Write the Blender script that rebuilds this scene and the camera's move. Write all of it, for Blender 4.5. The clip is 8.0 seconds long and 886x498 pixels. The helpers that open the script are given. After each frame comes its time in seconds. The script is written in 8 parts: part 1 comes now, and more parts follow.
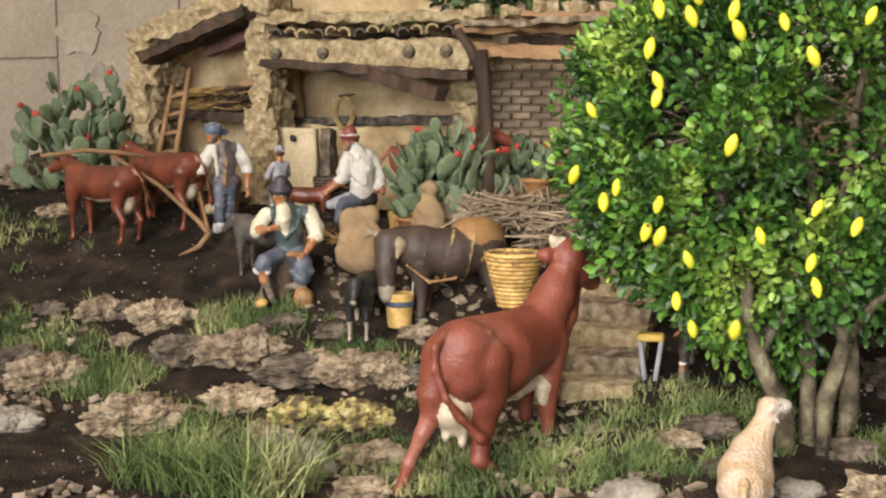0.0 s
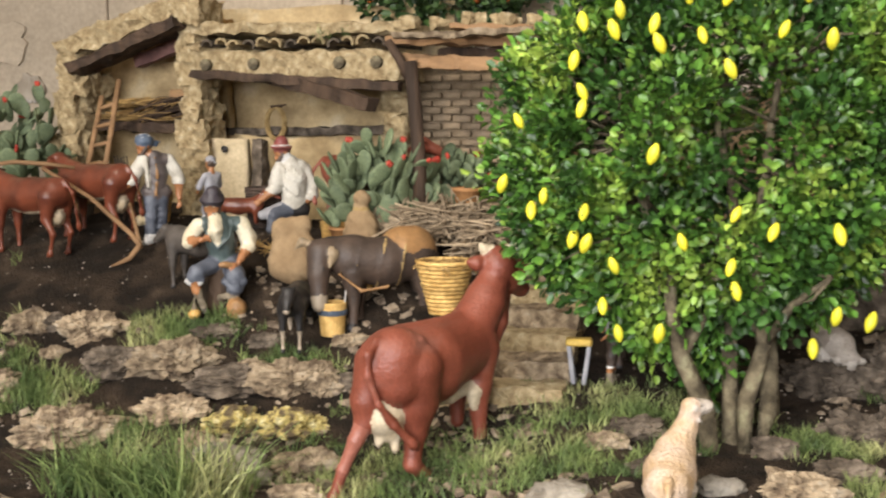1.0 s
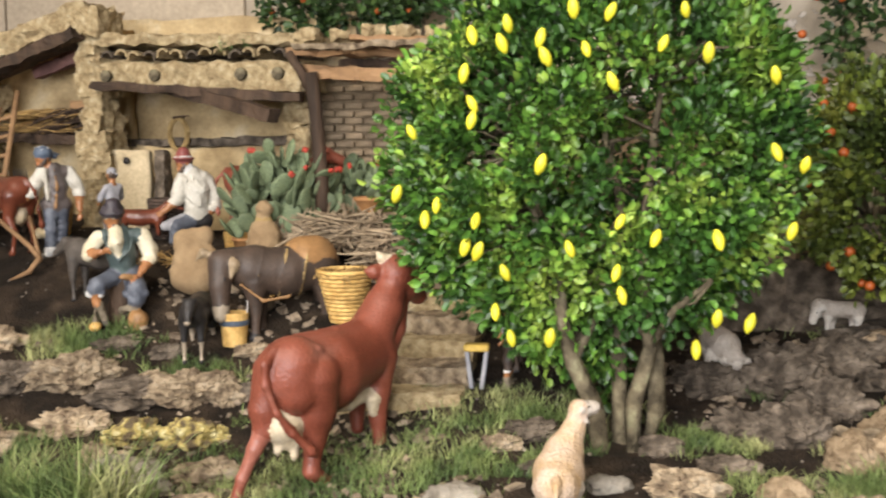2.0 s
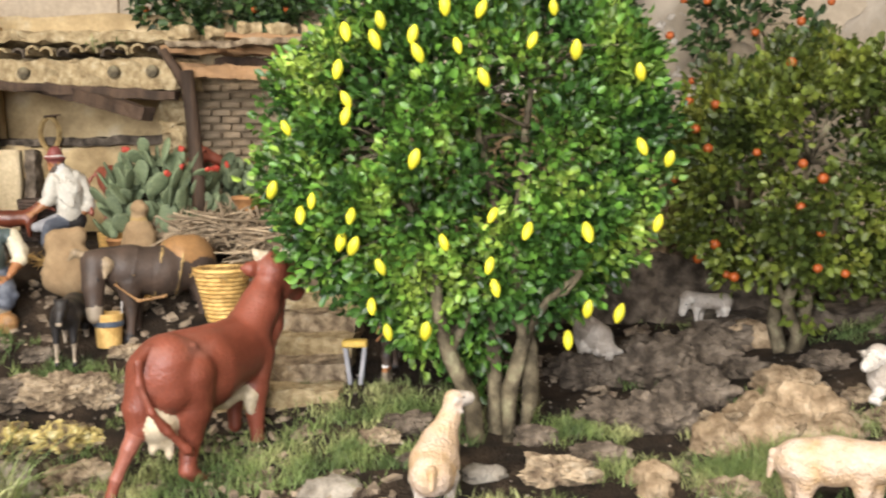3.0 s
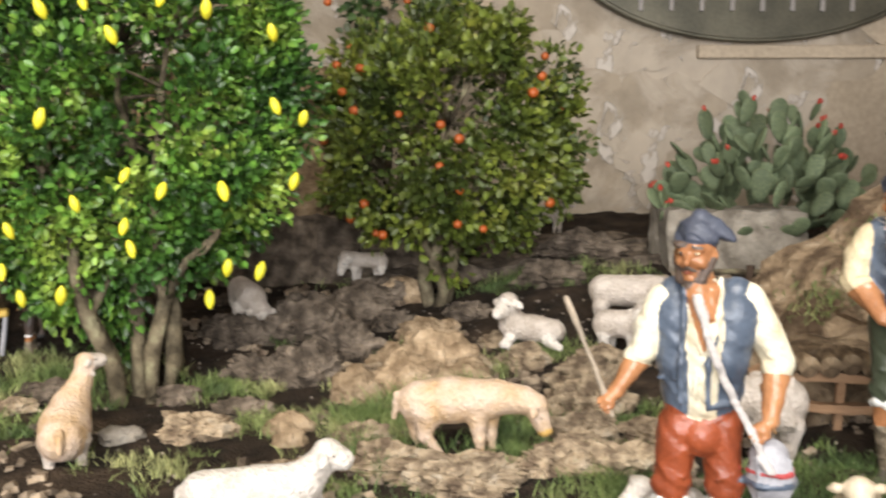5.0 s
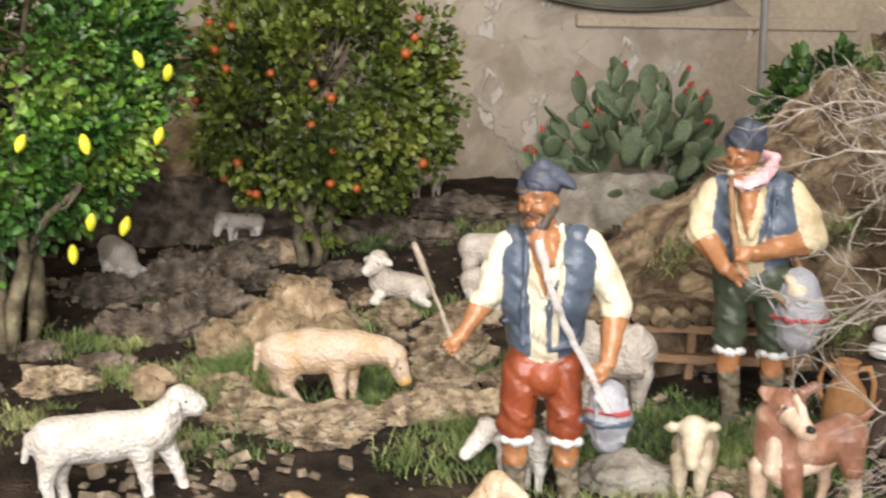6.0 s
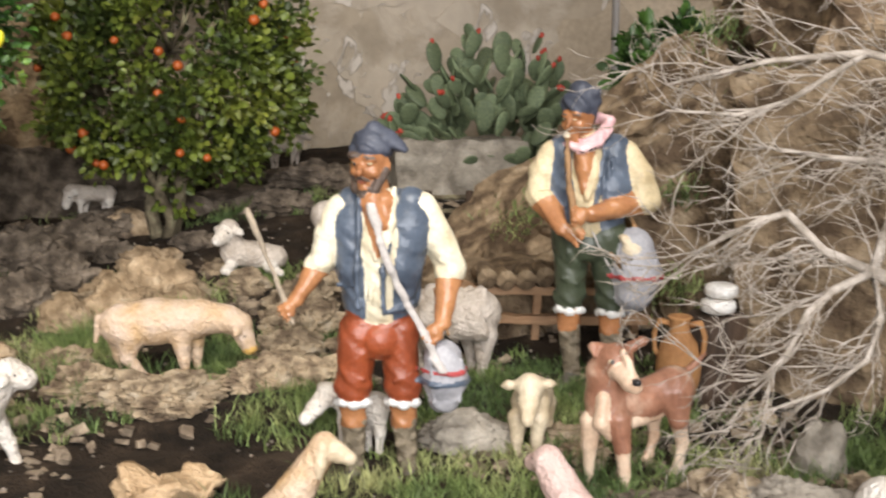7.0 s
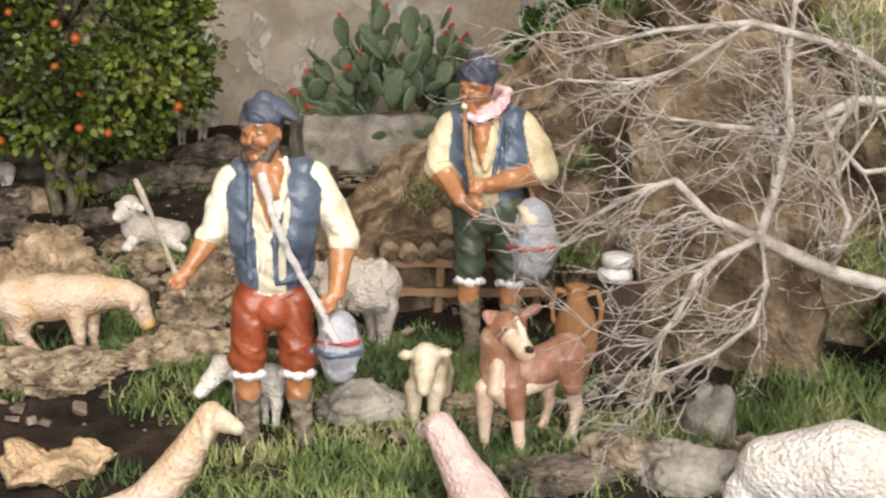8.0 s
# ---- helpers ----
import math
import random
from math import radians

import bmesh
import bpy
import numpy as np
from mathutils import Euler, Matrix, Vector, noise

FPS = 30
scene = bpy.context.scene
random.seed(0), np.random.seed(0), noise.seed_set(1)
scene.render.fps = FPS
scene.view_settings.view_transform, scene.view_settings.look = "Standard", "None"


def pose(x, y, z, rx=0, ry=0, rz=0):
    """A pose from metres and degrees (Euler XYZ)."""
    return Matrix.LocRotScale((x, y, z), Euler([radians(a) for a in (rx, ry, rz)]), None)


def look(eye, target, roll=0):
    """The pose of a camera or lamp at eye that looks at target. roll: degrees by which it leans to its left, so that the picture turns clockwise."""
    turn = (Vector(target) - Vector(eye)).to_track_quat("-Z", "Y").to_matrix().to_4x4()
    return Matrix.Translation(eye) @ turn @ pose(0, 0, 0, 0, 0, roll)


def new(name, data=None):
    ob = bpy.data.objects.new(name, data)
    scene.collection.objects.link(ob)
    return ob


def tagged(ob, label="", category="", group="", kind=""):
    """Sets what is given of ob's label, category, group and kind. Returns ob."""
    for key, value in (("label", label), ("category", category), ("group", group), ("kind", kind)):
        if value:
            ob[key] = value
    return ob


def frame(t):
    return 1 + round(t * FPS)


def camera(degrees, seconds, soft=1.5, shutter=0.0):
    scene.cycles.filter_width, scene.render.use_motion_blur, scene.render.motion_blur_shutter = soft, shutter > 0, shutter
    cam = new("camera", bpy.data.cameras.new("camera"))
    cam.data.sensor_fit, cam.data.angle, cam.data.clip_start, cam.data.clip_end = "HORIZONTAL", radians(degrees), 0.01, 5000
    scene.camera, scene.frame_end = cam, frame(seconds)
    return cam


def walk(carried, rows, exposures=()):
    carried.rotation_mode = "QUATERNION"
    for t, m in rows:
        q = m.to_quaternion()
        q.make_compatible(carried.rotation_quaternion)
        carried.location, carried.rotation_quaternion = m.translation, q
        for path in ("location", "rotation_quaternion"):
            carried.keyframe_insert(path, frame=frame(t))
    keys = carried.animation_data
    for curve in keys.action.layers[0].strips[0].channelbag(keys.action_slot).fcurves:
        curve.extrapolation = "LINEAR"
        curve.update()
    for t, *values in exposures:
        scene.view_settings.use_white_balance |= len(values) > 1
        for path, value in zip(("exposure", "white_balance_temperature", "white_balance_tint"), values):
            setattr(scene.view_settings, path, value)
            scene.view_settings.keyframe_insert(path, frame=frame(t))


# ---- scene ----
cam = camera(41.86, 8.0, soft=2.2, shutter=0.5)


def aim(x, y, z, yaw, pitch, roll):
    return pose(x, y, z, 90 + pitch, 0, yaw) @ pose(0, 0, 0, 0, 0, roll)


walk(cam, [
    (0.0, aim(-0.120, 0.068, 0.595, 22.71, -6.82, 0.20)),
    (0.5, aim(-0.121, 0.054, 0.594, 21.27, -6.63, 0.14)),
    (1.0, aim(-0.104, 0.040, 0.597, 19.42, -6.35, 0.02)),
    (2.3, aim(-0.052, 0.007, 0.605, 13.62, -5.94, -0.26)),
    (2.5, aim(-0.054, 0.003, 0.601, 12.33, -5.89, -0.20)),
    (3.0, aim(-0.034, 0.001, 0.590, 9.70, -5.83, -0.33)),
    (3.5, aim(-0.000, 0.000, 0.580, 6.88, -5.97, -0.58)),
    (4.0, aim(0.037, -0.007, 0.578, 3.06, -6.37, -0.54)),
    (4.5, aim(0.072, -0.017, 0.573, -0.69, -6.81, -0.39)),
    (5.0, aim(0.090, -0.030, 0.567, -4.54, -7.18, -0.16)),
    (5.2, aim(0.101, -0.045, 0.561, -5.83, -7.30, -0.28)),
    (6.3, aim(0.169, -0.071, 0.534, -10.94, -8.76, 0.57)),
    (6.5, aim(0.181, -0.074, 0.535, -12.28, -8.99, 0.24)),
    (7.0, aim(0.206, -0.087, 0.528, -15.25, -9.69, 0.43)),
    (7.5, aim(0.226, -0.092, 0.519, -17.43, -10.08, 0.57)),
    (8.0, aim(0.242, -0.100, 0.514, -19.01, -10.57, 0.56)),
], exposures=[(0.0, 0.0), (1.0, 0.06), (2.5, 0.18), (3.5, 0.3), (4.0, 0.22), (4.5, 0.14), (5.2, 0.05), (6.5, -0.08), (8.0, -0.15)])

# ---- light: ceiling spotlights above the visitors' side, and an added daylight fill behind them ----
world = bpy.data.worlds.new("world")
scene.world = world
world.use_nodes = True
wn, wl = world.node_tree.nodes, world.node_tree.links
sky = wn.new("ShaderNodeTexSky")
sky.sky_type, sky.sun_disc = "NISHITA", False
sky.sun_elevation, sky.sun_rotation = radians(48), radians(200)
wl.new(sky.outputs["Color"], wn["Background"].inputs["Color"])
wn["Background"].inputs["Strength"].default_value = 0.1


def area_lamp(name, eye, target, sx, sy, power, colour):
    d = bpy.data.lights.new(name, "AREA")
    d.shape, d.size, d.size_y, d.energy, d.color = "RECTANGLE", sx, sy, power, colour
    ob = new(name, d)
    ob.matrix_world = look(eye, target)
    return ob


def spot_lamp(name, eye, target, power, colour, cone=70, radius=0.06):
    d = bpy.data.lights.new(name, "SPOT")
    d.energy, d.color, d.spot_size, d.spot_blend, d.shadow_soft_size = power, colour, radians(cone), 0.6, radius
    ob = new(name, d)
    ob.matrix_world = look(eye, target)
    return ob


# added soft area lamp, unseen behind the camera, brightens the whole crib
area_lamp("unseen_area_fill", (-0.6, -3.4, 1.5), (-0.2, 2.2, 0.3), 4.0, 2.4, 430, (.99, 0.98, 1.0))
spot_lamp("ceiling_spot", (-1.9, 0.1, 2.3), (-1.25, 2.3, 0.2), 205, (1.0, 0.91, 0.78), 62)
spot_lamp("ceiling_spot", (0.1, -0.2, 2.4), (-0.1, 2.1, 0.3), 145, (1.0, 0.92, 0.80), 54)
spot_lamp("ceiling_spot", (0.9, -0.1, 2.2), (1.05, 1.12, 0.0), 150, (.96, 0.97, 1.0), 56)

# ---- materials ----
MATS = {}


def srgb(r, g, b):
    return tuple(((c / 255 + 0.055) / 1.055) ** 2.4 if c > 10 else c / 255 / 12.92 for c in (r, g, b)) + (1,)


def mat(name, a, b=None, rough=0.7, scale=30.0, fine=220.0, bump=0.3, spec=0.4, contrast=0.5, vary=0.0, metal=0.0, third=None, third_at=0.62, island=0.0, depth=0.004, stretch=None):
    """A surface of two or three colours mixed by coarse and fine noise, with a bump; vary: brightness by object; island: by loose piece."""
    if name in MATS:
        return MATS[name]
    m = bpy.data.materials.new(name)
    m.use_nodes = True
    n, l = m.node_tree.nodes, m.node_tree.links
    bs = n["Principled BSDF"]
    bs.inputs["Roughness"].default_value = rough
    bs.inputs["Metallic"].default_value = metal
    bs.inputs["Specular IOR Level"].default_value = spec
    b = b or tuple(c * 0.65 for c in a[:3]) + (1,)
    tc = n.new("ShaderNodeTexCoord")
    src = tc.outputs["Object"]
    if stretch:
        mp = n.new("ShaderNodeMapping")
        mp.inputs["Scale"].default_value = stretch
        l.new(src, mp.inputs["Vector"])
        src = mp.outputs["Vector"]
    n1, n2 = n.new("ShaderNodeTexNoise"), n.new("ShaderNodeTexNoise")
    for t, s, d in ((n1, scale, 6), (n2, fine, 3)):
        t.inputs["Scale"].default_value, t.inputs["Detail"].default_value = s, d
        l.new(src, t.inputs["Vector"])
    ramp = n.new("ShaderNodeValToRGB")
    e = ramp.color_ramp.elements
    e[0].position, e[1].position = 0.5 - 0.25 * (1.1 - contrast), 0.5 + 0.25 * (1.1 - contrast)
    e[0].color, e[1].color = b, a
    if third:
        x = e.new(min(0.95, third_at + 0.1))
        x.color = third
        e[1].position = third_at - 0.05
    l.new(n1.outputs["Fac"], ramp.inputs["Fac"])
    hsv = n.new("ShaderNodeHueSaturation")
    l.new(ramp.outputs["Color"], hsv.inputs["Color"])
    mr = n.new("ShaderNodeMapRange")
    mr.inputs["To Min"].default_value, mr.inputs["To Max"].default_value = 0.72, 1.28
    l.new(n2.outputs["Fac"], mr.inputs["Value"])
    val = mr.outputs["Result"]
    for amount, kind, socket in ((vary, "ShaderNodeObjectInfo", "Random"), (island, "ShaderNodeNewGeometry", "Random Per Island")):
        if amount:
            oi, r2, mu = n.new(kind), n.new("ShaderNodeMapRange"), n.new("ShaderNodeMath")
            r2.inputs["To Min"].default_value, r2.inputs["To Max"].default_value = 1 - amount, 1 + amount
            mu.operation = "MULTIPLY"
            l.new(oi.outputs[socket], r2.inputs["Value"])
            l.new(val, mu.inputs[0])
            l.new(r2.outputs["Result"], mu.inputs[1])
            val = mu.outputs["Value"]
    l.new(val, hsv.inputs["Value"])
    l.new(hsv.outputs["Color"], bs.inputs["Base Color"])
    bp = n.new("ShaderNodeBump")
    bp.inputs["Strength"].default_value, bp.inputs["Distance"].default_value = bump, depth
    mx = n.new("ShaderNodeMath")
    mx.operation = "ADD"
    l.new(n1.outputs["Fac"], mx.inputs[0])
    l.new(n2.outputs["Fac"], mx.inputs[1])
    l.new(mx.outputs["Value"], bp.inputs["Height"])
    l.new(bp.outputs["Normal"], bs.inputs["Normal"])
    MATS[name] = m
    return m


def c(r, g, b):
    return (r, g, b, 1)


def peeling(name, lower, upper, pale, scale):
    """Old plaster: a rough lower coat, islands of a smoother upper coat with broken rims."""
    m = bpy.data.materials.new(name)
    m.use_nodes = True
    n, l = m.node_tree.nodes, m.node_tree.links
    bs = n["Principled BSDF"]
    bs.inputs["Roughness"].default_value, bs.inputs["Specular IOR Level"].default_value = .9, .2
    tc = n.new("ShaderNodeTexCoord").outputs["Object"]

    def tex(s, detail, rough=.6, distort=0.0):
        t = n.new("ShaderNodeTexNoise")
        t.inputs["Scale"].default_value, t.inputs["Detail"].default_value = s, detail
        t.inputs["Roughness"].default_value, t.inputs["Distortion"].default_value = rough, distort
        l.new(tc, t.inputs["Vector"])
        return t.outputs["Fac"]

    def ramp(v, stops):
        r = n.new("ShaderNodeValToRGB")
        e = r.color_ramp.elements
        e[0].position, e[0].color = stops[0]
        e[1].position, e[1].color = stops[-1]
        for p, q in stops[1:-1]:
            e.new(p).color = q
        l.new(v, r.inputs["Fac"])
        return r.outputs["Color"]

    def mix(f, a, b):
        x = n.new("ShaderNodeMix")
        x.data_type = "RGBA"
        l.new(f, x.inputs[0])
        l.new(a, x.inputs[6])
        l.new(b, x.inputs[7])
        return x.outputs[2]

    k, w = c(0, 0, 0), c(1, 1, 1)
    coat = ramp(tex(scale, 8, .62, .6), [(.44, k), (.53, w)])
    scab = ramp(tex(scale * 2.3, 8, .66, .9), [(.57, k), (.60, w)])
    dark = tuple(q * .72 for q in lower[:3]) + (1,)
    base = ramp(tex(scale * 4, 8), [(.35, dark), (.62, lower)])
    top = ramp(tex(scale * 3, 7), [(.36, tuple(q * .84 for q in upper[:3]) + (1,)), (.62, upper)])
    col = mix(scab, mix(coat, base, top), ramp(tex(40, 5), [(.3, tuple(q * .88 for q in pale[:3]) + (1,)), (.7, pale)]))
    l.new(col, bs.inputs["Base Color"])
    total = None
    for v, f in ((coat, 1.0), (scab, .8), (tex(60, 6), .5), (tex(14, 6), 1.1)):
        mu = n.new("ShaderNodeMath")
        mu.operation = "MULTIPLY_ADD"
        l.new(v, mu.inputs[0])
        mu.inputs[1].default_value = f
        if total:
            l.new(total, mu.inputs[2])
        else:
            mu.inputs[2].default_value = 0
        total = mu.outputs[0]
    bp = n.new("ShaderNodeBump")
    bp.inputs["Strength"].default_value, bp.inputs["Distance"].default_value = .8, .005
    l.new(total, bp.inputs["Height"])
    l.new(bp.outputs["Normal"], bs.inputs["Normal"])
    return m


PLASTER = peeling("old_wall_plaster", c(.38, .315, .235), c(.47, .40, .315), c(.58, .52, .45), 2.6)
SLAB = mat("wall_stone_slab", c(.46, .375, .275), c(.37, .30, .215), .8, 3.0, 70, .2, .25, .5, vary=.08)
HUTWALL = mat("hut_plaster", c(.47, .35, .19), c(.29, .205, .105), .9, 9, 90, .5, .2, .55, third=c(.56, .46, .30), third_at=.6)
LIMEWASH = mat("ochre_limewash", c(.58, .47, .30), c(.42, .33, .20), .85, 14, 110, .4, .2, .5)
HUTSTONE = mat("rough_cork_stone", c(.43, .335, .19), c(.25, .18, .095), .92, 55, 190, 1.0, .2, .5, third=c(.56, .47, .32), third_at=.64, vary=.07, depth=.006)
BRICK = mat("thin_brick", c(.31, .235, .155), c(.20, .145, .09), .9, 26, 120, .8, .2, .5, vary=.14)
MORTAR = mat("mortar", c(.27, .205, .135), c(.19, .145, .09), .95, 40, 160, .5, .2)
SOIL = mat("dark_potting_soil", c(.040, .027, .017), c(.016, .011, .007), .95, 14, 190, 1.0, .2, .7, third=c(.075, .052, .034), third_at=.63, depth=.012)
ROCK = mat("weathered_limestone", c(.37, .285, .185), c(.125, .088, .056), .9, 34, 150, 1.0, .25, .6, third=c(.44, .37, .275), third_at=.63, vary=.25, depth=.008)
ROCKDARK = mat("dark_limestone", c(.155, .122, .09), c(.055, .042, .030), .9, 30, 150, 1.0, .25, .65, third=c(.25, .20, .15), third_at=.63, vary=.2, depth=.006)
ROCKGREY = mat("grey_field_stone", c(.29, .255, .205), c(.15, .128, .10), .9, 22, 150, .8, .25, .5, third=c(.36, .325, .27), third_at=.63, vary=.15)
# limestone with the warm patch of light put into its yellow colour
ROCKYELLOW = mat("lit_yellow_rock", c(.44, .35, .12), c(.11, .08, .045), .9, 42, 140, .9, .25, .8, third=c(.58, .52, .30), third_at=.62, depth=.006)
CORK = mat("cork_bark", c(.25, .18, .11), c(.09, .06, .036), .93, 18, 90, 1.0, .2, .7, third=c(.36, .28, .19), third_at=.63, vary=.15, depth=.01)
WOODDARK = mat("dark_old_wood", c(.078, .048, .030), c(.032, .020, .013), .8, 20, 160, .6, .3, .6, stretch=(1, 1, .15))
WOOD = mat("brown_wood", c(.30, .175, .085), c(.17, .095, .045), .75, 18, 140, .5, .3, .6, stretch=(.15, 1, 1))
WOODPURPLE = mat("reddish_beam", c(.20, .10, .085), c(.11, .055, .05), .75, 22, 140, .5, .3, .6)
BARK = mat("tree_bark", c(.165, .135, .085), c(.06, .048, .03), .9, 30, 160, 1.0, .2, .65, third=c(.27, .25, .15), third_at=.64)
TWIG = mat("grey_bare_twig", c(.46, .40, .34), c(.26, .22, .175), .85, 40, 240, .6, .25, .6)
LEAF = mat("lemon_leaf", c(.080, .180, .024), c(.029, .075, .014), .40, 9, 60, .25, .45, .8, island=.70, third=c(.27, .37, .06), third_at=.58)
LEAFORANGE = mat("orange_leaf", c(.105, .135, .019), c(.038, .056, .011), .46, 9, 90, .25, .4, .6, island=.55, third=c(.19, .20, .032), third_at=.60)
LEAFDARK = mat("dark_leaf", c(.045, .085, .020), c(.02, .042, .012), .5, 14, 90, .25, .4, .6, island=.5)
LEAFBUSH = mat("bush_leaf", c(.060, .125, .022), c(.024, .060, .012), .45, 14, 90, .25, .45, .6, island=.5)
LEMON = mat("lemon_peel", c(.80, .72, .035), c(.70, .66, .05), .45, 12, 260, .25, .45, .3, vary=.1)
ORANGE = mat("orange_peel", c(.42, .095, .014), c(.28, .06, .012), .45, 12, 260, .25, .45, .3, vary=.2)
GRASS = mat("grass_blade", c(.155, .205, .062), c(.070, .108, .032), .6, 6, 60, .1, .35, .7, island=.5, third=c(.33, .33, .14), third_at=.555)
PAD = mat("prickly_pear_pad", c(.165, .200, .105), c(.090, .120, .065), .6, 12, 150, .3, .35, .5, vary=.3)
PADFRUIT = mat("prickly_pear_fruit", c(.42, .055, .03), c(.28, .03, .02), .55, 20, 200, .2, .35, .4, vary=.25)
TERRACOTTA = mat("terracotta", c(.42, .215, .085), c(.31, .15, .06), .8, 16, 160, .3, .3, .5)
BURLAP = mat("burlap", c(.36, .25, .14), c(.25, .165, .09), .95, 20, 420, .8, .15, .5)
WICKER = mat("wicker", c(.66, .43, .15), c(.44, .26, .075), .7, 40, 220, .4, .35, .6, island=.25)
WICKERDARK = mat("dark_wicker", c(.09, .06, .045), c(.04, .03, .022), .8, 40, 220, .4, .3, .6)
STRAW = mat("dry_straw", c(.42, .27, .10), c(.23, .14, .055), .85, 30, 200, .4, .25, .6, island=.4)
TWIGS = mat("dry_brushwood", c(.34, .26, .17), c(.17, .125, .08), .9, 30, 200, .4, .25, .6, island=.35)
ROPE = mat("straw_rope", c(.40, .28, .12), c(.26, .17, .07), .9, 60, 300, .5, .2)
BRONZE = mat("greenish_bronze", c(.13, .12, .085), c(.075, .07, .05), .5, 6, 90, .2, .5, .5, metal=.55)
IRON = mat("dark_iron", c(.05, .045, .042), c(.03, .027, .025), .6, 30, 200, .3, .5, .5, metal=.6)
PIPE = mat("grey_pipe", c(.30, .275, .25), c(.24, .22, .20), .6, 12, 200, .15, .4)
TILEFLOOR = mat("church_floor_stone", c(.40, .34, .27), c(.30, .25, .20), .5, 3, 60, .15, .4, .5)
ROOMWALL = mat("room_wall_paint", c(.55, .49, .41), c(.47, .41, .34), .9, 2, 50, .2, .2, .5)
CEIL = mat("ceiling_plaster", c(.62, .58, .52), c(.55, .51, .45), .9, 2, 50, .2, .2, .5)
SHELFWOOD = mat("bench_plank", c(.36, .215, .12), c(.24, .14, .075), .7, 18, 140, .5, .3, .6, stretch=(.2, 1, 1))


def paint(name, a, b=None, rough=.42, scale=22, bump=.25, contrast=.4, **k):
    return mat(name, a, b or tuple(x * .62 for x in a[:3]) + (1,), rough, scale, 180, bump, .45, contrast, **k)


COWRED = paint("red_brown_glaze", c(.215, .058, .033), c(.135, .034, .018), .46, 11, bump=.35, contrast=.3, third=c(.27, .105, .075), third_at=.60)
OXRED = paint("ox_red_glaze", c(.19, .052, .025), c(.09, .025, .014), .3, 14)
CREAM = paint("cream_paint", c(.60, .51, .37), c(.46, .36, .23), .5)
HORN = paint("horn_paint", c(.66, .58, .42), c(.45, .36, .24), .4)
WOOL = paint("cream_wool", c(.58, .45, .35), c(.46, .30, .15), .6, 26, bump=.8, depth=.006)
WOOLPALE = paint("pale_wool", c(.56, .49, .42), c(.36, .30, .24), .6, 30, bump=.9, depth=.006)
WOOLWHITE = paint("white_wool", c(.72, .67, .60), c(.56, .49, .41), .6, 34, bump=1.0, depth=.007)
WOOLPINK = paint("pinkish_wool", c(.66, .48, .42), c(.52, .36, .31), .55, 30, bump=.8, depth=.006)
WOOLTAN = paint("tan_wool", c(.52, .37, .22), c(.36, .235, .125), .55, 26, bump=.9, depth=.006)
MUZZLE = paint("ochre_muzzle", c(.62, .40, .12), c(.48, .28, .08), .45)
SKIN = paint("flesh_glaze", c(.40, .185, .080), c(.28, .118, .050), .26, 18, contrast=.5)
BEARD = paint("dark_beard", c(.10, .068, .05), None, .5, 60, bump=.6)
CAP = paint("slate_blue_cap", c(.055, .062, .085), c(.03, .034, .048), .5)
CAPDARK = paint("dark_plum_cap", c(.045, .036, .042), None, .5)
CAPRED = paint("red_felt_hat", c(.26, .07, .06), None, .5)
VEST = paint("blue_grey_vest", c(.105, .130, .170), c(.045, .058, .080), .32, 24, contrast=.5)
VESTBROWN = paint("brown_grey_vest", c(.115, .092, .085), None, .45)
VESTGREEN = paint("grey_green_vest", c(.085, .115, .11), None, .45)
SHIRT = paint("cream_shirt", c(.68, .63, .49), c(.52, .44, .29), .5)
SHIRTTAN = paint("tan_shirt", c(.60, .50, .32), c(.44, .34, .19), .5)
SHIRTGREY = paint("grey_white_shirt", c(.56, .53, .46), c(.42, .38, .31), .5)
TROUSERRED = paint("rust_red_trousers", c(.30, .068, .024), c(.16, .036, .015), .35, 14)
TROUSERGREEN = paint("dark_green_trousers", c(.060, .072, .042), c(.03, .037, .022), .4, 14)
TROUSERBLUE = paint("blue_denim_paint", c(.115, .125, .15), c(.06, .066, .085), .5, 26)
STOCKING = paint("brown_wrapped_stocking", c(.23, .185, .125), c(.10, .078, .05), .6, 60, bump=.9)
WHITECUFF = paint("white_cuff", c(.74, .72, .68), None, .5)
BAGGREY = paint("grey_cloth_bag", c(.37, .36, .37), c(.25, .245, .26), .6)
STRAP = paint("pale_strap", c(.46, .42, .39), c(.34, .31, .285), .7)
SCARF = paint("pink_scarf", c(.72, .48, .47), c(.55, .30, .31), .5, 60)
REDBAND = paint("red_band", c(.42, .06, .06), None, .6)
DOGRED = paint("tan_dog_coat", c(.31, .15, .092), c(.20, .085, .05), .38, 22, third=c(.52, .36, .26), third_at=.61)
DOGWHITE = paint("cream_dog_coat", c(.70, .55, .41), c(.50, .33, .22), .38)
DONKEY = paint("dark_donkey_coat", c(.080, .052, .037), c(.040, .027, .020), .55)
DONKEYPALE = paint("pale_donkey_coat", c(.42, .34, .25), None, .5)
CALFGREY = paint("grey_brown_calf", c(.105, .088, .074), c(.06, .05, .042), .5)
BLACK = paint("black_paint", c(.025, .022, .021), None, .45)
STAFF = paint("pale_stick", c(.36, .29, .21), None, .7, 40, bump=.6)
ROCKTAN = mat("tan_limestone", c(.36, .265, .165), c(.17, .115, .065), .9, 30, 150, 1.0, .25, .5, third=c(.46, .36, .25), third_at=.63, vary=.15, depth=.006)
LIP = paint("lip_glaze", c(.36, .11, .06), None, .35)
SHOE = paint("dark_leather_shoe", c(.10, .085, .065), c(.05, .042, .032), .6, 40)
KERCHIEF = paint("blue_kerchief", c(.10, .13, .18), None, .5)
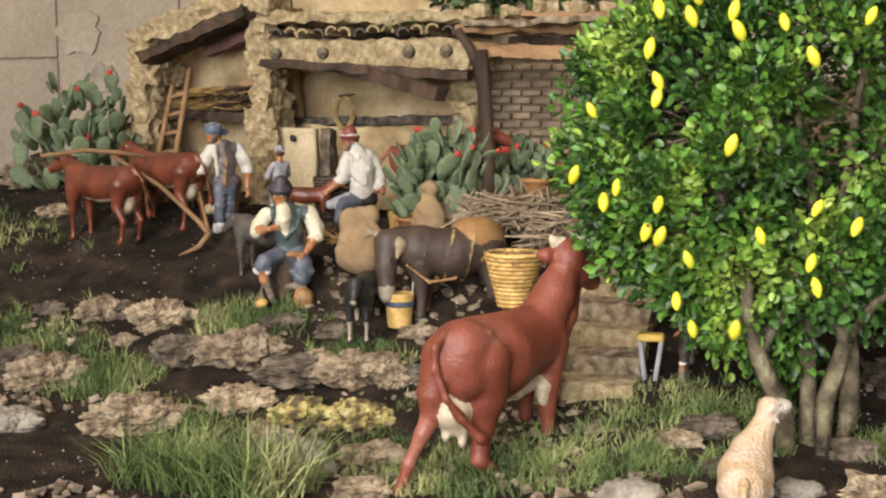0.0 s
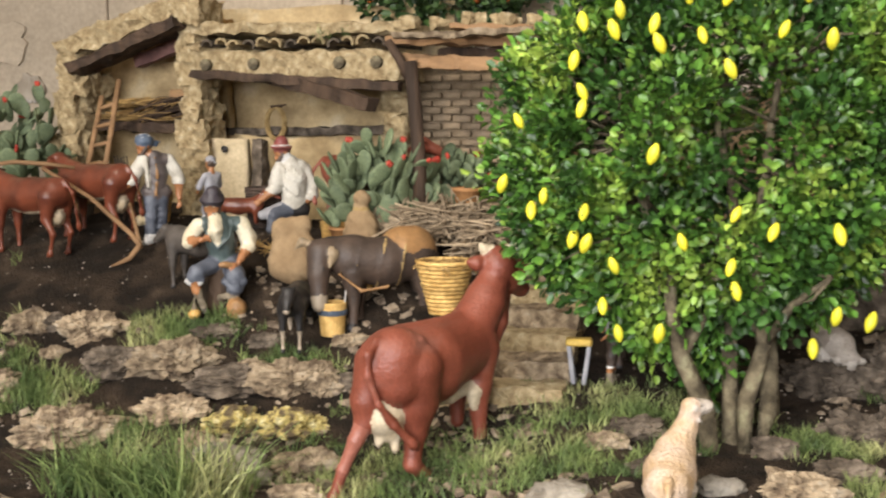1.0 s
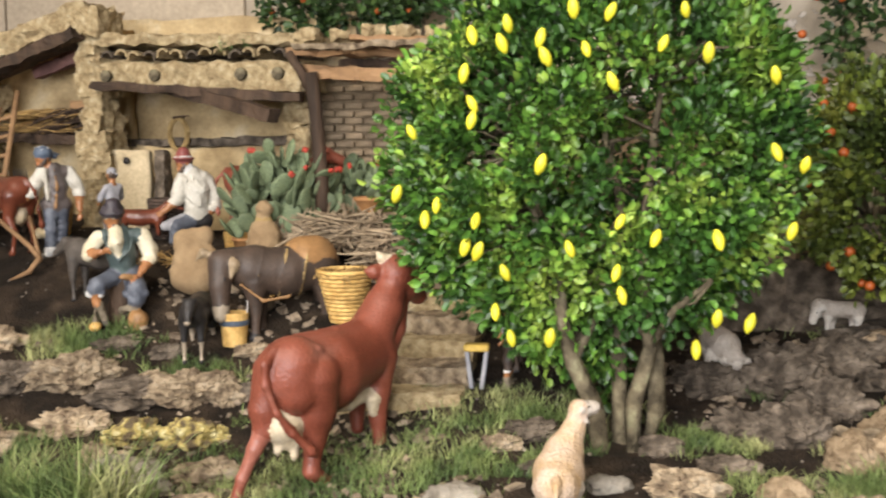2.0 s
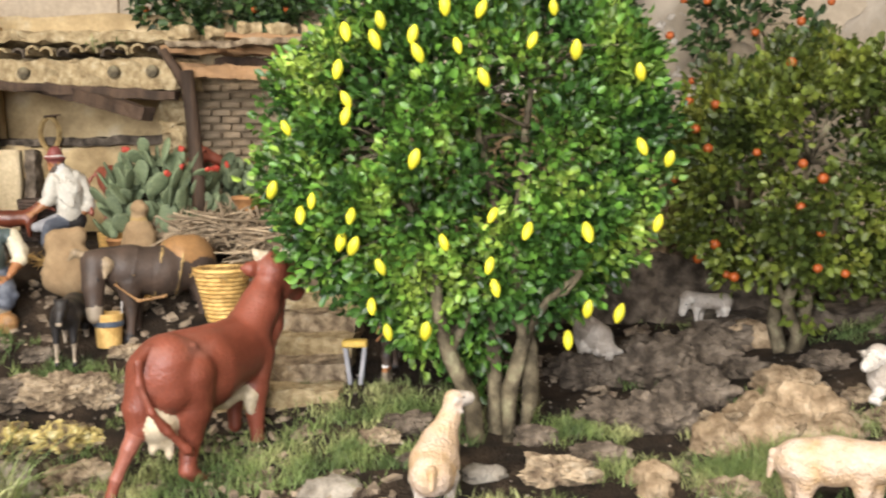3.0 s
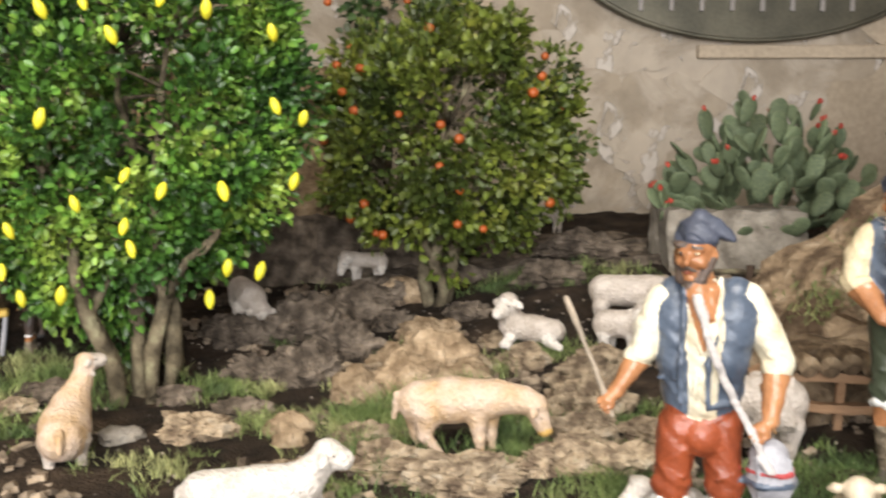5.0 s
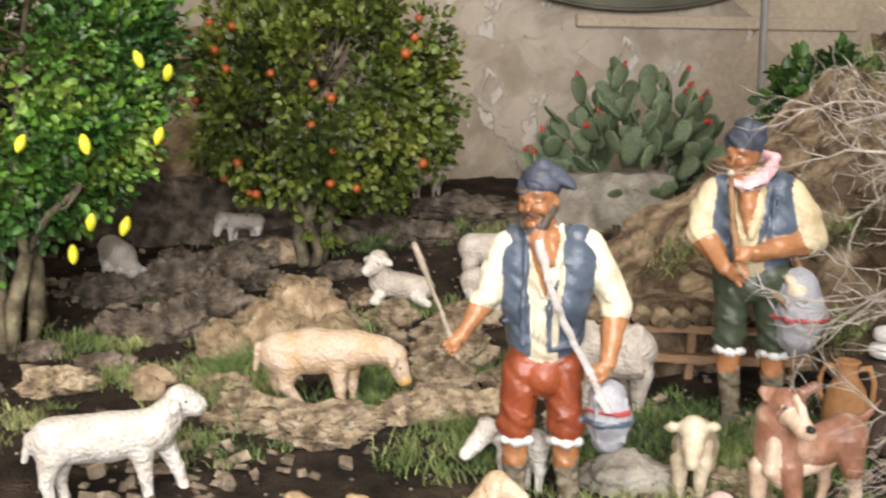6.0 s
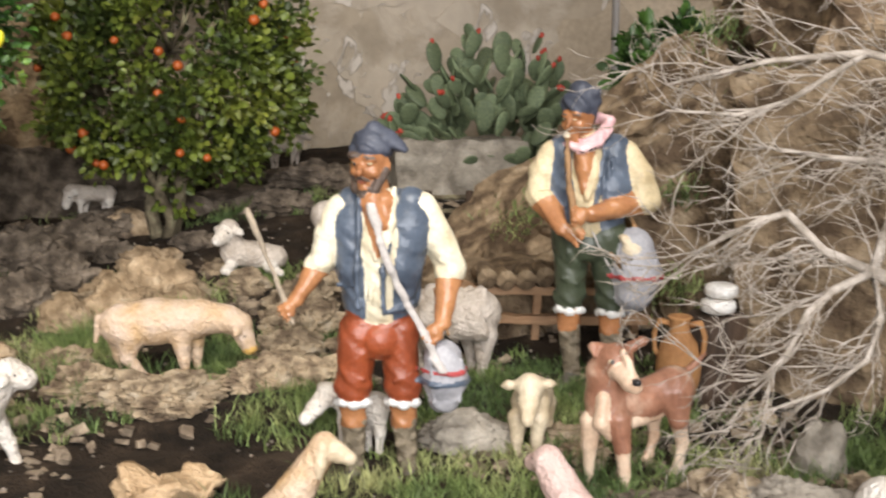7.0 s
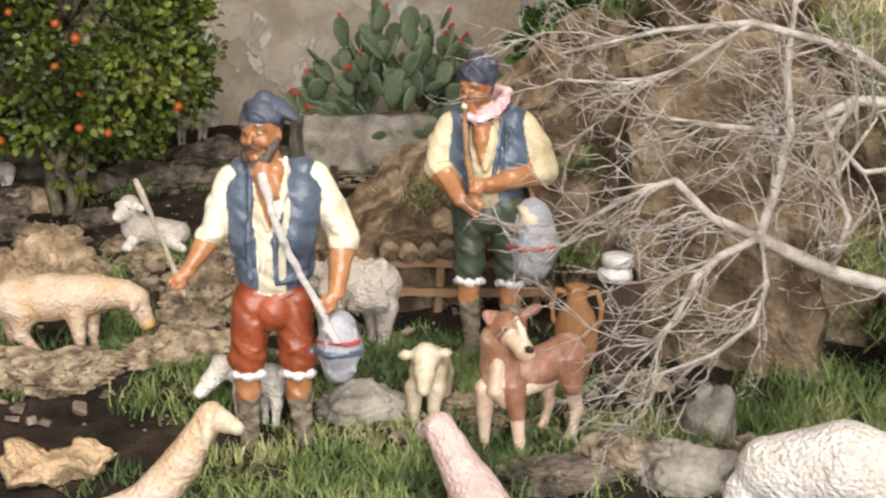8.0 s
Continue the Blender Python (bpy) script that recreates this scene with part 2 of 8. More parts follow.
TAN = paint("tan_fur_paint", c(.34, .25, .15), None, .55)
COWPALE = paint("pale_pinkish_glaze", c(.34, .13, .09), c(.22, .07, .045), .42, 17)
CHEESE = paint("white_cheese", c(.82, .80, .76), c(.70, .66, .60), .5, 40, bump=.6)
CLOTHYELLOW = paint("yellow_cloth", c(.60, .40, .08), None, .6)
SADDLE = paint("tan_leather", c(.34, .18, .07), None, .5)


# ---- terrain ----
def step(a, b, v):
    t = min(1, max(0, (v - a) / (b - a)))
    return t * t * (3 - 2 * t)


def gz(x, y):
    left = -.02 + .36 * step(1.75, 2.85, y) + .03 * math.sin(2.1 * x + 1) * step(1.5, 2.2, y)
    right = .01 + .08 * (y - 1.2) + .06 * step(2.0, 2.3, y) * step(.2, .6, x)
    s = step(-.95, -.35, x)
    return left * (1 - s) + right * s


def bumpy(x, y):
    v = Vector((x, y, 0))
    return .010 * noise.noise(v * 9) + .006 * noise.noise(v * 24) + .004 * noise.noise(v * 60)


# ---- mesh helpers ----
def mesh_object(name, verts, faces, materials, smooth=True, index=None):
    me = bpy.data.meshes.new(name)
    me.from_pydata([tuple(v) for v in verts] if not isinstance(verts, np.ndarray) else verts.tolist(), [], faces if not isinstance(faces, np.ndarray) else faces.tolist())
    for m in materials:
        me.materials.append(m)
    if index is not None:
        me.polygons.foreach_set("material_index", np.asarray(index, dtype=np.int32))
    if smooth:
        me.polygons.foreach_set("use_smooth", np.ones(len(me.polygons), dtype=bool))
    me.update()
    return new(name, me)


def part(name, bm, material, parent=None, label="", smooth=False):
    me = bpy.data.meshes.new(name)
    bm.normal_update()
    bm.to_mesh(me)
    bm.free()
    me.materials.append(material)
    if smooth:
        me.polygons.foreach_set("use_smooth", np.ones(len(me.polygons), dtype=bool))
    ob = new(name, me)
    ob.parent = parent
    return tagged(ob, label)


def box(sx, sy, sz, m=None, bevel=.002, bm=None):
    b = bm or bmesh.new()
    before = set(b.verts)
    bmesh.ops.create_cube(b, size=1, matrix=(m or Matrix()) @ Matrix.Diagonal((sx, sy, sz, 1)))
    vs = [v for v in b.verts if v not in before]
    if bevel:
        es = list({e for v in vs for e in v.link_edges})
        bmesh.ops.bevel(b, geom=es, offset=bevel, segments=1, affect="EDGES", profile=.5)
    return b


def rough_block(sx, sy, sz, seed=0, amp=.008, freq=22, cuts=7):
    """A box of hewn stone or cork, its faces pushed in and out."""
    b = bmesh.new()
    bmesh.ops.create_cube(b, size=1)
    big = max(sx, sy, sz)
    for axis, s in enumerate((sx, sy, sz)):
        n = max(1, int(cuts * 3 * s / big)) if s > big * .2 else max(2, int(cuts * 2 * s / big))
        es = [e for e in b.edges if abs(abs((e.verts[0].co - e.verts[1].co)[axis]) - 1) < 1e-4 and all(abs((e.verts[0].co - e.verts[1].co)[k]) < 1e-4 for k in range(3) if k != axis)]
        bmesh.ops.subdivide_edges(b, edges=es, cuts=n, use_grid_fill=True)
    off = Vector((seed * 3.7, seed * 1.3, seed * 7.1))
    for v in b.verts:
        v.co = Vector((v.co.x * sx, v.co.y * sy, v.co.z * sz))
        p = v.co * freq + off
        d = Vector((noise.noise(p), noise.noise(p + Vector((9, 4, 1))), noise.noise(p + Vector((3, 8, 5)))))
        q = v.co * freq * 3 + off
        v.co += d * amp * 1.6 + Vector((noise.noise(q), noise.noise(q + Vector((2, 7, 7))), noise.noise(q + Vector((6, 1, 9))))) * amp * .7
    return b


def tube_data(points, radii, sides=7):
    """Vertices and faces of a tapered tube along points, closed at both ends."""
    pts = [Vector(p) for p in points]
    verts, faces = [], []
    up = Vector((.13, .27, .95))
    for i, p in enumerate(pts):
        d = (pts[min(i + 1, len(pts) - 1)] - pts[max(i - 1, 0)])
        d = d.normalized() if d.length > 1e-9 else Vector((0, 0, 1))
        u = d.cross(up)
        u = u.normalized() if u.length > 1e-3 else d.orthogonal().normalized()
        w = d.cross(u)
        for k in range(sides):
            a = 2 * math.pi * k / sides
            verts.append(p + (u * math.cos(a) + w * math.sin(a)) * radii[i])
    n = len(pts)
    for i in range(n - 1):
        for k in range(sides):
            a, b = i * sides + k, i * sides + (k + 1) % sides
            faces.append((a, b, b + sides, a + sides))
    faces.append(tuple(range(sides))[::-1])
    faces.append(tuple(range((n - 1) * sides, n * sides)))
    return verts, faces


def tubes(name, runs, material, parent=None, sides=6, label=""):
    """One mesh of many tapered tubes; runs: (points, radii)."""
    V, F = [], []
    for pts, rad in runs:
        v, f = tube_data(pts, rad, sides)
        F += [tuple(i + len(V) for i in q) for q in f]
        V += v
    ob = mesh_object(name, V, F, [material])
    ob.parent = parent
    return tagged(ob, label)


def lathe(profile, sides=20, bm=None, m=None):
    """A turned body from (radius, height) pairs."""
    b = bm or bmesh.new()
    m = m or Matrix()
    rings = [[b.verts.new(m @ Vector((r * math.cos(2 * math.pi * k / sides), r * math.sin(2 * math.pi * k / sides), z))) for k in range(sides)] for r, z in profile]
    for p, q in zip(rings, rings[1:]):
        for k in range(sides):
            b.faces.new((p[k], p[(k + 1) % sides], q[(k + 1) % sides], q[k]))
    b.faces.new(rings[0][::-1])
    b.faces.new(rings[-1])
    return b


class Sculpt:
    """A modelled clay body: round cones and ellipsoids melted into one skin. Units are multiples of `size`."""

    def __init__(self, size):
        self.s, self.items, self.mats = size, [], []

    def slot(self, m):
        if m not in self.mats:
            self.mats.append(m)
        return self.mats.index(m)

    def limb(self, a, b, ra, rb, m):
        self.items.append(("L", np.array(a, float) * self.s, np.array(b, float) * self.s, ra * self.s, rb * self.s, self.slot(m)))

    def ball(self, at, r, m, turn=(0, 0, 0)):
        rr = np.array(r if isinstance(r, tuple) else (r, r, r), float) * self.s
        R = np.array(Euler([radians(x) for x in turn]).to_matrix().transposed())
        self.items.append(("B", np.array(at, float) * self.s, R, rr, None, self.slot(m)))

    def distance(self, p):
        f32 = np.float32
        p = np.asarray(p, f32)
        out = np.empty((len(self.items), len(p)), dtype=f32)
        for i, (kind, a, b, ra, rb, _) in enumerate(self.items):
            if kind == "L":
                ab = (b - a).astype(f32)
                v = p - a.astype(f32)
                t = np.clip(v @ ab * f32(1 / max(float(ab @ ab), 1e-12)), 0, 1)
                v -= t[:, None] * ab
                out[i] = np.sqrt(np.einsum("ij,ij->i", v, v)) - (f32(ra) + f32(rb - ra) * t)
            else:
                q = ((p - a.astype(f32)) @ b.T.astype(f32)) / ra.astype(f32)
                ln = np.sqrt(np.einsum("ij,ij->i", q, q))
                out[i] = (ln - 1) * ra.min() if ra.max() / ra.min() > 2.5 else (ln - 1) * (ra.prod() ** (1 / 3))
        self.last = out.min(0)
        return out

    def build(self, name, res=.004, k=.006, wool=0.0, wool_scale=.012, folds=0.0):
        lo, hi = np.full(3, 1e9), np.full(3, -1e9)
        for kind, a, b, ra, rb, _ in self.items:
            if kind == "L":
                r = max(ra, rb)
                lo, hi = np.minimum(lo, np.minimum(a, b) - r), np.maximum(hi, np.maximum(a, b) + r)
            else:
                lo, hi = np.minimum(lo, a - ra.max()), np.maximum(hi, a + ra.max())
        lo, hi = lo - 4 * res, hi + 4 * res
        n = np.ceil((hi - lo) / res).astype(int) + 1
        n = ((n + 3) // 4) * 4 + 1
        axes = [lo[i] + res * np.arange(n[i]) for i in range(3)]
        rough_g = np.stack(np.meshgrid(*[q[2::4] for q in axes], indexing="ij"), -1)
        near = np.abs(self.distance(rough_g.reshape(-1, 3).astype(np.float32)).min(0)) < 4.2 * res + 2.2 * k + wool + folds
        near = near.reshape(rough_g.shape[:3])
        sign = self.last.reshape(rough_g.shape[:3]) < 0
        big = np.repeat(np.repeat(np.repeat(near, 4, 0), 4, 1), 4, 2)
        fill = np.repeat(np.repeat(np.repeat(sign, 4, 0), 4, 1), 4, 2)
        mask, v = np.zeros(n, bool), np.ones(n, np.float32)
        mask[:-1, :-1, :-1] = big
        v[:-1, :-1, :-1] = np.where(fill, -1.0, 1.0)
        for ax in range(3):
            mask |= np.roll(mask, 1, ax)
        at3 = np.argwhere(mask)
        g = (lo + res * at3).astype(np.float32)
        d = self.distance(g)
        low = d.min(0)
        w0 = low - k * np.log(np.exp(-(d - low) / k).sum(0)) + .9 * k
        if wool:
            w = 2 * np.pi / wool_scale
            w0 += wool * np.sin(g[:, 0] * w + 2 * np.sin(g[:, 2] * w * .37)) * np.sin(g[:, 1] * w * .9 + 1.7 * np.sin(g[:, 0] * w * .41)) * np.sin(g[:, 2] * w * 1.1 + 1.3 * np.sin(g[:, 1] * w * .33))
        if folds:
            w = 2 * np.pi / (.028)
            w0 += folds * np.sin(g[:, 2] * w * .35 + g[:, 0] * w + 2.2 * np.sin(g[:, 1] * w * .4 + g[:, 2] * w * .5))
        v[mask] = w0
        s = v < 0
        cell = np.zeros(n - 1, dtype=np.int8)
        corners = [(i, j, q) for i in (0, 1) for j in (0, 1) for q in (0, 1)]
        cut = lambda arr, o: arr[o[0]:o[0] + n[0] - 1, o[1]:o[1] + n[1] - 1, o[2]:o[2] + n[2] - 1]
        for o in corners:
            cell += cut(s, o)
        act = (cell > 0) & (cell < 8)
        ids = -np.ones(n - 1, dtype=np.int64)
        cells = np.argwhere(act)
        ids[act] = np.arange(len(cells))
        acc, cnt = np.zeros((len(cells), 3)), np.zeros(len(cells))
        for o in corners:
            for ax in range(3):
                if o[ax]:
                    continue
                o2 = list(o)
                o2[ax] = 1
                va, vb = cut(v, o)[act], cut(v, o2)[act]
                hit = (va < 0) != (vb < 0)
                t = np.where(hit, va / np.where(hit, va - vb, 1), 0)
                pos = np.tile(np.array(o, float), (len(cells), 1))
                pos[:, ax] += t
                acc[hit] += pos[hit]
                cnt[hit] += 1
        verts = lo + res * (cells + acc / np.maximum(cnt, 1)[:, None])
        faces = []
        for ax in range(3):
            u, w = (ax + 1) % 3, (ax + 2) % 3
            sl = [slice(1, n[q] - 1) for q in range(3)]
            s1, s2 = list(sl), list(sl)
            s1[ax], s2[ax] = slice(0, n[ax] - 1), slice(1, n[ax])
            chg = s[tuple(s1)] != s[tuple(s2)]
            at = np.argwhere(chg)
            inside = s[tuple(s1)][chg]
            base = at.copy()
            base[:, u] += 1
            base[:, w] += 1
            def idx(du, dw):
                q = base.copy()
                q[:, u] -= du
                q[:, w] -= dw
                return ids[q[:, 0], q[:, 1], q[:, 2]]
            quad = np.stack([idx(1, 1), idx(0, 1), idx(0, 0), idx(1, 0)], 1)
            quad[~inside] = quad[~inside][:, ::-1]
            faces.append(quad)
        faces = np.concatenate(faces)
        mid = verts[faces].mean(1)
        which = np.array([it[5] for it in self.items])[self.distance(mid.astype(np.float32)).argmin(0)]
        return mesh_object(name, verts, faces, self.mats, True, which)


def rest(ob, x, y, rz, lift=0.0, z=None):
    ob.matrix_world = pose(x, y, (gz(x, y) if z is None else z) + lift, 0, 0, rz)
    return ob


# ---- setting: ground of the crib, the old wall behind, the room round it ----
NX, NY = 300, 170
X0, X1, Y0, Y1 = -3.6, 2.6, .55, 3.40
verts = []
for j in range(NY):
    for i in range(NX):
        x, y = X0 + (X1 - X0) * i / (NX - 1), Y0 + (Y1 - Y0) * j / (NY - 1)
        verts.append((x, y, gz(x, y) + bumpy(x, y)))
faces = [(j * NX + i, j * NX + i + 1, (j + 1) * NX + i + 1, (j + 1) * NX + i) for j in range(NY - 1) for i in range(NX - 1)]
tagged(mesh_object("ground", verts, faces, [SOIL]), "dark brown potting soil sloping up towards the wall", "ground", kind="structure")


def slab_object(name, sx, sy, sz, at, material, label, category, rz=0):
    ob = part(name, box(sx, sy, sz, None, .004), material)
    ob.matrix_world = pose(*at, 0, 0, rz)
    return tagged(ob, label, category, kind="structure")


slab_object("platform", 6.2, .06, .95, (-.5, .52, -.47), WOODDARK, "dark boarded front of the raised platform", "platform")
slab_object("floor", 9.5, 9.0, .1, (-.3, -.6, -.97), TILEFLOOR, "worn stone floor of the hall", "floor")
wall_north = slab_object("wall_north", 9.5, .2, 4.4, (-.3, 3.46, 1.23), PLASTER, "old beige plaster wall with peeling patches", "wall")
slab_object("wall_west", .2, 9.0, 4.4, (-5.0, -.6, 1.23), ROOMWALL, "plain painted side wall of the hall", "wall")
slab_object("wall_east", .2, 9.0, 4.4, (4.4, -.6, 1.23), ROOMWALL, "plain painted side wall of the hall", "wall")
slab_object("ceiling", 9.5, 9.0, .15, (-.3, -.6, 3.5), CEIL, "pale plaster ceiling of the hall", "ceiling")
slab_object("wall_south", 3.0, .2, 4.4, (-4.3, -5.0, 1.23), ROOMWALL, "plain painted rear wall beside the open entrance", "wall")
slab_object("wall_south_east", 3.0, .2, 4.4, (3.4, -5.0, 1.23), ROOMWALL, "plain painted rear wall beside the open entrance", "wall")

# stone slabs facing the wall on one side, with open joints
for x0, x1, z0, z1 in ((-4.9, -3.93, -.1, .768), (-3.92, -2.965, -.1, .768), (-4.9, -3.93, .776, 1.7), (-3.92, -2.965, .776, 1.7), (-2.957, -2.45, -.1, 1.7), (-2.442, -1.6, -.1, 1.7)):
    ob = part("slab", box(x1 - x0, .02, z1 - z0, None, .003), SLAB, wall_north)
    ob.matrix_world = pose((x0 + x1) / 2, 3.353, (z0 + z1) / 2)

# raised plaster patches that have not yet fallen off
rng = random.Random(4)
for idx, (x, z, r) in enumerate( ((.55, .30, .22), (.72, .62, .16), (1.0, .52, .20), (.86, .80, .18), (1.42, .62, .22), (1.75, .5, .3), (.35, .95, .2), (2.0, .9, .4), (-.5, .95, .25), (1.15, .28, .18), (-2.85, .85, .09), (-2.75, .7, .06))):
    b = bmesh.new()
    ring = []
    for k in range(40):
        a = 2 * math.pi * k / 40
        q = r * (1 + .45 * noise.noise(Vector((math.cos(a) * 1.7 + x * 9, math.sin(a) * 1.7, z * 7))) + .16 * noise.noise(Vector((math.cos(a) * 6, math.sin(a) * 6 + x, z * 5))))
        ring.append((q * math.cos(a), q * .8 * math.sin(a)))
    f0 = b.faces.new([b.verts.new((p[0], 0, p[1])) for p in ring])
    ex = bmesh.ops.extrude_face_region(b, geom=[f0])
    bmesh.ops.translate(b, verts=[v for v in ex["geom"] if isinstance(v, bmesh.types.BMVert)], vec=(0, -.006, 0))
    bmesh.ops.recalc_face_normals(b, faces=b.faces)
    ob = part("plaster_patch", b, PLASTER if rng.random() < .4 else SLAB, wall_north)
    ob.matrix_world = pose(x, (3.361 if x > -1.6 else 3.344) - .0007 * idx, z)

# bronze oval plaque with worn lettering, on a shallow stone panel
plaque = new("wall_plaque")
plaque.location = (1.27, 3.34, 1.03)
tagged(plaque, "large dark greenish bronze oval plaque on the old wall", "plaque")
b = bmesh.new()
prof = [(1.0, .0), (1.0, .018), (.985, .026), (.965, .026), (.955, .020)]
lathe([(r, z) for r, z in prof], 72, b)
bmesh.ops.transform(b, matrix=Matrix.Rotation(radians(90), 4, "X") @ Matrix.Diagonal((.58, .29, 1, 1)), verts=b.verts)
part("plate", b, BRONZE, plaque)
bars = [(-.34, .052), (-.25, .05), (-.16, .052), (-.07, .05), (.02, .052), (.11, .05), (.20, .052), (.29, .05)]
for x, w in bars:
    ob = part("letter_bar", box(.014, .008, w, None, .002), PIPE, plaque)
    ob.location = (x, -.024, -.175)
ob = slab_object("wall_panel", .9, .03, .04, (1.56, 3.352, .715), SLAB, "shallow grey stone ledge on the wall", "ledge")
pipe = tubes("drain_pipe", [([(1.546, 3.0, -.02), (1.548, 3.0, .5), (1.545, 3.0, 1.2), (1.545, 3.2, 1.5)], [.011] * 4)], PIPE, None, 10)
tagged(pipe, "thin grey metal pipe standing before the wall", "pipe")

# ---- the ruined farmhouse ----
house = new("farmhouse")
tagged(house, "ruined ochre farmhouse of cork and plaster with open front", "house")


def piece(name, b, material, at, turn=(0, 0, 0), parent=house, label="", smooth=False):
    ob = part(name, b, material, parent, label, smooth)
    ob.matrix_world = pose(*at, *turn)
    return ob


piece("back_wall", rough_block(1.10, .05, .75, 1, .006, 9, 8), HUTWALL, (-1.70, 3.16, .55), smooth=True)
piece("left_room_wall", rough_block(.42, .04, .62, 2, .006, 9, 8), HUTWALL, (-2.05, 3.08, .52), smooth=True)
# jagged left jamb: stones piled up and leaning inwards
for k in range(9):
    piece("jamb_stone", rough_block(.075 + .015 * math.sin(k * 2.1), .16, .062, 10 + k, .011, 26, 4), HUTSTONE, (-2.262 + .007 * k + .006 * math.sin(k * 3), 2.9, .32 + .054 * k), (0, 4 * math.sin(k), 5 * math.sin(k * 2)))
piece("gable_stone", rough_block(.44, .17, .062, 21, .011, 24, 7), HUTSTONE, (-2.035, 2.9, .852), (0, -17, 0))
piece("gable_timber", rough_block(.38, .10, .030, 22, .006, 24, 7), WOODDARK, (-2.02, 2.84, .800), (0, -19, 0))
piece("inner_beam", rough_block(.24, .035, .035, 23, .003, 20, 6), WOODPURPLE, (-1.955, 2.95, .800), (0, -17, 0))
piece("reed_ceiling", rough_block(.30, .16, .012, 24, .004, 60, 8), STRAW, (-1.97, 3.0, .835), (0, -18, 0))
for k in range(11):
    piece("pillar_stone", rough_block(.072 + .012 * math.sin(k * 1.7), .12, .060, 30 + k, .009, 28, 4), HUTSTONE, (-1.832 + .004 * math.sin(k * 2.3), 2.9, .30 + .053 * k), (0, 0, 6 * math.sin(k * 1.9)))
piece("pillar_head", rough_block(.095, .14, .075, 45, .010, 26, 4), HUTSTONE, (-1.83, 2.88, .89))
# hay shelf with straw
piece("shelf", rough_block(.34, .16, .026, 46, .007, 26, 6), WOODDARK, (-2.05, 3.0, .578), (0, 2, 0))
# lintel slab and roof edge
piece("lintel", rough_block(.62, .15, .072, 50, .010, 22, 10), HUTSTONE, (-1.505, 2.90, .742), (0, 1.4, 0))
piece("roof_slab", rough_block(.62, .30, .030, 51, .008, 22, 9), HUTSTONE, (-1.505, 2.98, .838), (0, 1.2, 0))
for k in range(13):
    b = bmesh.new()
    prof = []
    for q in range(9):
        a = math.pi * q / 8
        prof.append((math.cos(a) * .019, math.sin(a) * .019))
    outer = [b.verts.new((x, 0, z)) for x, z in prof]
    inner = [b.verts.new((x * .7, 0, z * .7)) for x, z in prof]
    fs = [b.faces.new((outer[q], outer[q + 1], inner[q + 1], inner[q])) for q in range(8)]
    ex = bmesh.ops.extrude_face_region(b, geom=fs)
    bmesh.ops.translate(b, verts=[v for v in ex["geom"] if isinstance(v, bmesh.types.BMVert)], vec=(0, .22, 0))
    bmesh.ops.recalc_face_normals(b, faces=b.faces)
    piece("roof_tile", b, HUTSTONE if k % 3 else ROCKDARK, (-1.775 + .042 * k, 2.84 + .006 * math.sin(k * 2.3), .796 + .004 * math.sin(k * 1.9)), (0, 25 * math.sin(k * 2.7), 6 * math.sin(k * 3)))
for x in (-1.765, -1.62, -1.37, -1.265):
    b = lathe([(.015, 0), (.0165, .003), (.016, .10), (.014, .102)], 14)
    piece("beam_end", b, BARK, (x, 2.812, .745), (-90, 0, 0))
piece("sloping_beam", rough_block(.44, .036, .034, 55, .004, 18, 8), WOODDARK, (-1.44, 2.80, .680), (0, 12, -20))
piece("eave_timber", rough_block(.60, .05, .022, 56, .005, 22, 8), WOODDARK, (-1.50, 2.82, .702), (0, 4, 0))
for k in range(7):
    piece("pillar_stone", rough_block(.066 + .01 * math.sin(k * 2.7), .08, .058, 60 + k, .009, 28, 4), HUTSTONE, (-1.247 + .004 * math.sin(k * 2), 2.93, .37 + .053 * k), (0, 0, 5 * math.sin(k * 1.3)))
piece("ledge", rough_block(.58, .06, .022, 70, .005, 22, 9), ROCKDARK, (-1.56, 3.07, .566), (0, -.8, 0))
piece("low_wall", rough_block(.66, .10, .30, 71, .007, 16, 8), HUTWALL, (-1.53, 3.09, .40), smooth=True)
door = piece("door_panel", rough_block(.148, .022, .24, 72, .002, 14, 6), LIMEWASH, (-1.755, 2.895, .425), smooth=True, label="cream-washed panel door")
ob = piece("knob", lathe([(.004, 0), (.009, .004), (.010, .010), (.004, .014)], 12), IRON, (-1.745, 2.882, .517), (90, 0, 0), parent=door)
piece("door_jamb", rough_block(.028, .05, .26, 73, .005, 24, 6), ROCKDARK, (-1.658, 2.92, .41))
# thin-brick wall of the annex, each course of single bricks
annex = new("annex_wall")
tagged(annex, "weathered wall of thin brown bricks beside the farmhouse", "wall")
piece("mortar_bed", rough_block(.50, .05, .50, 80, .003, 18, 6), MORTAR, (-.985, 3.06, .50), parent=annex)
bb = box(.052, .02, .017, None, .003)
bme = bpy.data.meshes.new("brick")
bb.to_mesh(bme)
bb.free()
bme.materials.append(BRICK)
rng = random.Random(7)
for row in range(20):
    for col in range(9):
        ob = new("brick", bme)
        ob.parent = annex
        ob.matrix_world = pose(-1.215 + .056 * col + (.028 if row % 2 else 0), 3.03 + rng.uniform(-.004, .003), .30 + .0215 * row + .002 * math.sin(col + row), rng.uniform(-2, 2), rng.uniform(-2, 2), rng.uniform(-3, 3))
piece("corner_block", rough_block(.10, .12, .05, 81, .007, 26, 4), HUTSTONE, (-.80, 2.82, .715), parent=annex)
piece("corner_block", rough_block(.11, .12, .06, 82, .007, 26, 4), BRICK, (-.79, 2.83, .770), parent=annex)
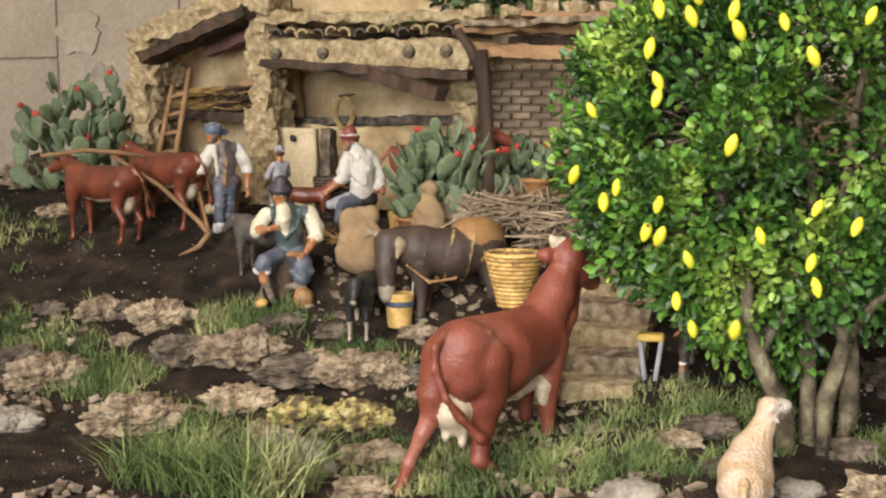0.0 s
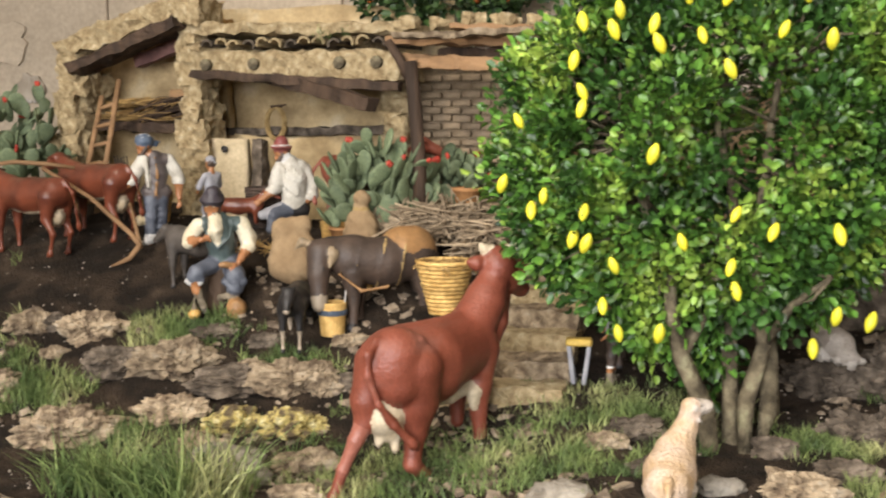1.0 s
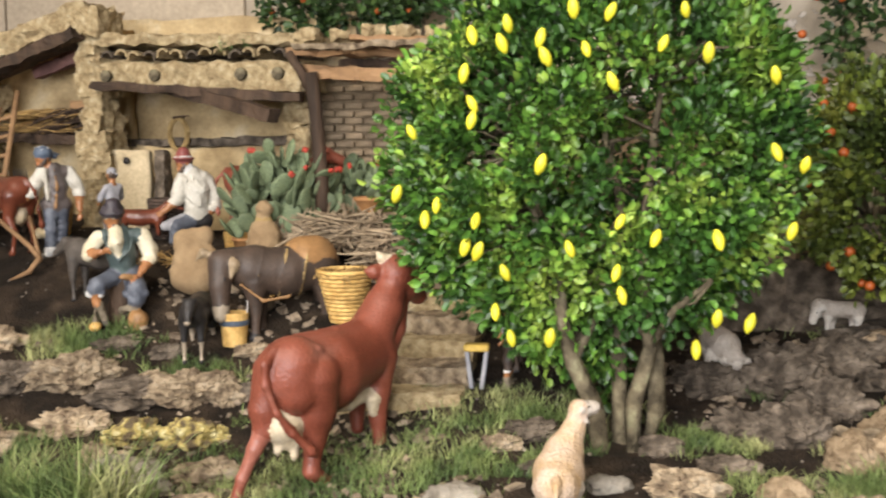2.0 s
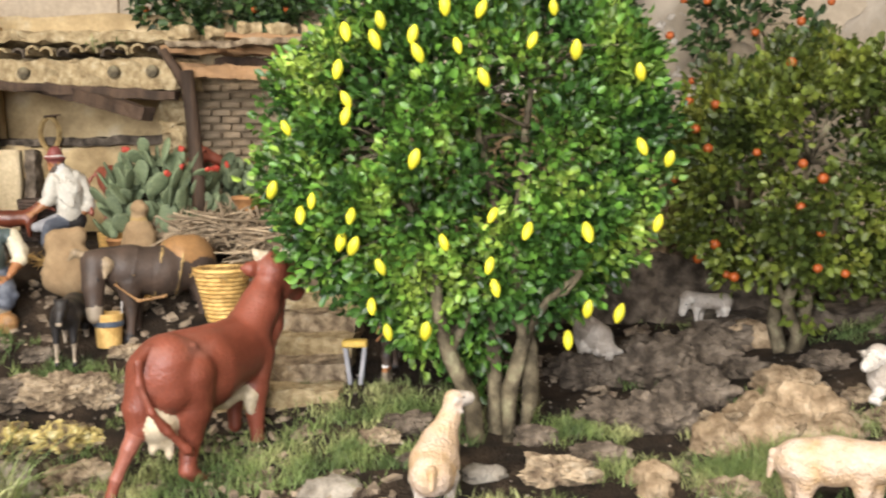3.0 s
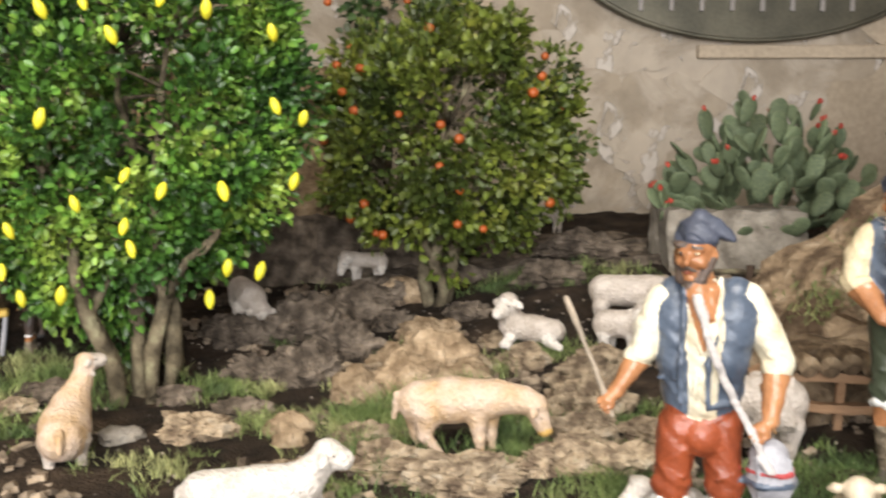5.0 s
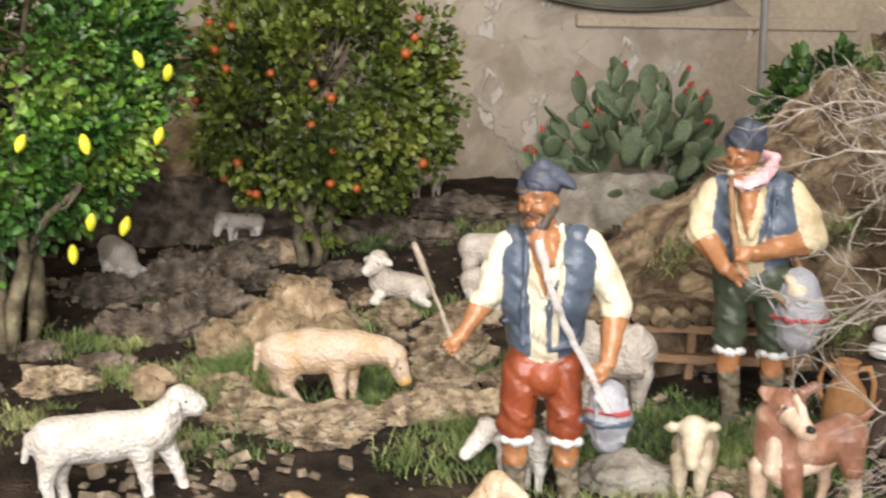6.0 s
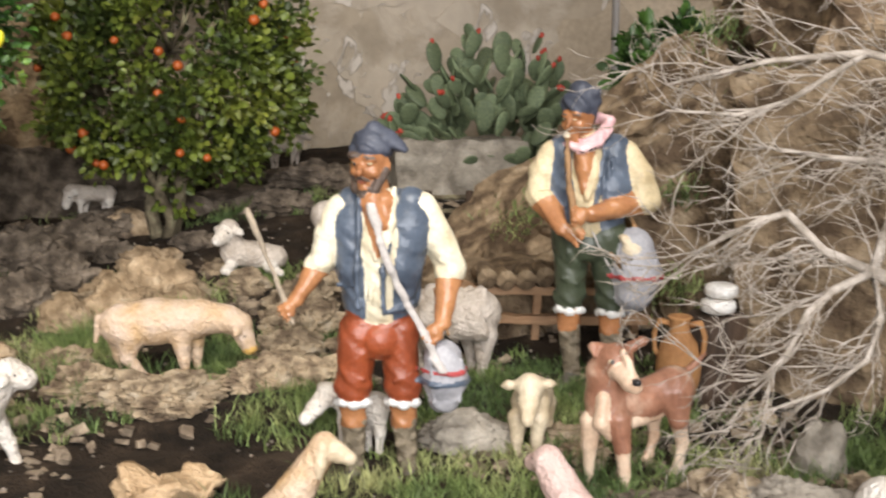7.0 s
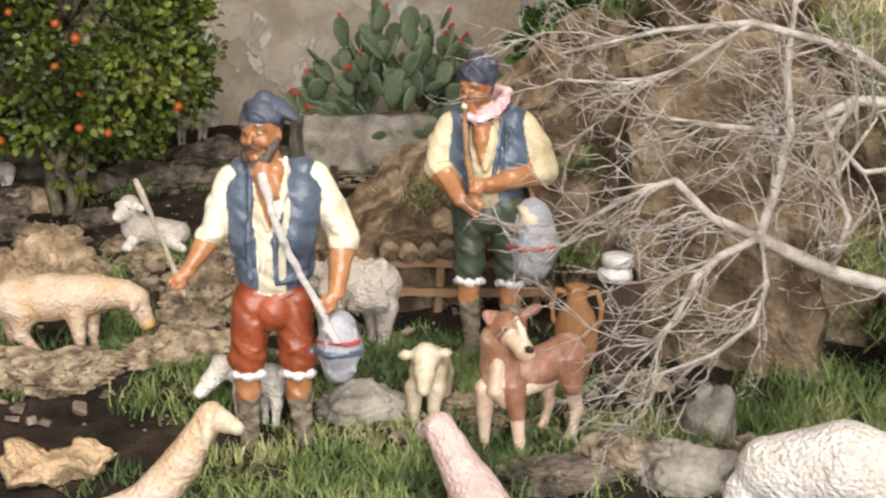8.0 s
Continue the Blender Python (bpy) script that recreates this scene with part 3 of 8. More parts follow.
for k in range(8):
    piece("pier_stone", rough_block(.11 + .012 * math.sin(k * 2), .12, .055, 83 + k, .006, 26, 4), HUTSTONE, (-.79 + .006 * math.sin(k * 3), 2.84, .29 + .053 * k), (0, 0, 4 * math.sin(k)), parent=annex)

# pergola roof of planks on a forked post
pergola = new("pergola")
tagged(pergola, "rough wooden lean-to roof on a forked dark post", "pergola")
tubes("post", [([(-1.104, 2.72, gz(-1.1, 2.72) - .03), (-1.112, 2.72, .50), (-1.125, 2.72, .66), (-1.135, 2.72, .74)], [.020, .018, .017, .018]),
               ([(-1.130, 2.72, .69), (-1.16, 2.715, .745), (-1.19, 2.71, .79)], [.014, .012, .011])], WOODDARK, pergola, 10)
for q, (x0, x1, y, z, th, turn, m) in enumerate(((-1.17, -.84, 2.76, .735, .030, 3.5, WOOD), (-1.22, -.80, 2.80, .790, .018, 2, WOOD), (-1.10, -.86, 2.86, .765, .022, 1, WOODDARK), (-1.2, -.75, 2.93, .800, .016, 2, WOOD), (-1.16, -.82, 2.70, .802, .014, -1, ROCK), (-1.02, -.78, 2.72, .815, .013, 2, WOOD))):
    piece("plank", rough_block(x1 - x0, .06, th, 90 + q, .005, 24, 8), m, ((x0 + x1) / 2, y, z), (0, turn, 2 * q - 4), parent=pergola)
for q in range(5):
    piece("roof_stone", rough_block(.05 + .01 * math.sin(q * 5), .05, .025, 100 + q, .007, 30, 4), HUTSTONE, (-1.15 + .085 * q, 2.74, .832 + .004 * math.sin(q * 4)), (0, 0, 20 * q), parent=pergola)

# terrace that carries the cacti and pots beside the annex
terrace = tagged(part("terrace", rough_block(.62, .50, .26, 110, .015, 9, 9), ROCK), "pale stone terrace before the brick wall", "terrace", kind="structure")
terrace.matrix_world = pose(-.98, 2.93, .25)
bank = tagged(part("earth_bank", rough_block(.95, .30, .62, 111, .03, 5, 9), CORK), "brown cork bank behind the lemon tree", "bank", kind="structure")
bank.matrix_world = pose(-.42, 2.98, .34)
bank2 = tagged(part("earth_bank", rough_block(.62, .16, .30, 112, .02, 7, 9), BRICK), "low wall of brown stone courses by the steps", "bank", kind="structure")
bank2.matrix_world = pose(-.66, 2.66, .22)

# stone steps
steps = new("stone_steps")
tagged(steps, "broad worn stone steps beside the donkey", "steps")
for k in range(5):
    piece("step", rough_block(.24 - .006 * k, .12, .11, 120 + k, .006, 16, 8), ROCK if k % 2 else HUTSTONE, (-.720 - .006 * k, 2.15 + .085 * k, gz(-.72, 2.15 + .085 * k) - .034 + .005 * k), (0, 0, 4), parent=steps)
# ---- modelling of figurines ----
def head(s, at0, r, yaw, beard=True, hair=BEARD, nod=0.0):
    """A modelled face looking along yaw (degrees from the front); r is half its height. Returns a point finder for hats."""
    cy, sy = math.cos(radians(yaw)), math.sin(radians(yaw))

    def at(u, v, w):
        u, w = u + nod * w, w - nod * u
        return (at0[0] + r * (u * cy - v * sy), at0[1] + r * (u * sy + v * cy), at0[2] + r * w)

    s.ball(at(-.05, 0, .15), (.82 * r, .70 * r, .85 * r), SKIN, (0, 0, yaw))
    s.limb(at(.22, 0, -.42), at(.44, 0, -.72), .42 * r, .26 * r, SKIN)
    s.limb(at(.74, 0, .14), at(.97, 0, -.20), .085 * r, .13 * r, SKIN)
    s.limb(at(.70, -.12, -.52), at(.70, .12, -.52), .06 * r, .06 * r, LIP)
    s.ball(at(-.36, 0, .12), (.58 * r, .70 * r, .66 * r), hair, (0, 0, yaw))
    for g in (-1, 1):
        s.ball(at(.44, g * .34, -.16), .26 * r, SKIN)
        s.limb(at(.70, g * .10, .30), at(.58, g * .46, .26), .085 * r, .07 * r, SKIN)
        s.limb(at(.755, g * .14, .34), at(.62, g * .46, .32), .035 * r, .03 * r, hair)
        s.ball(at(.665, g * .27, .12), (.09 * r, .11 * r, .045 * r), SHIRTTAN, (0, 0, yaw))
        s.ball(at(.725, g * .26, .115), .052 * r, BLACK)
        s.ball(at(-.08, g * .72, .0), (.15 * r, .08 * r, .22 * r), SKIN, (0, 0, yaw))
        if beard:
            s.limb(at(.04, g * .62, -.18), at(.36, g * .36, -.80), .19 * r, .25 * r, hair)
            s.limb(at(.80, g * .06, -.37), at(.64, g * .30, -.50), .075 * r, .06 * r, hair)
    if beard:
        s.limb(at(.40, 0, -.86), at(.50, 0, -1.04), .32 * r, .19 * r, hair)
    return at


def chain(s, pts, radii, m):
    for a, b, ra, rb in zip(pts, pts[1:], radii, radii[1:]):
        s.limb(a, b, ra, rb, m)


def fist(s, wrist, at0, r, m=None):
    """A closed hand: palm, four bent fingers and a thumb."""
    m = m or SKIN
    w, p = np.array(wrist, float), np.array(at0, float)
    d = (p - w) / (np.linalg.norm(p - w) + 1e-9)
    q = np.cross(d, (1.0, 0, 0))
    q /= np.linalg.norm(q) + 1e-9
    s.ball(at0, (r * .8, r * .8, r * .8), m)
    for k in range(4):
        f = p + d * r * .55 + q * r * (k - 1.5) * .42
        s.limb(tuple(f), tuple(f + d * r * .35 + np.array((r * .55, 0, -r * .15))), r * .27, r * .22, m)
    s.limb(tuple(p - q * r * .6 + np.array((r * .4, 0, 0))), tuple(p - q * r * .35 + d * r * .7 + np.array((r * .7, 0, 0))), r * .27, r * .2, m)


def stocking(s, top, foot, toe, r):
    """Calf bound with crossed cloth strips, and a rough shoe."""
    a, b = np.array(top, float), np.array(foot, float)
    s.limb(top, foot, r, r * .72, STOCKING)
    for k in range(7):
        f = (k + .5) / 7
        p = a + (b - a) * f
        tilt = .32 * r * (1 if k % 2 else -1)
        rr = r * (1.04 - .28 * f)
        s.limb(tuple(p + np.array((rr * .5, -rr * .62, tilt))), tuple(p + np.array((rr * .5, rr * .62, -tilt))), rr * .30, rr * .30, STOCKING)
    s.limb(tuple(b + np.array((0, 0, -.06))), toe, r * .78, r * .58, SHOE)


def leg(s, hip, knee, r0, r1, ankle, toe, trousers, rs):
    s.limb(hip, knee, r0, r1, trousers)
    k = np.array(knee, float)
    s.limb(tuple(k + np.array((.02, -r1 * .5, .06))), tuple(k + np.array((.02, r1 * .5, .10))), r1 * .72, r1 * .70, trousers)
    for j in range(7):
        a = 2 * math.pi * j / 7
        s.ball(tuple(k + np.array((math.cos(a) * r1 * .72, math.sin(a) * r1 * .78, -r1 * .72 + .03 * math.sin(j * 2.4)))), (r1 * .40, r1 * .42, r1 * .32), WHITECUFF)
    s.limb(tuple(k + np.array((0, 0, -r1 * .7))), tuple(k + np.array((0, 0, -r1 * 1.9))), rs * 1.08, rs, SKIN)
    stocking(s, tuple(k + np.array((0, 0, -r1 * 1.85))), ankle, toe, rs)


def sleeve(s, pts, radii, m, cuff, wrist, hand, r):
    """A rumpled sleeve rolled to the elbow, the bare forearm and the hand."""
    chain(s, pts, radii, m)
    e = np.array(pts[-1], float)
    d = np.array(wrist, float) - e
    d /= np.linalg.norm(d) + 1e-9
    for k in range(2):
        p = e + d * cuff * (.35 + .38 * k)
        s.ball(tuple(p), (radii[-1] * 1.02, radii[-1] * 1.05, radii[-1] * .62), m, (0, math.degrees(math.atan2(d[0], -d[2])) * -.5, math.degrees(math.atan2(d[1], -d[2]))) if k else (0, 0, 0))
    chain(s, (tuple(e), tuple(e + d * cuff), wrist), (r * 1.15, r * 1.2, r * .78), SKIN)
    fist(s, wrist, hand, r)


# ---- painted clay animals ----
def cattle(name, label, x, y, rz, size, coat, belly, category="cow", horns=True, neck=(.62, 0, 1.02), nose=(.93, .02, .86), udder=True, stride=.0, res=.0042, z=None, thick=1.0, long_ears=False, legs=None, tail=True):
    """A standing cow, ox or donkey facing its own +x; size is about rump to chest."""
    s = Sculpt(size)
    legs = legs or coat
    r = thick
    s.limb((-.44, 0, .71), (-.05, 0, .67), .19 * r, .215 * r, coat)
    s.limb((-.05, 0, .67), (.38, 0, .70), .215 * r, .185 * r, coat)
    s.ball((-.47, 0, .78), (.13, .15 * r, .11), coat)
    s.ball((.36, 0, .80), (.14, .12 * r, .10), coat)
    n, q = np.array(neck), np.array(nose)
    s.limb((.36, 0, .76), tuple(n), .145, .082, coat)
    s.limb((.40, 0, .66), tuple(n - np.array((.02, 0, .08))), .115, .055, coat)
    d = q - n
    s.limb(tuple(n), tuple(n + d * .5), .092, .078, coat)
    s.limb(tuple(n + d * .5), tuple(q), .074, .056, coat)
    s.ball(tuple(q + d * .02), (.055, .055, .05), belly)
    side = np.cross(d, (0, 0, 1))
    side = side / (np.linalg.norm(side) + 1e-9)
    for g in (-1, 1):
        e = n + side * g * .075 + np.array((0, 0, .03))
        if long_ears:
            s.limb(tuple(e), tuple(e + side * g * .06 + np.array((-.06, 0, .17))), .030, .016, coat)
        else:
            s.limb(tuple(e), tuple(e + side * g * .15 + np.array((-.02, 0, -.02))), .038, .018, coat)
        if horns:
            h0 = n + side * g * .055 + np.array((.0, 0, .075))
            s.limb(tuple(h0), tuple(h0 + side * g * .09 + np.array((0, 0, .02))), .030, .025, HORN)
            s.limb(tuple(h0 + side * g * .09 + np.array((0, 0, .02))), tuple(h0 + side * g * .13 + np.array((.03, 0, .075))), .024, .010, HORN)
        s.ball(tuple(n + d * .38 + side * g * .074 + np.array((0, 0, .03))), .014, BLACK)
        fo = stride if g > 0 else -stride
        s.limb((-.46, g * .12 * r, .66), (-.42 - fo * .4, g * .14 * r, .42), .135 * r, .070, coat)
        s.limb((-.42 - fo * .4, g * .14 * r, .42), (-.52 - fo, g * .15 * r, .26), .064, .044, legs)
        s.limb((-.52 - fo, g * .15 * r, .26), (-.47 - fo * 1.1, g * .155 * r, .05), .042, .036, legs)
        s.limb((-.47 - fo * 1.1, g * .155 * r, .03), (-.44 - fo * 1.1, g * .155 * r, .02), .042, .042, coat if udder else BLACK)
        s.limb((.36, g * .11 * r, .60), (.37 + fo * .3, g * .115 * r, .34), .105 * r, .058, coat)
        s.limb((.37 + fo * .3, g * .115 * r, .34), (.36 + fo * .5, g * .115 * r, .05), .050, .036, legs)
        s.limb((.36 + fo * .5, g * .115 * r, .03), (.39 + fo * .5, g * .115 * r, .02), .042, .042, coat if udder else BLACK)
    if udder:
        s.ball((-.38, 0, .44), (.16, .12, .13), belly)
        for a in (-.42, -.32):
            for g in (-1, 1):
                s.limb((a, g * .05, .35), (a, g * .055, .27), .026, .016, belly)
        s.ball((.0, 0, .49), (.38, .11, .035), belly)
    if tail:
        s.limb((-.58, 0, .86), (-.70, -.01, .72), .034, .030, coat)
        s.limb((-.70, -.01, .72), (-.71, -.05, .50), .028, .026, coat)
        s.limb((-.71, -.05, .50), (-.69, -.10, .34), .028, .040, coat)
        s.limb((-.69, -.10, .34), (-.67, -.13, .24), .040, .012, coat)
    ob = s.build(name, res, .0055 * size / .33)
    tagged(ob, label, category)
    return rest(ob, x, y, rz, z=z)


for x, y, rz in ((-2.09, 2.485, 168), (-1.965, 2.585, 165)):
    cattle("ox_figurine", "glossy red-brown clay ox yoked to a plough", x, y, rz, .225, OXRED, CREAM, "ox", False, stride=.03, neck=(.62, 0, .92), nose=(.88, .0, .80))
cattle("cow_figurine", "red-brown clay cow behind the prickly pear", -1.30, 2.87, 25, .22, COWRED, CREAM, horns=False, res=.005)
cattle("foal_figurine", "small black clay donkey foal with pale legs", -1.222, 2.255, -72, .155, BLACK, DONKEYPALE, "donkey", False, udder=False, neck=(.56, 0, .86), nose=(.74, 0, .64), long_ears=True, legs=DONKEYPALE, res=.0036)
cattle("calf_figurine", "grey-brown clay foal beside the seated farmer", -1.56, 2.42, 168, .17, CALFGREY, CALFGREY, "donkey", False, udder=False, neck=(.58, 0, .82), nose=(.78, 0, .66), long_ears=True, res=.004)
cattle("calf_figurine", "small red-brown clay calf lying by the door", -1.60, 2.70, 20, .11, OXRED, OXRED, "calf", False, udder=False, res=.005)
cattle("mule_figurine", "dark brown clay mule half hidden behind the lemon tree", -.44, 2.32, 185, .24, DONKEY, DONKEYPALE, "mule", False, udder=False, neck=(.60, 0, .90), nose=(.80, 0, .66), long_ears=True, res=.0045)

def ewe(label, unit, place, body, neck, face, legs, wool, skin, rough=.0016, res=.0030, ears=None, locks=0, muzzle=None, tail=None):
    """A clay sheep from its spine, neck, head and leg joints; x is towards the visitors, y along the front, z up."""
    s = Sculpt(unit)
    chain(s, *body, wool)
    chain(s, *neck, wool)
    p, q, r0, r1 = face
    n, d = np.array(p, float), np.array(q, float) - np.array(p, float)
    side = np.cross(d, (0, 0, 1.0))
    side /= np.linalg.norm(side) + 1e-9
    up = np.cross(side, d)
    up /= np.linalg.norm(up) + 1e-9
    s.ball(p, r0, wool)
    chain(s, (tuple(n + d * .05), tuple(n + d * .6), q), (r0 * .96, r0 * .78, r1), skin)
    s.ball(tuple(n + d * 1.02), (r1 * 1.02, r1 * 1.02, r1 * .95), muzzle or skin)
    for g in (-1, 1):
        e = n + side * g * r0 * .85 + up * r0 * .15
        tip = np.array(ears[0 if g < 0 else 1], float) if ears else e + side * g * r0 * .9 - np.array((0, 0, r0 * .55))
        chain(s, (tuple(e), tuple(e * .45 + tip * .55), tuple(tip)), (r0 * .32, r0 * .42, r0 * .18), skin)
        s.ball(tuple(n + d * .48 + side * g * r0 * .76 + up * r0 * .28), r0 * .10, BLACK)
        s.ball(tuple(n + d * .98 + side * g * r1 * .45 + up * r1 * .5), r1 * .16, SADDLE)
    s.limb(tuple(n + d * .9 + side * r1 * .8 - up * r1 * .35), tuple(n + d * .9 - side * r1 * .8 - up * r1 * .35), r1 * .10, r1 * .10, SADDLE)
    for pts, rad in legs:
        chain(s, pts, rad, skin)
        f = np.array(pts[-1], float)
        s.limb(tuple(f + (0, 0, .02)), tuple(f + (.03, 0, -.01)), rad[-1] * 1.05, rad[-1] * 1.12, SADDLE if muzzle else skin)
    if tail:
        chain(s, *tail, wool)
    rr = random.Random(int(unit * 1e5))
    for k in range(locks):
        a, f = rr.uniform(-.4, 1.5), rr.random()
        b0, b1 = np.array(body[0][0]), np.array(body[0][-1])
        r = body[1][0] + (body[1][-1] - body[1][0]) * f
        c0 = b0 + (b1 - b0) * (f * 1.3 - .15) + np.array((math.cos(a) * r, 0, math.sin(a) * r)) * 1.03
        chain(s, (tuple(c0), tuple(c0 + (math.sin(a) * .08 + .02, rr.uniform(-.05, .05), -.16)), tuple(c0 + (math.sin(a) * .08 + .01, rr.uniform(-.07, .07), -.30))), (.085, .10, .05), wool)
    ob = tagged(s.build("sheep_figurine", res, .0021 * unit / .085, rough, .011), label, "sheep", "flock of clay sheep")
    return rest(ob, place[0], place[1], place[3], z=place[2])


def shank(a, b, c, r=(.19, .12, .09)):
    return (a, b, c), r


ewe("cream and ochre clay sheep grazing on the rocks", .0845, (.278, 1.64, .043, -96.4),
    (((.0, -1.08, .98), (.0, -.5, 1.02), (.02, .15, 1.04)), (.40, .43, .37)), (((.02, .3, 1.08), (.05, .75, 1.04), (.06, .95, .96)), (.34, .26, .22)),
    ((.06, .95, .94), (.10, 1.12, .52), .23, .14),
    (shank((.14, -.92, .80), (.16, -.98, .42), (.16, -.68, .02), (.30, .14, .09)), shank((-.14, -1.15, .75), (-.14, -1.16, .40), (-.14, -1.06, .05), (.26, .12, .085)), shank((.14, -.06, .75), (.16, -.02, .35), (.16, .02, .02), (.22, .12, .085)), shank((-.14, .18, .75), (-.14, .18, .35), (-.14, .20, .05), (.2, .12, .085))),
    WOOL, WOOL, .0013, .0028, muzzle=MUZZLE, tail=(((.0, -1.46, 1.1), (.0, -1.53, .7)), (.10, .07)))
ewe("bright white clay sheep standing on the soil", .0691, (.001, 1.35, .022, -82.8),
    (((.0, -1.35, 1.12), (.0, -.4, 1.12), (.0, .35, 1.2)), (.44, .46, .40)), (((.0, .4, 1.25), (.0, .75, 1.62)), (.38, .28)),
    ((.02, .82, 1.72), (.12, 1.08, 1.62), .29, .20),
    (shank((.16, .12, .85), (.18, .18, .4), (.18, .22, .02), (.24, .14, .11)), shank((-.16, .55, .85), (-.14, .76, .4), (-.12, .86, .05), (.22, .14, .11)), shank((.16, -1.4, .85), (.16, -1.5, .4), (.16, -1.42, .02), (.28, .14, .11)), shank((-.16, -1.2, .85), (-.16, -1.28, .4), (-.16, -1.22, .02), (.26, .14, .11))),
    WOOLWHITE, WOOLWHITE, .0012, .0028, tail=(((.0, -1.75, 1.2), (.02, -1.85, .8)), (.12, .08)))
ewe("curly white clay sheep with shaggy locks behind the shepherd", .0876, (.698, 1.58, .038, -105.2),
    (((-.1, -.60, 1.08), (.0, .20, 1.08)), (.42, .44)), (((-.1, -.7, 1.15), (-.05, -1.0, 1.3)), (.32, .24)), ((-.05, -1.02, 1.36), (.15, -1.28, 1.12), .20, .12),
    (shank((.16, .32, .7), (.18, .30, .35), (.18, .28, .02), (.26, .15, .10)), shank((-.12, .06, .7), (-.12, .10, .4), (-.1, .1, .1), (.26, .14, .10)), shank((.15, -.6, .7), (.15, -.6, .35), (.15, -.6, .02), (.24, .13, .1)), shank((-.2, -.75, .7), (-.2, -.75, .35), (-.2, -.75, .02), (.24, .13, .1))),
    WOOLPALE, WOOLPALE, .0012, .0030, locks=70)
ewe("cream clay lamb looking straight ahead", .0738, (.694, 1.27, .010, -108.3),
    (((-.75, .10, .92), (-.1, .02, .98)), (.36, .36)), (((-.1, .0, 1.05), (.12, -.02, 1.25)), (.32, .26)), ((.16, -.02, 1.34), (.62, -.06, .86), .24, .12),
    (shank((.06, -.22, .72), (.12, -.22, .36), (.14, -.22, .02), (.2, .12, .09)), shank((.06, .16, .72), (.1, .12, .36), (.12, .10, .0), (.2, .12, .09)), shank((-.75, .30, .75), (-.75, .33, .4), (-.70, .33, .05), (.22, .12, .09)), shank((-.8, -.14, .75), (-.8, -.16, .4), (-.75, -.16, .05), (.22, .12, .09))),
    CREAM, CREAM, .0009, .0026, ears=((.10, .44, 1.38), (.10, -.52, 1.30)))
ewe("cream clay lamb stretching its neck on the grass", .0557, (.356, 1.0, .062, -95.9),
    (((.1, -1.5, -.45), (.0, -.7, -.15)), (.52, .46)), (((.0, -.6, .0), (.0, -.05, .65), (.0, .40, 1.36)), (.42, .36, .28)), ((.02, .46, 1.50), (.14, .90, 1.26), .25, .14),
    (shank((.2, -.5, -.3), (.2, -.4, -.7), (.2, -.4, -1.15), (.3, .18, .13)), shank((-.2, -.6, -.3), (-.2, -.5, -.7), (-.2, -.5, -1.15), (.3, .18, .13)), shank((.2, -1.7, -.4), (.2, -1.8, -.8), (.2, -1.7, -1.15), (.34, .18, .13)), shank((-.2, -1.6, -.4), (-.2, -1.7, -.8), (-.2, -1.6, -1.15), (.34, .18, .13))),
    WOOL, CREAM, .0010, .0028, ears=((-.35, .2, 1.2), (.30, .36, .92)))
ewe("white clay lamb behind the shepherd's legs", .0714, (.467, 1.30, .019, -99.1),
    (((-.25, .42, .84), (-.3, .0, .80)), (.30, .28)), (((-.3, -.05, .9), (-.25, -.32, 1.06)), (.24, .2)), ((-.22, -.42, 1.12), (-.02, -.82, .72), .22, .13),
    (shank((-.2, .46, .6), (-.18, .50, .4), (-.15, .48, .05), (.2, .13, .08)), shank((-.4, .3, .6), (-.4, .3, .3), (-.4, .3, .02), (.18, .1, .08)), shank((-.2, -.12, .6), (-.2, -.14, .3), (-.2, -.14, .02), (.18, .11, .08)), shank((-.42, -.1, .6), (-.42, -.1, .3), (-.42, -.1, .02), (.18, .1, .08))),
    WOOLWHITE, WOOLWHITE, .0006, .0028, ears=((-.2, -.24, 1.14), (-.35, -.55, 1.25)))
ewe("pinkish clay lamb with raised head seen from behind", .0606, (.647, 1.0, .025, -110.2),
    (((.5, .45, -.1), (.1, .15, .25)), (.48, .46)), (((.0, .02, .4), (-.2, -.26, .85), (-.3, -.40, 1.12)), (.42, .34, .28)), ((-.32, -.44, 1.20), (-.55, -.70, 1.05), .27, .17),
    (shank((.1, -.1, -.1), (.1, -.1, -.3), (.1, -.1, -.48), (.24, .15, .12)), shank((-.1, .3, -.1), (-.1, .3, -.3), (-.1, .3, -.48), (.24, .15, .12)), shank((.6, .3, -.2), (.6, .3, -.35), (.6, .3, -.48), (.24, .15, .12)), shank((.5, .7, -.2), (.5, .7, -.35), (.5, .7, -.48), (.24, .15, .12))),
    WOOLPINK, WOOLPINK, .0008, .0028, ears=((-.25, -.5, .80), (-.6, -.2, 1.0)))
ewe("thick-fleeced white clay sheep bending down", .0608, (1.011, .88, .027, -128.1),
    (((.0, 1.6, .45), (.0, .4, .60), (.0, -.85, .40)), (.70, .84, .62)), (((.0, -1.0, .3), (.1, -1.35, .0)), (.5, .3)), ((.12, -1.40, -.1), (.25, -1.55, -.42), .26, .15),
    (shank((.3, -.6, .0), (.3, -.6, -.4), (.3, -.6, -.68), (.34, .16, .13)), shank((-.3, -.5, .0), (-.3, -.5, -.4), (-.3, -.5, -.68), (.34, .16, .13)), shank((.3, 1.6, .0), (.3, 1.65, -.4), (.3, 1.6, -.68), (.34, .16, .13)), shank((-.3, 1.6, .0), (-.3, 1.65, -.4), (-.3, 1.6, -.68), (.34, .16, .13))),
    WOOLWHITE, WOOLWHITE, .0011, .0030)
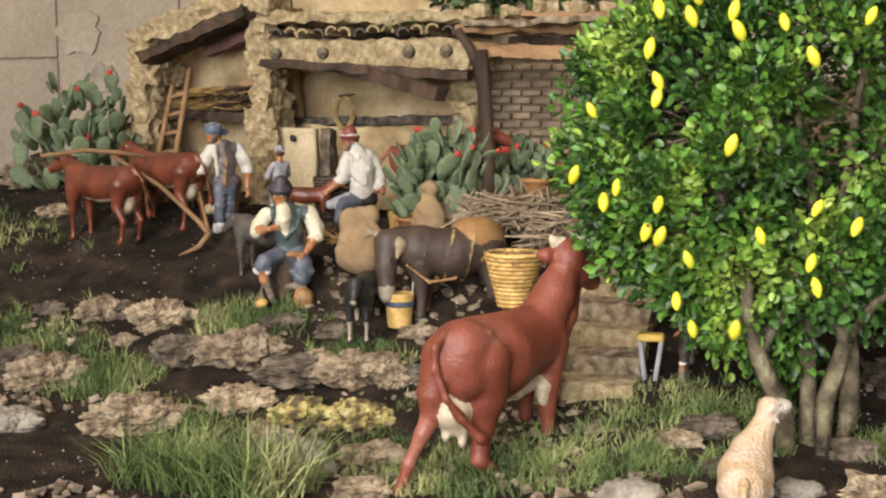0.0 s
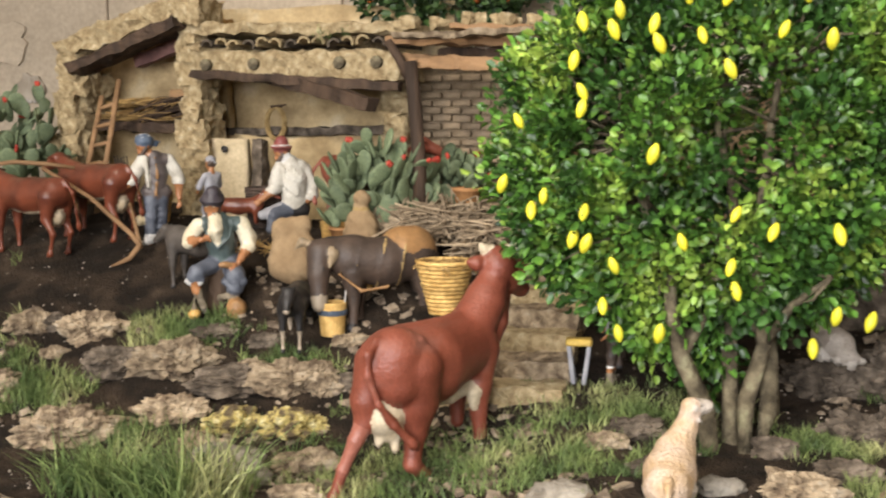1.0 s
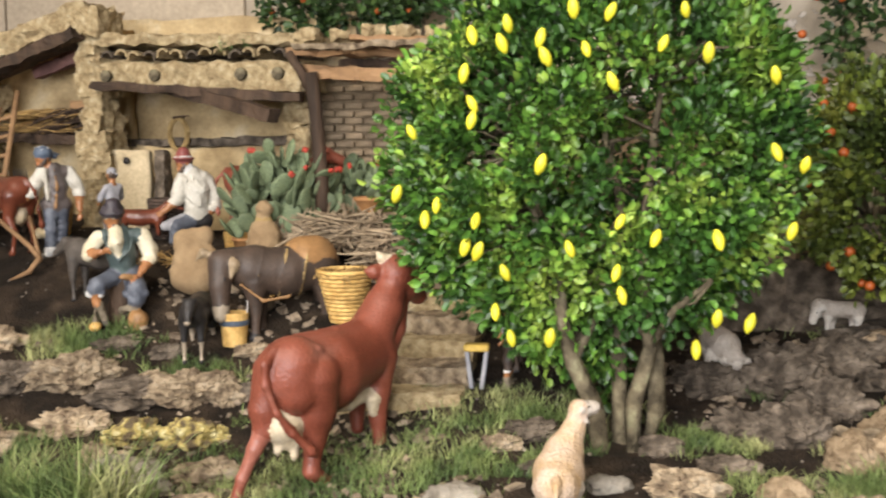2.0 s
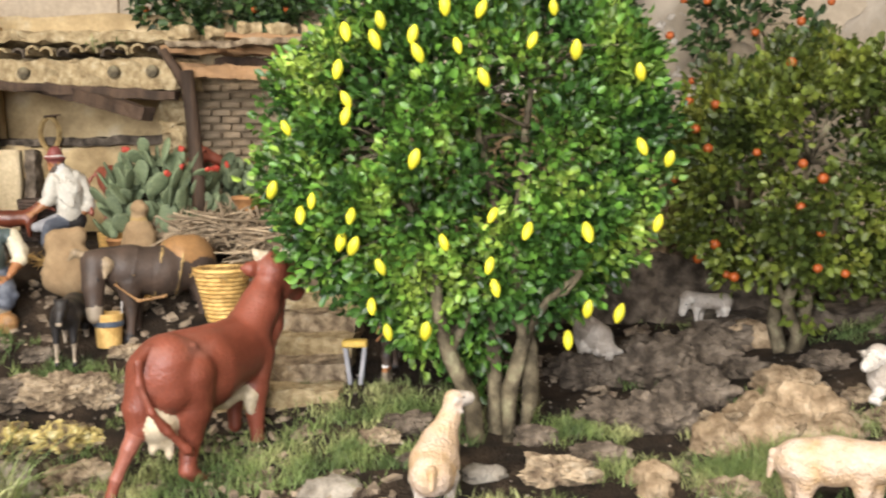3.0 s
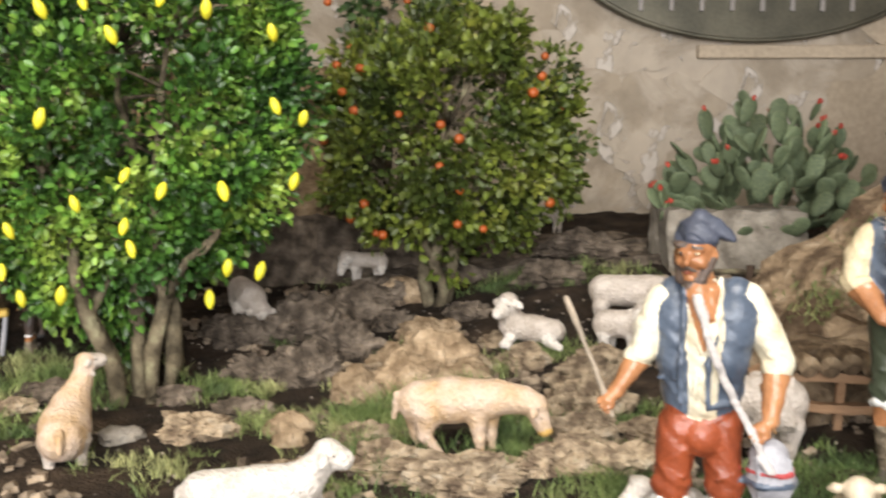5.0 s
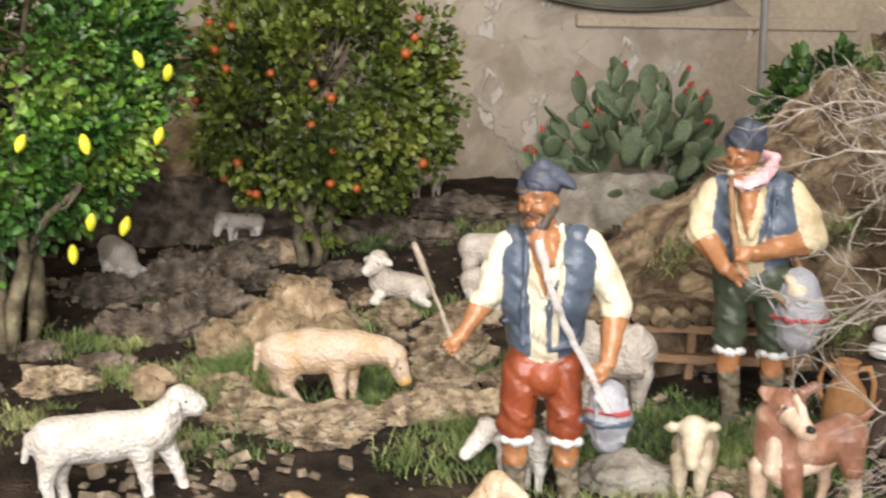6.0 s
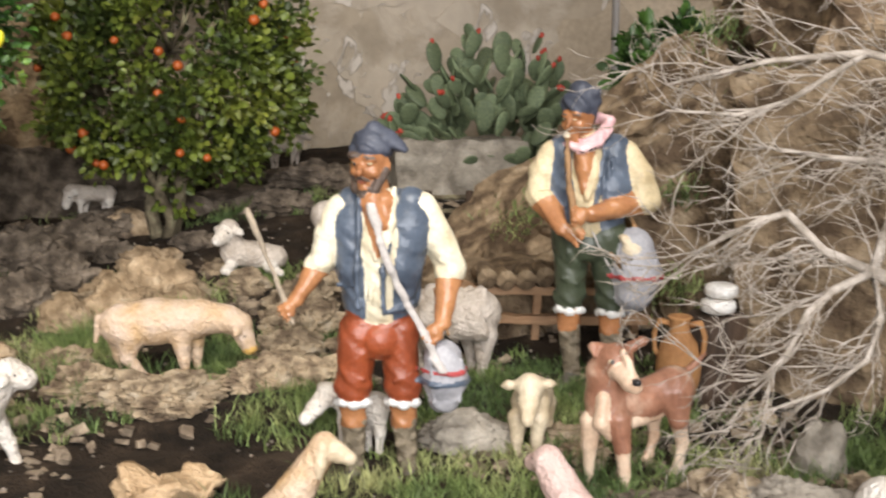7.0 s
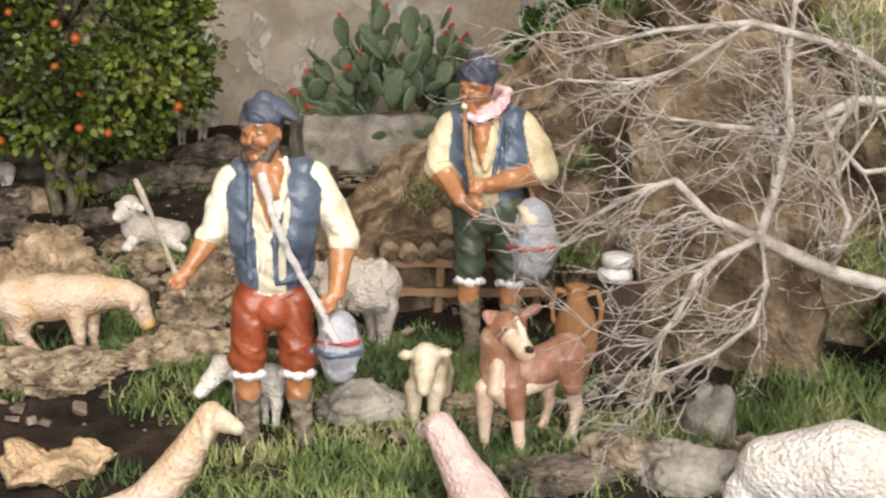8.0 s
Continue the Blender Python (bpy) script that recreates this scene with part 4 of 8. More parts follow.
ewe("white clay ewe resting in the grass", .1077, (.412, 2.14, .104, -98.4),
    (((.0, .58, .26), (.0, .2, .30), (.02, -.15, .36)), (.24, .27, .26)), (((.02, -.16, .45), (.08, -.22, .72)), (.24, .19)), ((.10, -.22, .80), (.32, -.40, .62), .19, .11),
    (shank((.2, -.2, .15), (.34, -.3, .08), (.40, -.2, .05), (.13, .08, .06)), shank((.2, .5, .12), (.3, .6, .06), (.36, .68, .04), (.15, .09, .06))),
    WOOLPALE, WOOLWHITE, .0014, .0034)
ewe("grey-white clay ewe standing behind her lamb", .1085, (.612, 2.16, .108, -103.5),
    (((-.1, -.32, .88), (-.1, .45, .86)), (.30, .32)), (((-.1, .5, .95), (.0, .66, 1.0)), (.24, .18)), ((.0, .68, 1.0), (.15, .82, .8), .17, .10),
    (shank((.08, -.36, .6), (.08, -.38, .3), (.08, -.36, .0), (.18, .09, .07)), shank((-.25, -.34, .6), (-.25, -.34, .3), (-.25, -.34, .0), (.18, .09, .07)), shank((.08, .42, .6), (.08, .42, .3), (.08, .42, .0), (.18, .09, .07)), shank((-.25, .4, .6), (-.25, .4, .3), (-.25, .4, .0), (.18, .09, .07))),
    WOOLPALE, WOOLPALE, .0014, .0036)
ewe("pale clay sheep in front of the ewe", .1075, (.594, 2.07, .10, -103.0),
    (((.0, -.28, .52), (.0, .18, .52)), (.27, .26)), (((.02, .2, .56), (.1, .32, .72)), (.2, .17)), ((.12, .34, .76), (.36, .24, .50), .165, .10),
    (shank((.1, -.32, .34), (.1, -.32, .16), (.1, -.32, .0), (.15, .09, .07)), shank((-.15, -.2, .34), (-.15, -.2, .16), (-.15, -.2, .0), (.15, .09, .07)), shank((.1, .16, .34), (.1, .16, .16), (.1, .16, .0), (.15, .09, .07)), shank((-.15, .2, .34), (-.15, .2, .16), (-.15, .2, .0), (.15, .09, .07))),
    WOOLPALE, WOOLWHITE, .0012, .0034)
ewe("pale clay sheep with lowered head under the trees", .114, (-.127, 2.34, .102, -88.2),
    (((-.35, -.12, .72), (.05, .10, .62)), (.26, .28)), (((.1, .15, .6), (.2, .25, .45)), (.22, .17)), ((.2, .27, .42), (.32, .30, .14), .16, .09),
    (shank((.1, -.14, .45), (.1, -.17, .22), (.1, -.18, .0), (.14, .07, .055)), shank((.12, .06, .45), (.12, .05, .22), (.12, .04, .05), (.14, .07, .055)), shank((-.35, -.2, .5), (-.35, -.2, .25), (-.35, -.2, .0), (.16, .07, .06)), shank((-.4, .1, .5), (-.4, .1, .25), (-.4, .1, .0), (.16, .07, .06))),
    WOOLPALE, WOOLWHITE, .0014, .0036)
ewe("pale clay goat nibbling behind the orange tree", .1345, (.112, 2.70, .13, -90.5),
    (((.0, .34, .50), (.0, -.12, .50)), (.165, .16)), (((.0, -.15, .55), (.02, -.26, .58)), (.13, .11)), ((.02, -.28, .56), (.08, -.36, .30), .11, .065),
    (shank((.06, .36, .36), (.06, .34, .18), (.06, .36, .0), (.10, .05, .04)), shank((-.06, .28, .36), (-.06, .26, .18), (-.06, .3, .0), (.10, .05, .04)), shank((.06, -.12, .36), (.06, -.12, .18), (.06, -.14, .0), (.09, .05, .04)), shank((-.06, -.04, .36), (-.06, -.05, .18), (-.06, .0, .0), (.09, .05, .04))),
    WOOLPALE, WOOLWHITE, .0008, .0036)
ewe("pale clay goat standing against the wall", .1503, (.611, 3.0, .216, -99.8),
    (((.0, -.20, .42), (.0, .18, .42)), (.15, .15)), (((.0, .2, .46), (.03, .30, .62)), (.12, .09)), ((.03, .31, .64), (.12, .42, .56), .09, .055),
    (shank((.06, -.22, .3), (.06, -.24, .16), (.06, -.22, .0), (.09, .045, .04)), shank((-.06, -.16, .3), (-.06, -.16, .16), (-.06, -.16, .0), (.09, .045, .04)), shank((.06, .14, .3), (.06, .12, .16), (.06, .1, .0), (.08, .045, .04)), shank((-.06, .2, .3), (-.06, .2, .16), (-.06, .2, .0), (.08, .045, .04))),
    WOOLPALE, WOOLPALE, .0008, .0036)
ewe("tan clay sheep reaching up to the lemon leaves", .0852, (-.334, 1.68, .044, -80.5),
    (((.55, -.06, .52), (.2, -.02, .62), (-.1, .06, .86)), (.42, .46, .38)), (((-.1, .08, .95), (-.28, .24, 1.28), (-.34, .30, 1.50)), (.34, .22, .18)), ((-.34, .32, 1.62), (-.46, .58, 1.62), .19, .13),
    (shank((.5, -.26, .4), (.52, -.28, .2), (.52, -.28, .0), (.24, .12, .1)), shank((.45, .22, .4), (.46, .24, .2), (.46, .24, .0), (.24, .12, .1)), shank((-.2, -.2, .6), (-.22, -.2, .3), (-.22, -.2, .0), (.22, .11, .09)), shank((-.25, .2, .6), (-.26, .22, .3), (-.26, .22, .0), (.22, .11, .09))),
    WOOL, WOOLPALE, .0008, .0028, ears=((-.2, .50, 1.40), (-.5, .25, 1.5)), tail=(((.95, -.06, .7), (1.05, -.06, .4)), (.10, .07)))
ewe("pale clay sheep lying near the stump fence", .1146, (.872, 2.20, .135, -105.2),
    (((-.2, .55, .22), (.0, .2, .24)), (.22, .22)), (((.0, .05, .28), (.06, -.08, .36)), (.2, .17)), ((.08, -.10, .38), (.25, -.24, .22), .16, .10),
    (shank((.1, .2, .1), (.2, .22, .06), (.26, .26, .04), (.1, .06, .05)), shank((-.1, .6, .1), (.0, .7, .06), (.06, .74, .04), (.1, .06, .05))),
    WOOLPALE, WOOLPALE, .0014, .0036)

# the cow, seen from behind with her head raised towards the lemon tree
s = Sculpt(.0977)
chain(s, ((.95, -.42, 2.02), (.2, .18, 1.90), (-.75, .90, 2.06)), (.60, .74, .60), COWRED)
chain(s, ((1.02, -.36, 2.20), (1.06, -.30, 1.75)), (.52, .44), COWRED)
s.ball((.9, -.40, 2.28), (.50, .50, .36), COWRED)
s.ball((1.02, -.62, 2.42), (.16, .14, .12), COWRED)
s.ball((.98, .02, 2.44), (.16, .16, .12), COWRED)
chain(s, ((.7, -.30, 2.56), (.0, .35, 2.54), (-.85, .98, 2.58)), (.14, .14, .16), COWRED)
s.ball((-.85, .98, 2.24), (.46, .44, .46), COWRED)
chain(s, ((-.80, .98, 2.30), (-1.10, 1.30, 2.84), (-1.30, 1.52, 3.34)), (.48, .40, .29), COWRED)
chain(s, ((-.95, 1.20, 1.85), (-1.25, 1.50, 2.40), (-1.45, 1.68, 3.0)), (.30, .24, .16), COWRED)
chain(s, ((-1.30, 1.54, 3.44), (-1.50, 1.76, 3.22), (-1.72, 1.96, 2.98)), (.38, .33, .22), COWRED)
s.ball((-1.76, 2.02, 2.92), (.18, .17, .16), CREAM)
s.ball((-1.30, 1.54, 3.66), (.22, .26, .16), COWRED)
chain(s, ((-1.24, 1.32, 3.52), (-1.14, 1.10, 3.50), (-1.10, .96, 3.52)), (.12, .155, .06), COWRED)
chain(s, ((-1.42, 1.82, 3.48), (-1.40, 1.98, 3.36), (-1.40, 2.00, 3.26)), (.12, .16, .07), COWRED)
chain(s, ((-1.26, 1.40, 3.72), (-1.20, 1.26, 3.76), (-1.20, 1.16, 3.88)), (.12, .105, .04), HORN)
chain(s, ((-1.38, 1.74, 3.72), (-1.40, 1.90, 3.76), (-1.44, 2.04, 3.92)), (.13, .12, .05), HORN)
# near hind leg thrust back, the other under the body
chain(s, ((1.0, -.66, 2.05), (1.08, -.84, 1.45), (1.10, -.86, 1.10)), (.42, .30, .22), COWRED)
chain(s, ((1.10, -.86, 1.10), (1.18, -1.02, .78), (1.20, -1.24, .28)), (.20, .155, .125), COWPALE)
chain(s, ((1.20, -1.25, .26), (1.22, -1.40, -.22), (1.30, -1.44, -.34)), (.125, .13, .15), COWRED)
chain(s, ((.92, .0, 1.95), (.85, .02, 1.35), (.80, -.02, .85)), (.48, .38, .25), COWRED)
chain(s, ((.80, -.02, .85), (.90, -.08, .28), (.66, .20, -.04), (.60, .36, -.24)), (.23, .165, .145, .16), COWRED)
s.limb((.62, .37, -.24), (.60, .42, -.26), .16, .15, COWRED)
chain(s, ((-.72, 1.20, 1.95), (-.70, 1.16, 1.30), (-.66, 1.14, .80), (-.64, 1.18, .18), (-.60, 1.20, .06)), (.36, .25, .18, .145, .17), COWRED)
chain(s, ((-1.10, .78, 1.7), (-1.10, .76, 1.0), (-1.06, .76, .52)), (.30, .19, .15), COWRED)
chain(s, ((1.0, -.62, 1.52), (1.02, -.54, 1.16), (.98, -.46, .92)), (.30, .36, .25), CREAM)
for y, z in ((-.64, .62), (-.36, .52)):
    chain(s, ((1.05, y + .02, .90), (1.08, y, z + .1), (1.08, y, z)), (.12, .085, .045), CREAM)
chain(s, ((.5, .10, 1.24), (-.1, .60, 1.20), (-.62, 1.0, 1.32)), (.12, .13, .16), CREAM)
s.limb((-.5, 1.04, 1.20), (-.5, 1.04, .95), .16, .10, CREAM)
chain(s, ((1.30, -.66, 2.50), (1.50, -.80, 2.30), (1.52, -.80, 1.95), (1.46, -.62, 1.45), (1.36, -.36, 1.08), (1.22, -.06, .72), (1.16, .06, .58)), (.10, .095, .085, .08, .085, .11, .04), COWRED)
cow = tagged(s.build("cow_figurine", .0030, .0028), "glossy red-brown clay cow with cream udder and horns", "cow")
rest(cow, -.805, 1.89, -69.4)

# the pack donkey, head down in its feed bucket
s = Sculpt(.1236)
chain(s, ((-.25, .72, 1.18), (-.05, .2, 1.10), (.12, -.42, 1.18)), (.42, .46, .40), DONKEY)
s.ball((.1, -.35, 1.42), (.26, .28, .20), DONKEY)
s.ball((-.25, .72, 1.36), (.28, .34, .24), DONKEY)
chain(s, ((.15, -.50, 1.25), (.25, -.82, 1.30), (.30, -.92, 1.28)), (.34, .26, .22), DONKEY)
chain(s, ((.10, -.45, 1.52), (.22, -.80, 1.54)), (.08, .06), BLACK)
chain(s, ((.30, -.93, 1.32), (.42, -.95, .95), (.48, -.94, .52)), (.25, .21, .155), DONKEY)
s.limb((.48, -.94, .56), (.50, -.94, .42), .16, .15, DONKEYPALE)
s.ball((.56, -1.02, 1.06), .035, BLACK)
s.ball((.58, -.86, 1.06), .035, BLACK)
chain(s, ((.34, -.82, 1.46), (.46, -.70, 1.30), (.50, -.74, 1.08)), (.07, .10, .04), TAN)
chain(s, ((.30, -1.06, 1.46), (.30, -1.24, 1.50), (.28, -1.38, 1.36)), (.07, .09, .03), TAN)
for a, b, d in (((.24, -.36, .95), (.26, -.34, .45), (.26, -.36, .0)), ((-.05, -.30, .95), (-.05, -.26, .45), (-.06, -.26, .02)), ((-.10, .82, 1.0), (-.06, .92, .50), (-.10, .86, .0)), ((-.46, .78, 1.0), (-.48, .84, .50), (-.50, .78, .02))):
    chain(s, (a, b, d), (.26, .12, .09), DONKEY)
    s.limb(tuple(np.array(d) + (0, 0, .0)), tuple(np.array(d) + (.03, -.03, -.04)), .10, .11, BLACK)
chain(s, ((-.36, 1.10, 1.35), (-.36, 1.22, .9), (-.36, 1.22, .5)), (.06, .05, .08), DONKEY)
# saddle cloth and girths
chain(s, ((-.30, .70, 1.30), (-.22, .52, 1.28)), (.44, .46), SADDLE)
for k in range(18):
    a, b = 2 * math.pi * k / 18, 2 * math.pi * (k + 1) / 18
    for y, r, m, w in ((.14, .49, ROPE, .018), (.52, .51, ROPE, .018), (-.28, .45, ROPE, .014)):
        x0 = -.05 - .3 * y
        s.limb((x0 + r * math.cos(a), y + .1 * math.sin(a), 1.12 + r * math.sin(a)), (x0 + r * math.cos(b), y + .1 * math.sin(b), 1.12 + r * math.sin(b)), w, w, m)
chain(s, ((.50, -.60, .96), (.52, -.2, .66), (.46, .24, .72)), (.035, .045, .05), SADDLE)
chain(s, ((.46, .24, .72), (.42, .5, .88), (.2, .74, 1.0)), (.03, .02, .02), ROPE)
chain(s, ((.66, -1.06, .70), (.68, -.86, .70), (.54, -.70, .80), (.46, -.56, 1.0)), (.016, .016, .016, .016), ROPE)
donkey = tagged(s.build("donkey_figurine", .0036, .0022), "dark brown clay donkey with pack saddle and girths", "donkey")
rest(donkey, -1.09, 2.376, -67.5, lift=-.018)

# the dog, turned half aside
s = Sculpt(.0715)
chain(s, ((.30, -.48, 1.55), (.0, .10, 1.48), (-.30, .62, 1.68)), (.42, .36, .36), DOGRED)
s.ball((-.28, .64, 1.70), (.36, .36, .34), DOGRED)
s.ball((.46, -.52, 1.42), (.30, .32, .40), DOGRED)
chain(s, ((.70, -.54, 1.68), (.72, -.56, 1.25), (.60, -.42, 1.02)), (.12, .15, .12), DOGWHITE)
chain(s, ((.35, -.52, 1.75), (.42, -.56, 2.06), (.46, -.44, 2.24)), (.36, .31, .29), DOGRED)
s.ball((.50, -.37, 2.30), (.34, .33, .31), DOGRED)
chain(s, ((.70, -.30, 2.20), (.92, -.10, 2.04), (.98, -.02, 2.00)), (.20, .17, .14), DOGWHITE)
chain(s, ((.76, -.24, 2.52), (.86, -.14, 2.34), (.92, -.08, 2.16)), (.07, .08, .09), DOGWHITE)
s.ball((1.08, .01, 2.09), (.08, .09, .07), BLACK)
chain(s, ((.96, -.16, 1.93), (1.05, -.02, 1.92), (1.02, .06, 1.94)), (.025, .03, .025), BLACK)
s.ball((.80, -.42, 2.35), (.05, .07, .04), CREAM)
s.ball((.83, -.41, 2.35), .036, BLACK)
s.ball((.74, -.06, 2.40), (.05, .05, .035), BLACK)
chain(s, ((.42, -.60, 2.48), (.50, -.74, 2.50), (.62, -.72, 2.38)), (.11, .10, .05), DOGRED)
chain(s, ((.42, -.12, 2.52), (.40, .06, 2.62), (.38, .20, 2.66)), (.12, .10, .03), DOGRED)
chain(s, ((.50, -.74, 1.20), (.50, -.76, .80), (.46, -.76, .20)), (.22, .15, .105), DOGWHITE)
s.limb((.46, -.76, .14), (.58, -.84, .08), .11, .09, DOGWHITE)
chain(s, ((.58, -.28, 1.30), (.62, -.20, .80)), (.25, .16), DOGRED)
chain(s, ((.62, -.20, .80), (.62, -.12, .10)), (.15, .11), DOGWHITE)
s.limb((.62, -.12, .04), (.74, -.14, -.04), .12, .10, DOGWHITE)
chain(s, ((-.15, .66, 1.60), (-.05, .74, 1.15)), (.34, .20), DOGRED)
chain(s, ((-.05, .74, 1.10), (-.16, .82, .70), (-.12, .76, .30)), (.17, .125, .10), DOGWHITE)
s.limb((-.12, .76, .28), (.02, .66, .20), .11, .09, DOGWHITE)
chain(s, ((-.40, .34, 1.4), (-.42, .30, 1.05), (-.50, .34, .70), (-.46, .26, .36)), (.24, .16, .11, .095), DOGWHITE)
s.limb((-.46, .26, .34), (-.34, .18, .30), .10, .08, DOGWHITE)
chain(s, ((-.45, .84, 1.88), (-.55, 1.00, 2.02), (-.60, 1.20, 2.26)), (.11, .08, .03), DOGRED)
s.limb((.30, -.10, 1.20), (-.05, .36, 1.24), .18, .14, DOGWHITE)
dog = tagged(s.build("dog_figurine", .0022, .0016), "tan and white clay sheepdog looking aside", "dog")
rest(dog, .800, 1.180, -115, z=.0)

# ---- painted clay figurines ----
def figurine(label, x, y, rz, h, hat, vest, shirt, trousers, sock, arms, hat_kind="cap", beard=True, seated=False, lean=0.0, res=.0042, folds=.0010, skirt=None, head_turn=0, open_shirt=True, z=None, extra=None, knees=None):
    """A standing or seated painted figurine facing its own +x; arms: (elbow, fist) for each side."""
    s = Sculpt(h)
    dz = -.24 if seated else 0
    hip, chest, neck = (0, 0, .46 + dz * .9), (lean * .6, 0, .70 + dz), (lean, 0, .80 + dz)
    s.limb((hip[0], -.045, hip[2] + .02), (hip[0], .045, hip[2] + .02), .082, .082, trousers)
    s.limb((hip[0], -.02, hip[2] + .06), (chest[0], -.035, chest[2]), .076, .078, vest)
    s.limb((hip[0], .02, hip[2] + .06), (chest[0], .035, chest[2]), .076, .078, vest)
    s.limb((chest[0], -.072, chest[2] + .03), (chest[0], .072, chest[2] + .03), .064, .064, vest)
    s.limb((chest[0] + .048, 0, chest[2] + .055), (hip[0] + .056, 0, hip[2] + .09), .046, .036, shirt)
    if open_shirt:
        s.limb((chest[0] + .070, 0, chest[2] + .065), (chest[0] + .090, 0, chest[2] - .04), .034, .014, SKIN)
    s.limb((neck[0] - .005, 0, neck[2] - .03), (neck[0] + .010, 0, neck[2] + .05), .050, .044, SKIN)
    hd = np.array((neck[0] + .018, 0, neck[2] + .095))
    ct, st = math.cos(radians(head_turn)), math.sin(radians(head_turn))
    K = 1.13

    def at(u, v, w):
        return (hd[0] + K * (u * ct - v * st), hd[1] + K * (u * st + v * ct), hd[2] + K * w)

    def hl(a, b, ra, rb, m):
        s.limb(a, b, ra * K, rb * K, m)

    def hb(p, r, m, turn=(0, 0, 0)):
        s.ball(p, tuple(q * K for q in r) if isinstance(r, tuple) else r * K, m, turn)

    s.ball(tuple(hd), (.060 * K, .053 * K, .070 * K), SKIN)
    hl(at(.052, 0, .012), at(.070, 0, -.012), .010, .014, SKIN)
    hl(at(.02, 0, -.045), at(.040, 0, -.058), .034, .022, SKIN)
    if beard:
        hl(at(-.005, -.048, -.025), at(.035, -.012, -.066), .012, .022, BEARD)
        hl(at(-.005, .048, -.025), at(.035, .012, -.066), .012, .022, BEARD)
        hl(at(.060, -.018, -.030), at(.060, .018, -.030), .006, .006, BEARD)
    hl(at(-.034, -.026, .005), at(-.034, .026, .005), .040, .040, BEARD)
    for g in (-1, 1):
        hl(at(.053, g * .014, .012), at(.049, g * .027, .011), .0034, .003, SADDLE)
        hl(at(.056, g * .010, .024), at(.049, g * .032, .022), .006, .005, SKIN)
        hb(at(-.003, g * .056, .0), (.014, .008, .018), SKIN)
    if hat_kind == "cap":
        hb(at(-.010, 0, .060), (.062, .057, .028), hat, (0, -14, head_turn))
        hl(at(-.02, 0, .080), at(-.085, .03, .060), .046, .026, hat)
        hl(at(.02, 0, .074), at(-.03, .01, .098), .040, .034, hat)
    elif hat_kind == "beanie":
        hb(at(-.008, 0, .058), (.068, .062, .028), hat, (0, -12, head_turn))
        hl(at(-.012, 0, .068), at(-.018, 0, .105), .058, .046, hat)
        hb(at(-.014, 0, .092), (.060, .056, .010), hat, (0, -10, head_turn))
    elif hat_kind == "kerchief":
        hb(at(-.012, 0, .055), (.066, .060, .045), hat)
        hl(at(-.06, 0, .03), at(-.12, .0, .01), .022, .010, hat)
        hl(at(-.06, .02, .03), at(-.11, .05, .035), .018, .008, hat)
    else:
        hl(at(-.005, 0, .066), at(-.007, 0, .110), .054, .048, hat)
        hb(at(-.004, 0, .058), (.098, .090, .014), hat)
        hb(at(-.004, 0, .074), (.061, .059, .012), WHITECUFF)
    for g, (elbow, fist) in zip((-1, 1), arms):
        sh = np.array((chest[0] - .005, g * .112, chest[2] + .045))
        e, f = sh + np.array(elbow), sh + np.array(fist)
        s.limb(tuple(sh), tuple(sh + (e - sh) * .8), .046, .041, shirt)
        s.limb(tuple(sh + (e - sh) * .8), tuple(e), .043, .040, shirt)
        s.limb(tuple(e), tuple(e + (f - e) * .16), .041, .040, shirt)
        s.limb(tuple(e + (f - e) * .20), tuple(e + (f - e) * .24), .044, .044, shirt)
        s.limb(tuple(e + (f - e) * .3), tuple(f), .031, .025, SKIN)
        d = (f - e) / (np.linalg.norm(f - e) + 1e-9)
        s.ball(tuple(f + d * .02), .027, SKIN)
        s.limb(tuple(f + d * .03), tuple(f + d * .052 + np.array((0, -g * .012, -.008))), .016, .010, SKIN)
    for g in (-1, 1):
        if seated:
            kx, kz = (.20, .27)
            s.limb((.02, g * .06, hip[2]), (kx, g * .095, kz), .075, .062, trousers)
            s.limb((kx, g * .095, kz), (kx - .01, g * .10, .17), .058, .056, trousers)
            s.limb((kx - .01, g * .10, .15), (kx + (.04 if g > 0 else -.04), g * .10, .04), .040, .032, sock)
            s.limb((kx + (.03 if g > 0 else -.05), g * .10, .025), (kx + (.11 if g > 0 else .04), g * .105, .02), .028, .022, SADDLE)
        else:
            fx = .035 if g > 0 else -.02
            s.limb((0, g * .050, .45), (.015 + fx * .5, g * .078, .32), .070, .060, trousers)
            s.limb((.015 + fx * .5, g * .078, .32), (.012 + fx * .7, g * .080, .262), .060, .054, trousers)
            s.ball((.012 + fx * .7, g * .081, .208), (.056, .056, .020), WHITECUFF)
            s.limb((.01 + fx * .8, g * .081, .200), (.01 + fx * .9, g * .081, .165), .040, .040, SKIN)
            s.limb((.01 + fx * .9, g * .081, .130), (fx, g * .080, .05), .044, .036, sock)
            for zz in (.15, .11, .075):
                s.ball((.008 + fx * .9, g * .081, zz), (.048, .048, .012), sock, (8 * g, 10, 0))
            s.limb((fx - .015, g * .080, .028), (fx + .075, g * .088, .02), .032, .024, sock)
    if skirt:
        s.limb((0, 0, .52 + dz), (.0, 0, .36 + dz), .095, .13, skirt)
    if extra:
        extra(s, hd, chest)
    ob = s.build("farmer_figurine", res, .0022 * h / .4, folds=folds)
    tagged(ob, label, "figurine")
    return rest(ob, x, y, rz, z=z)


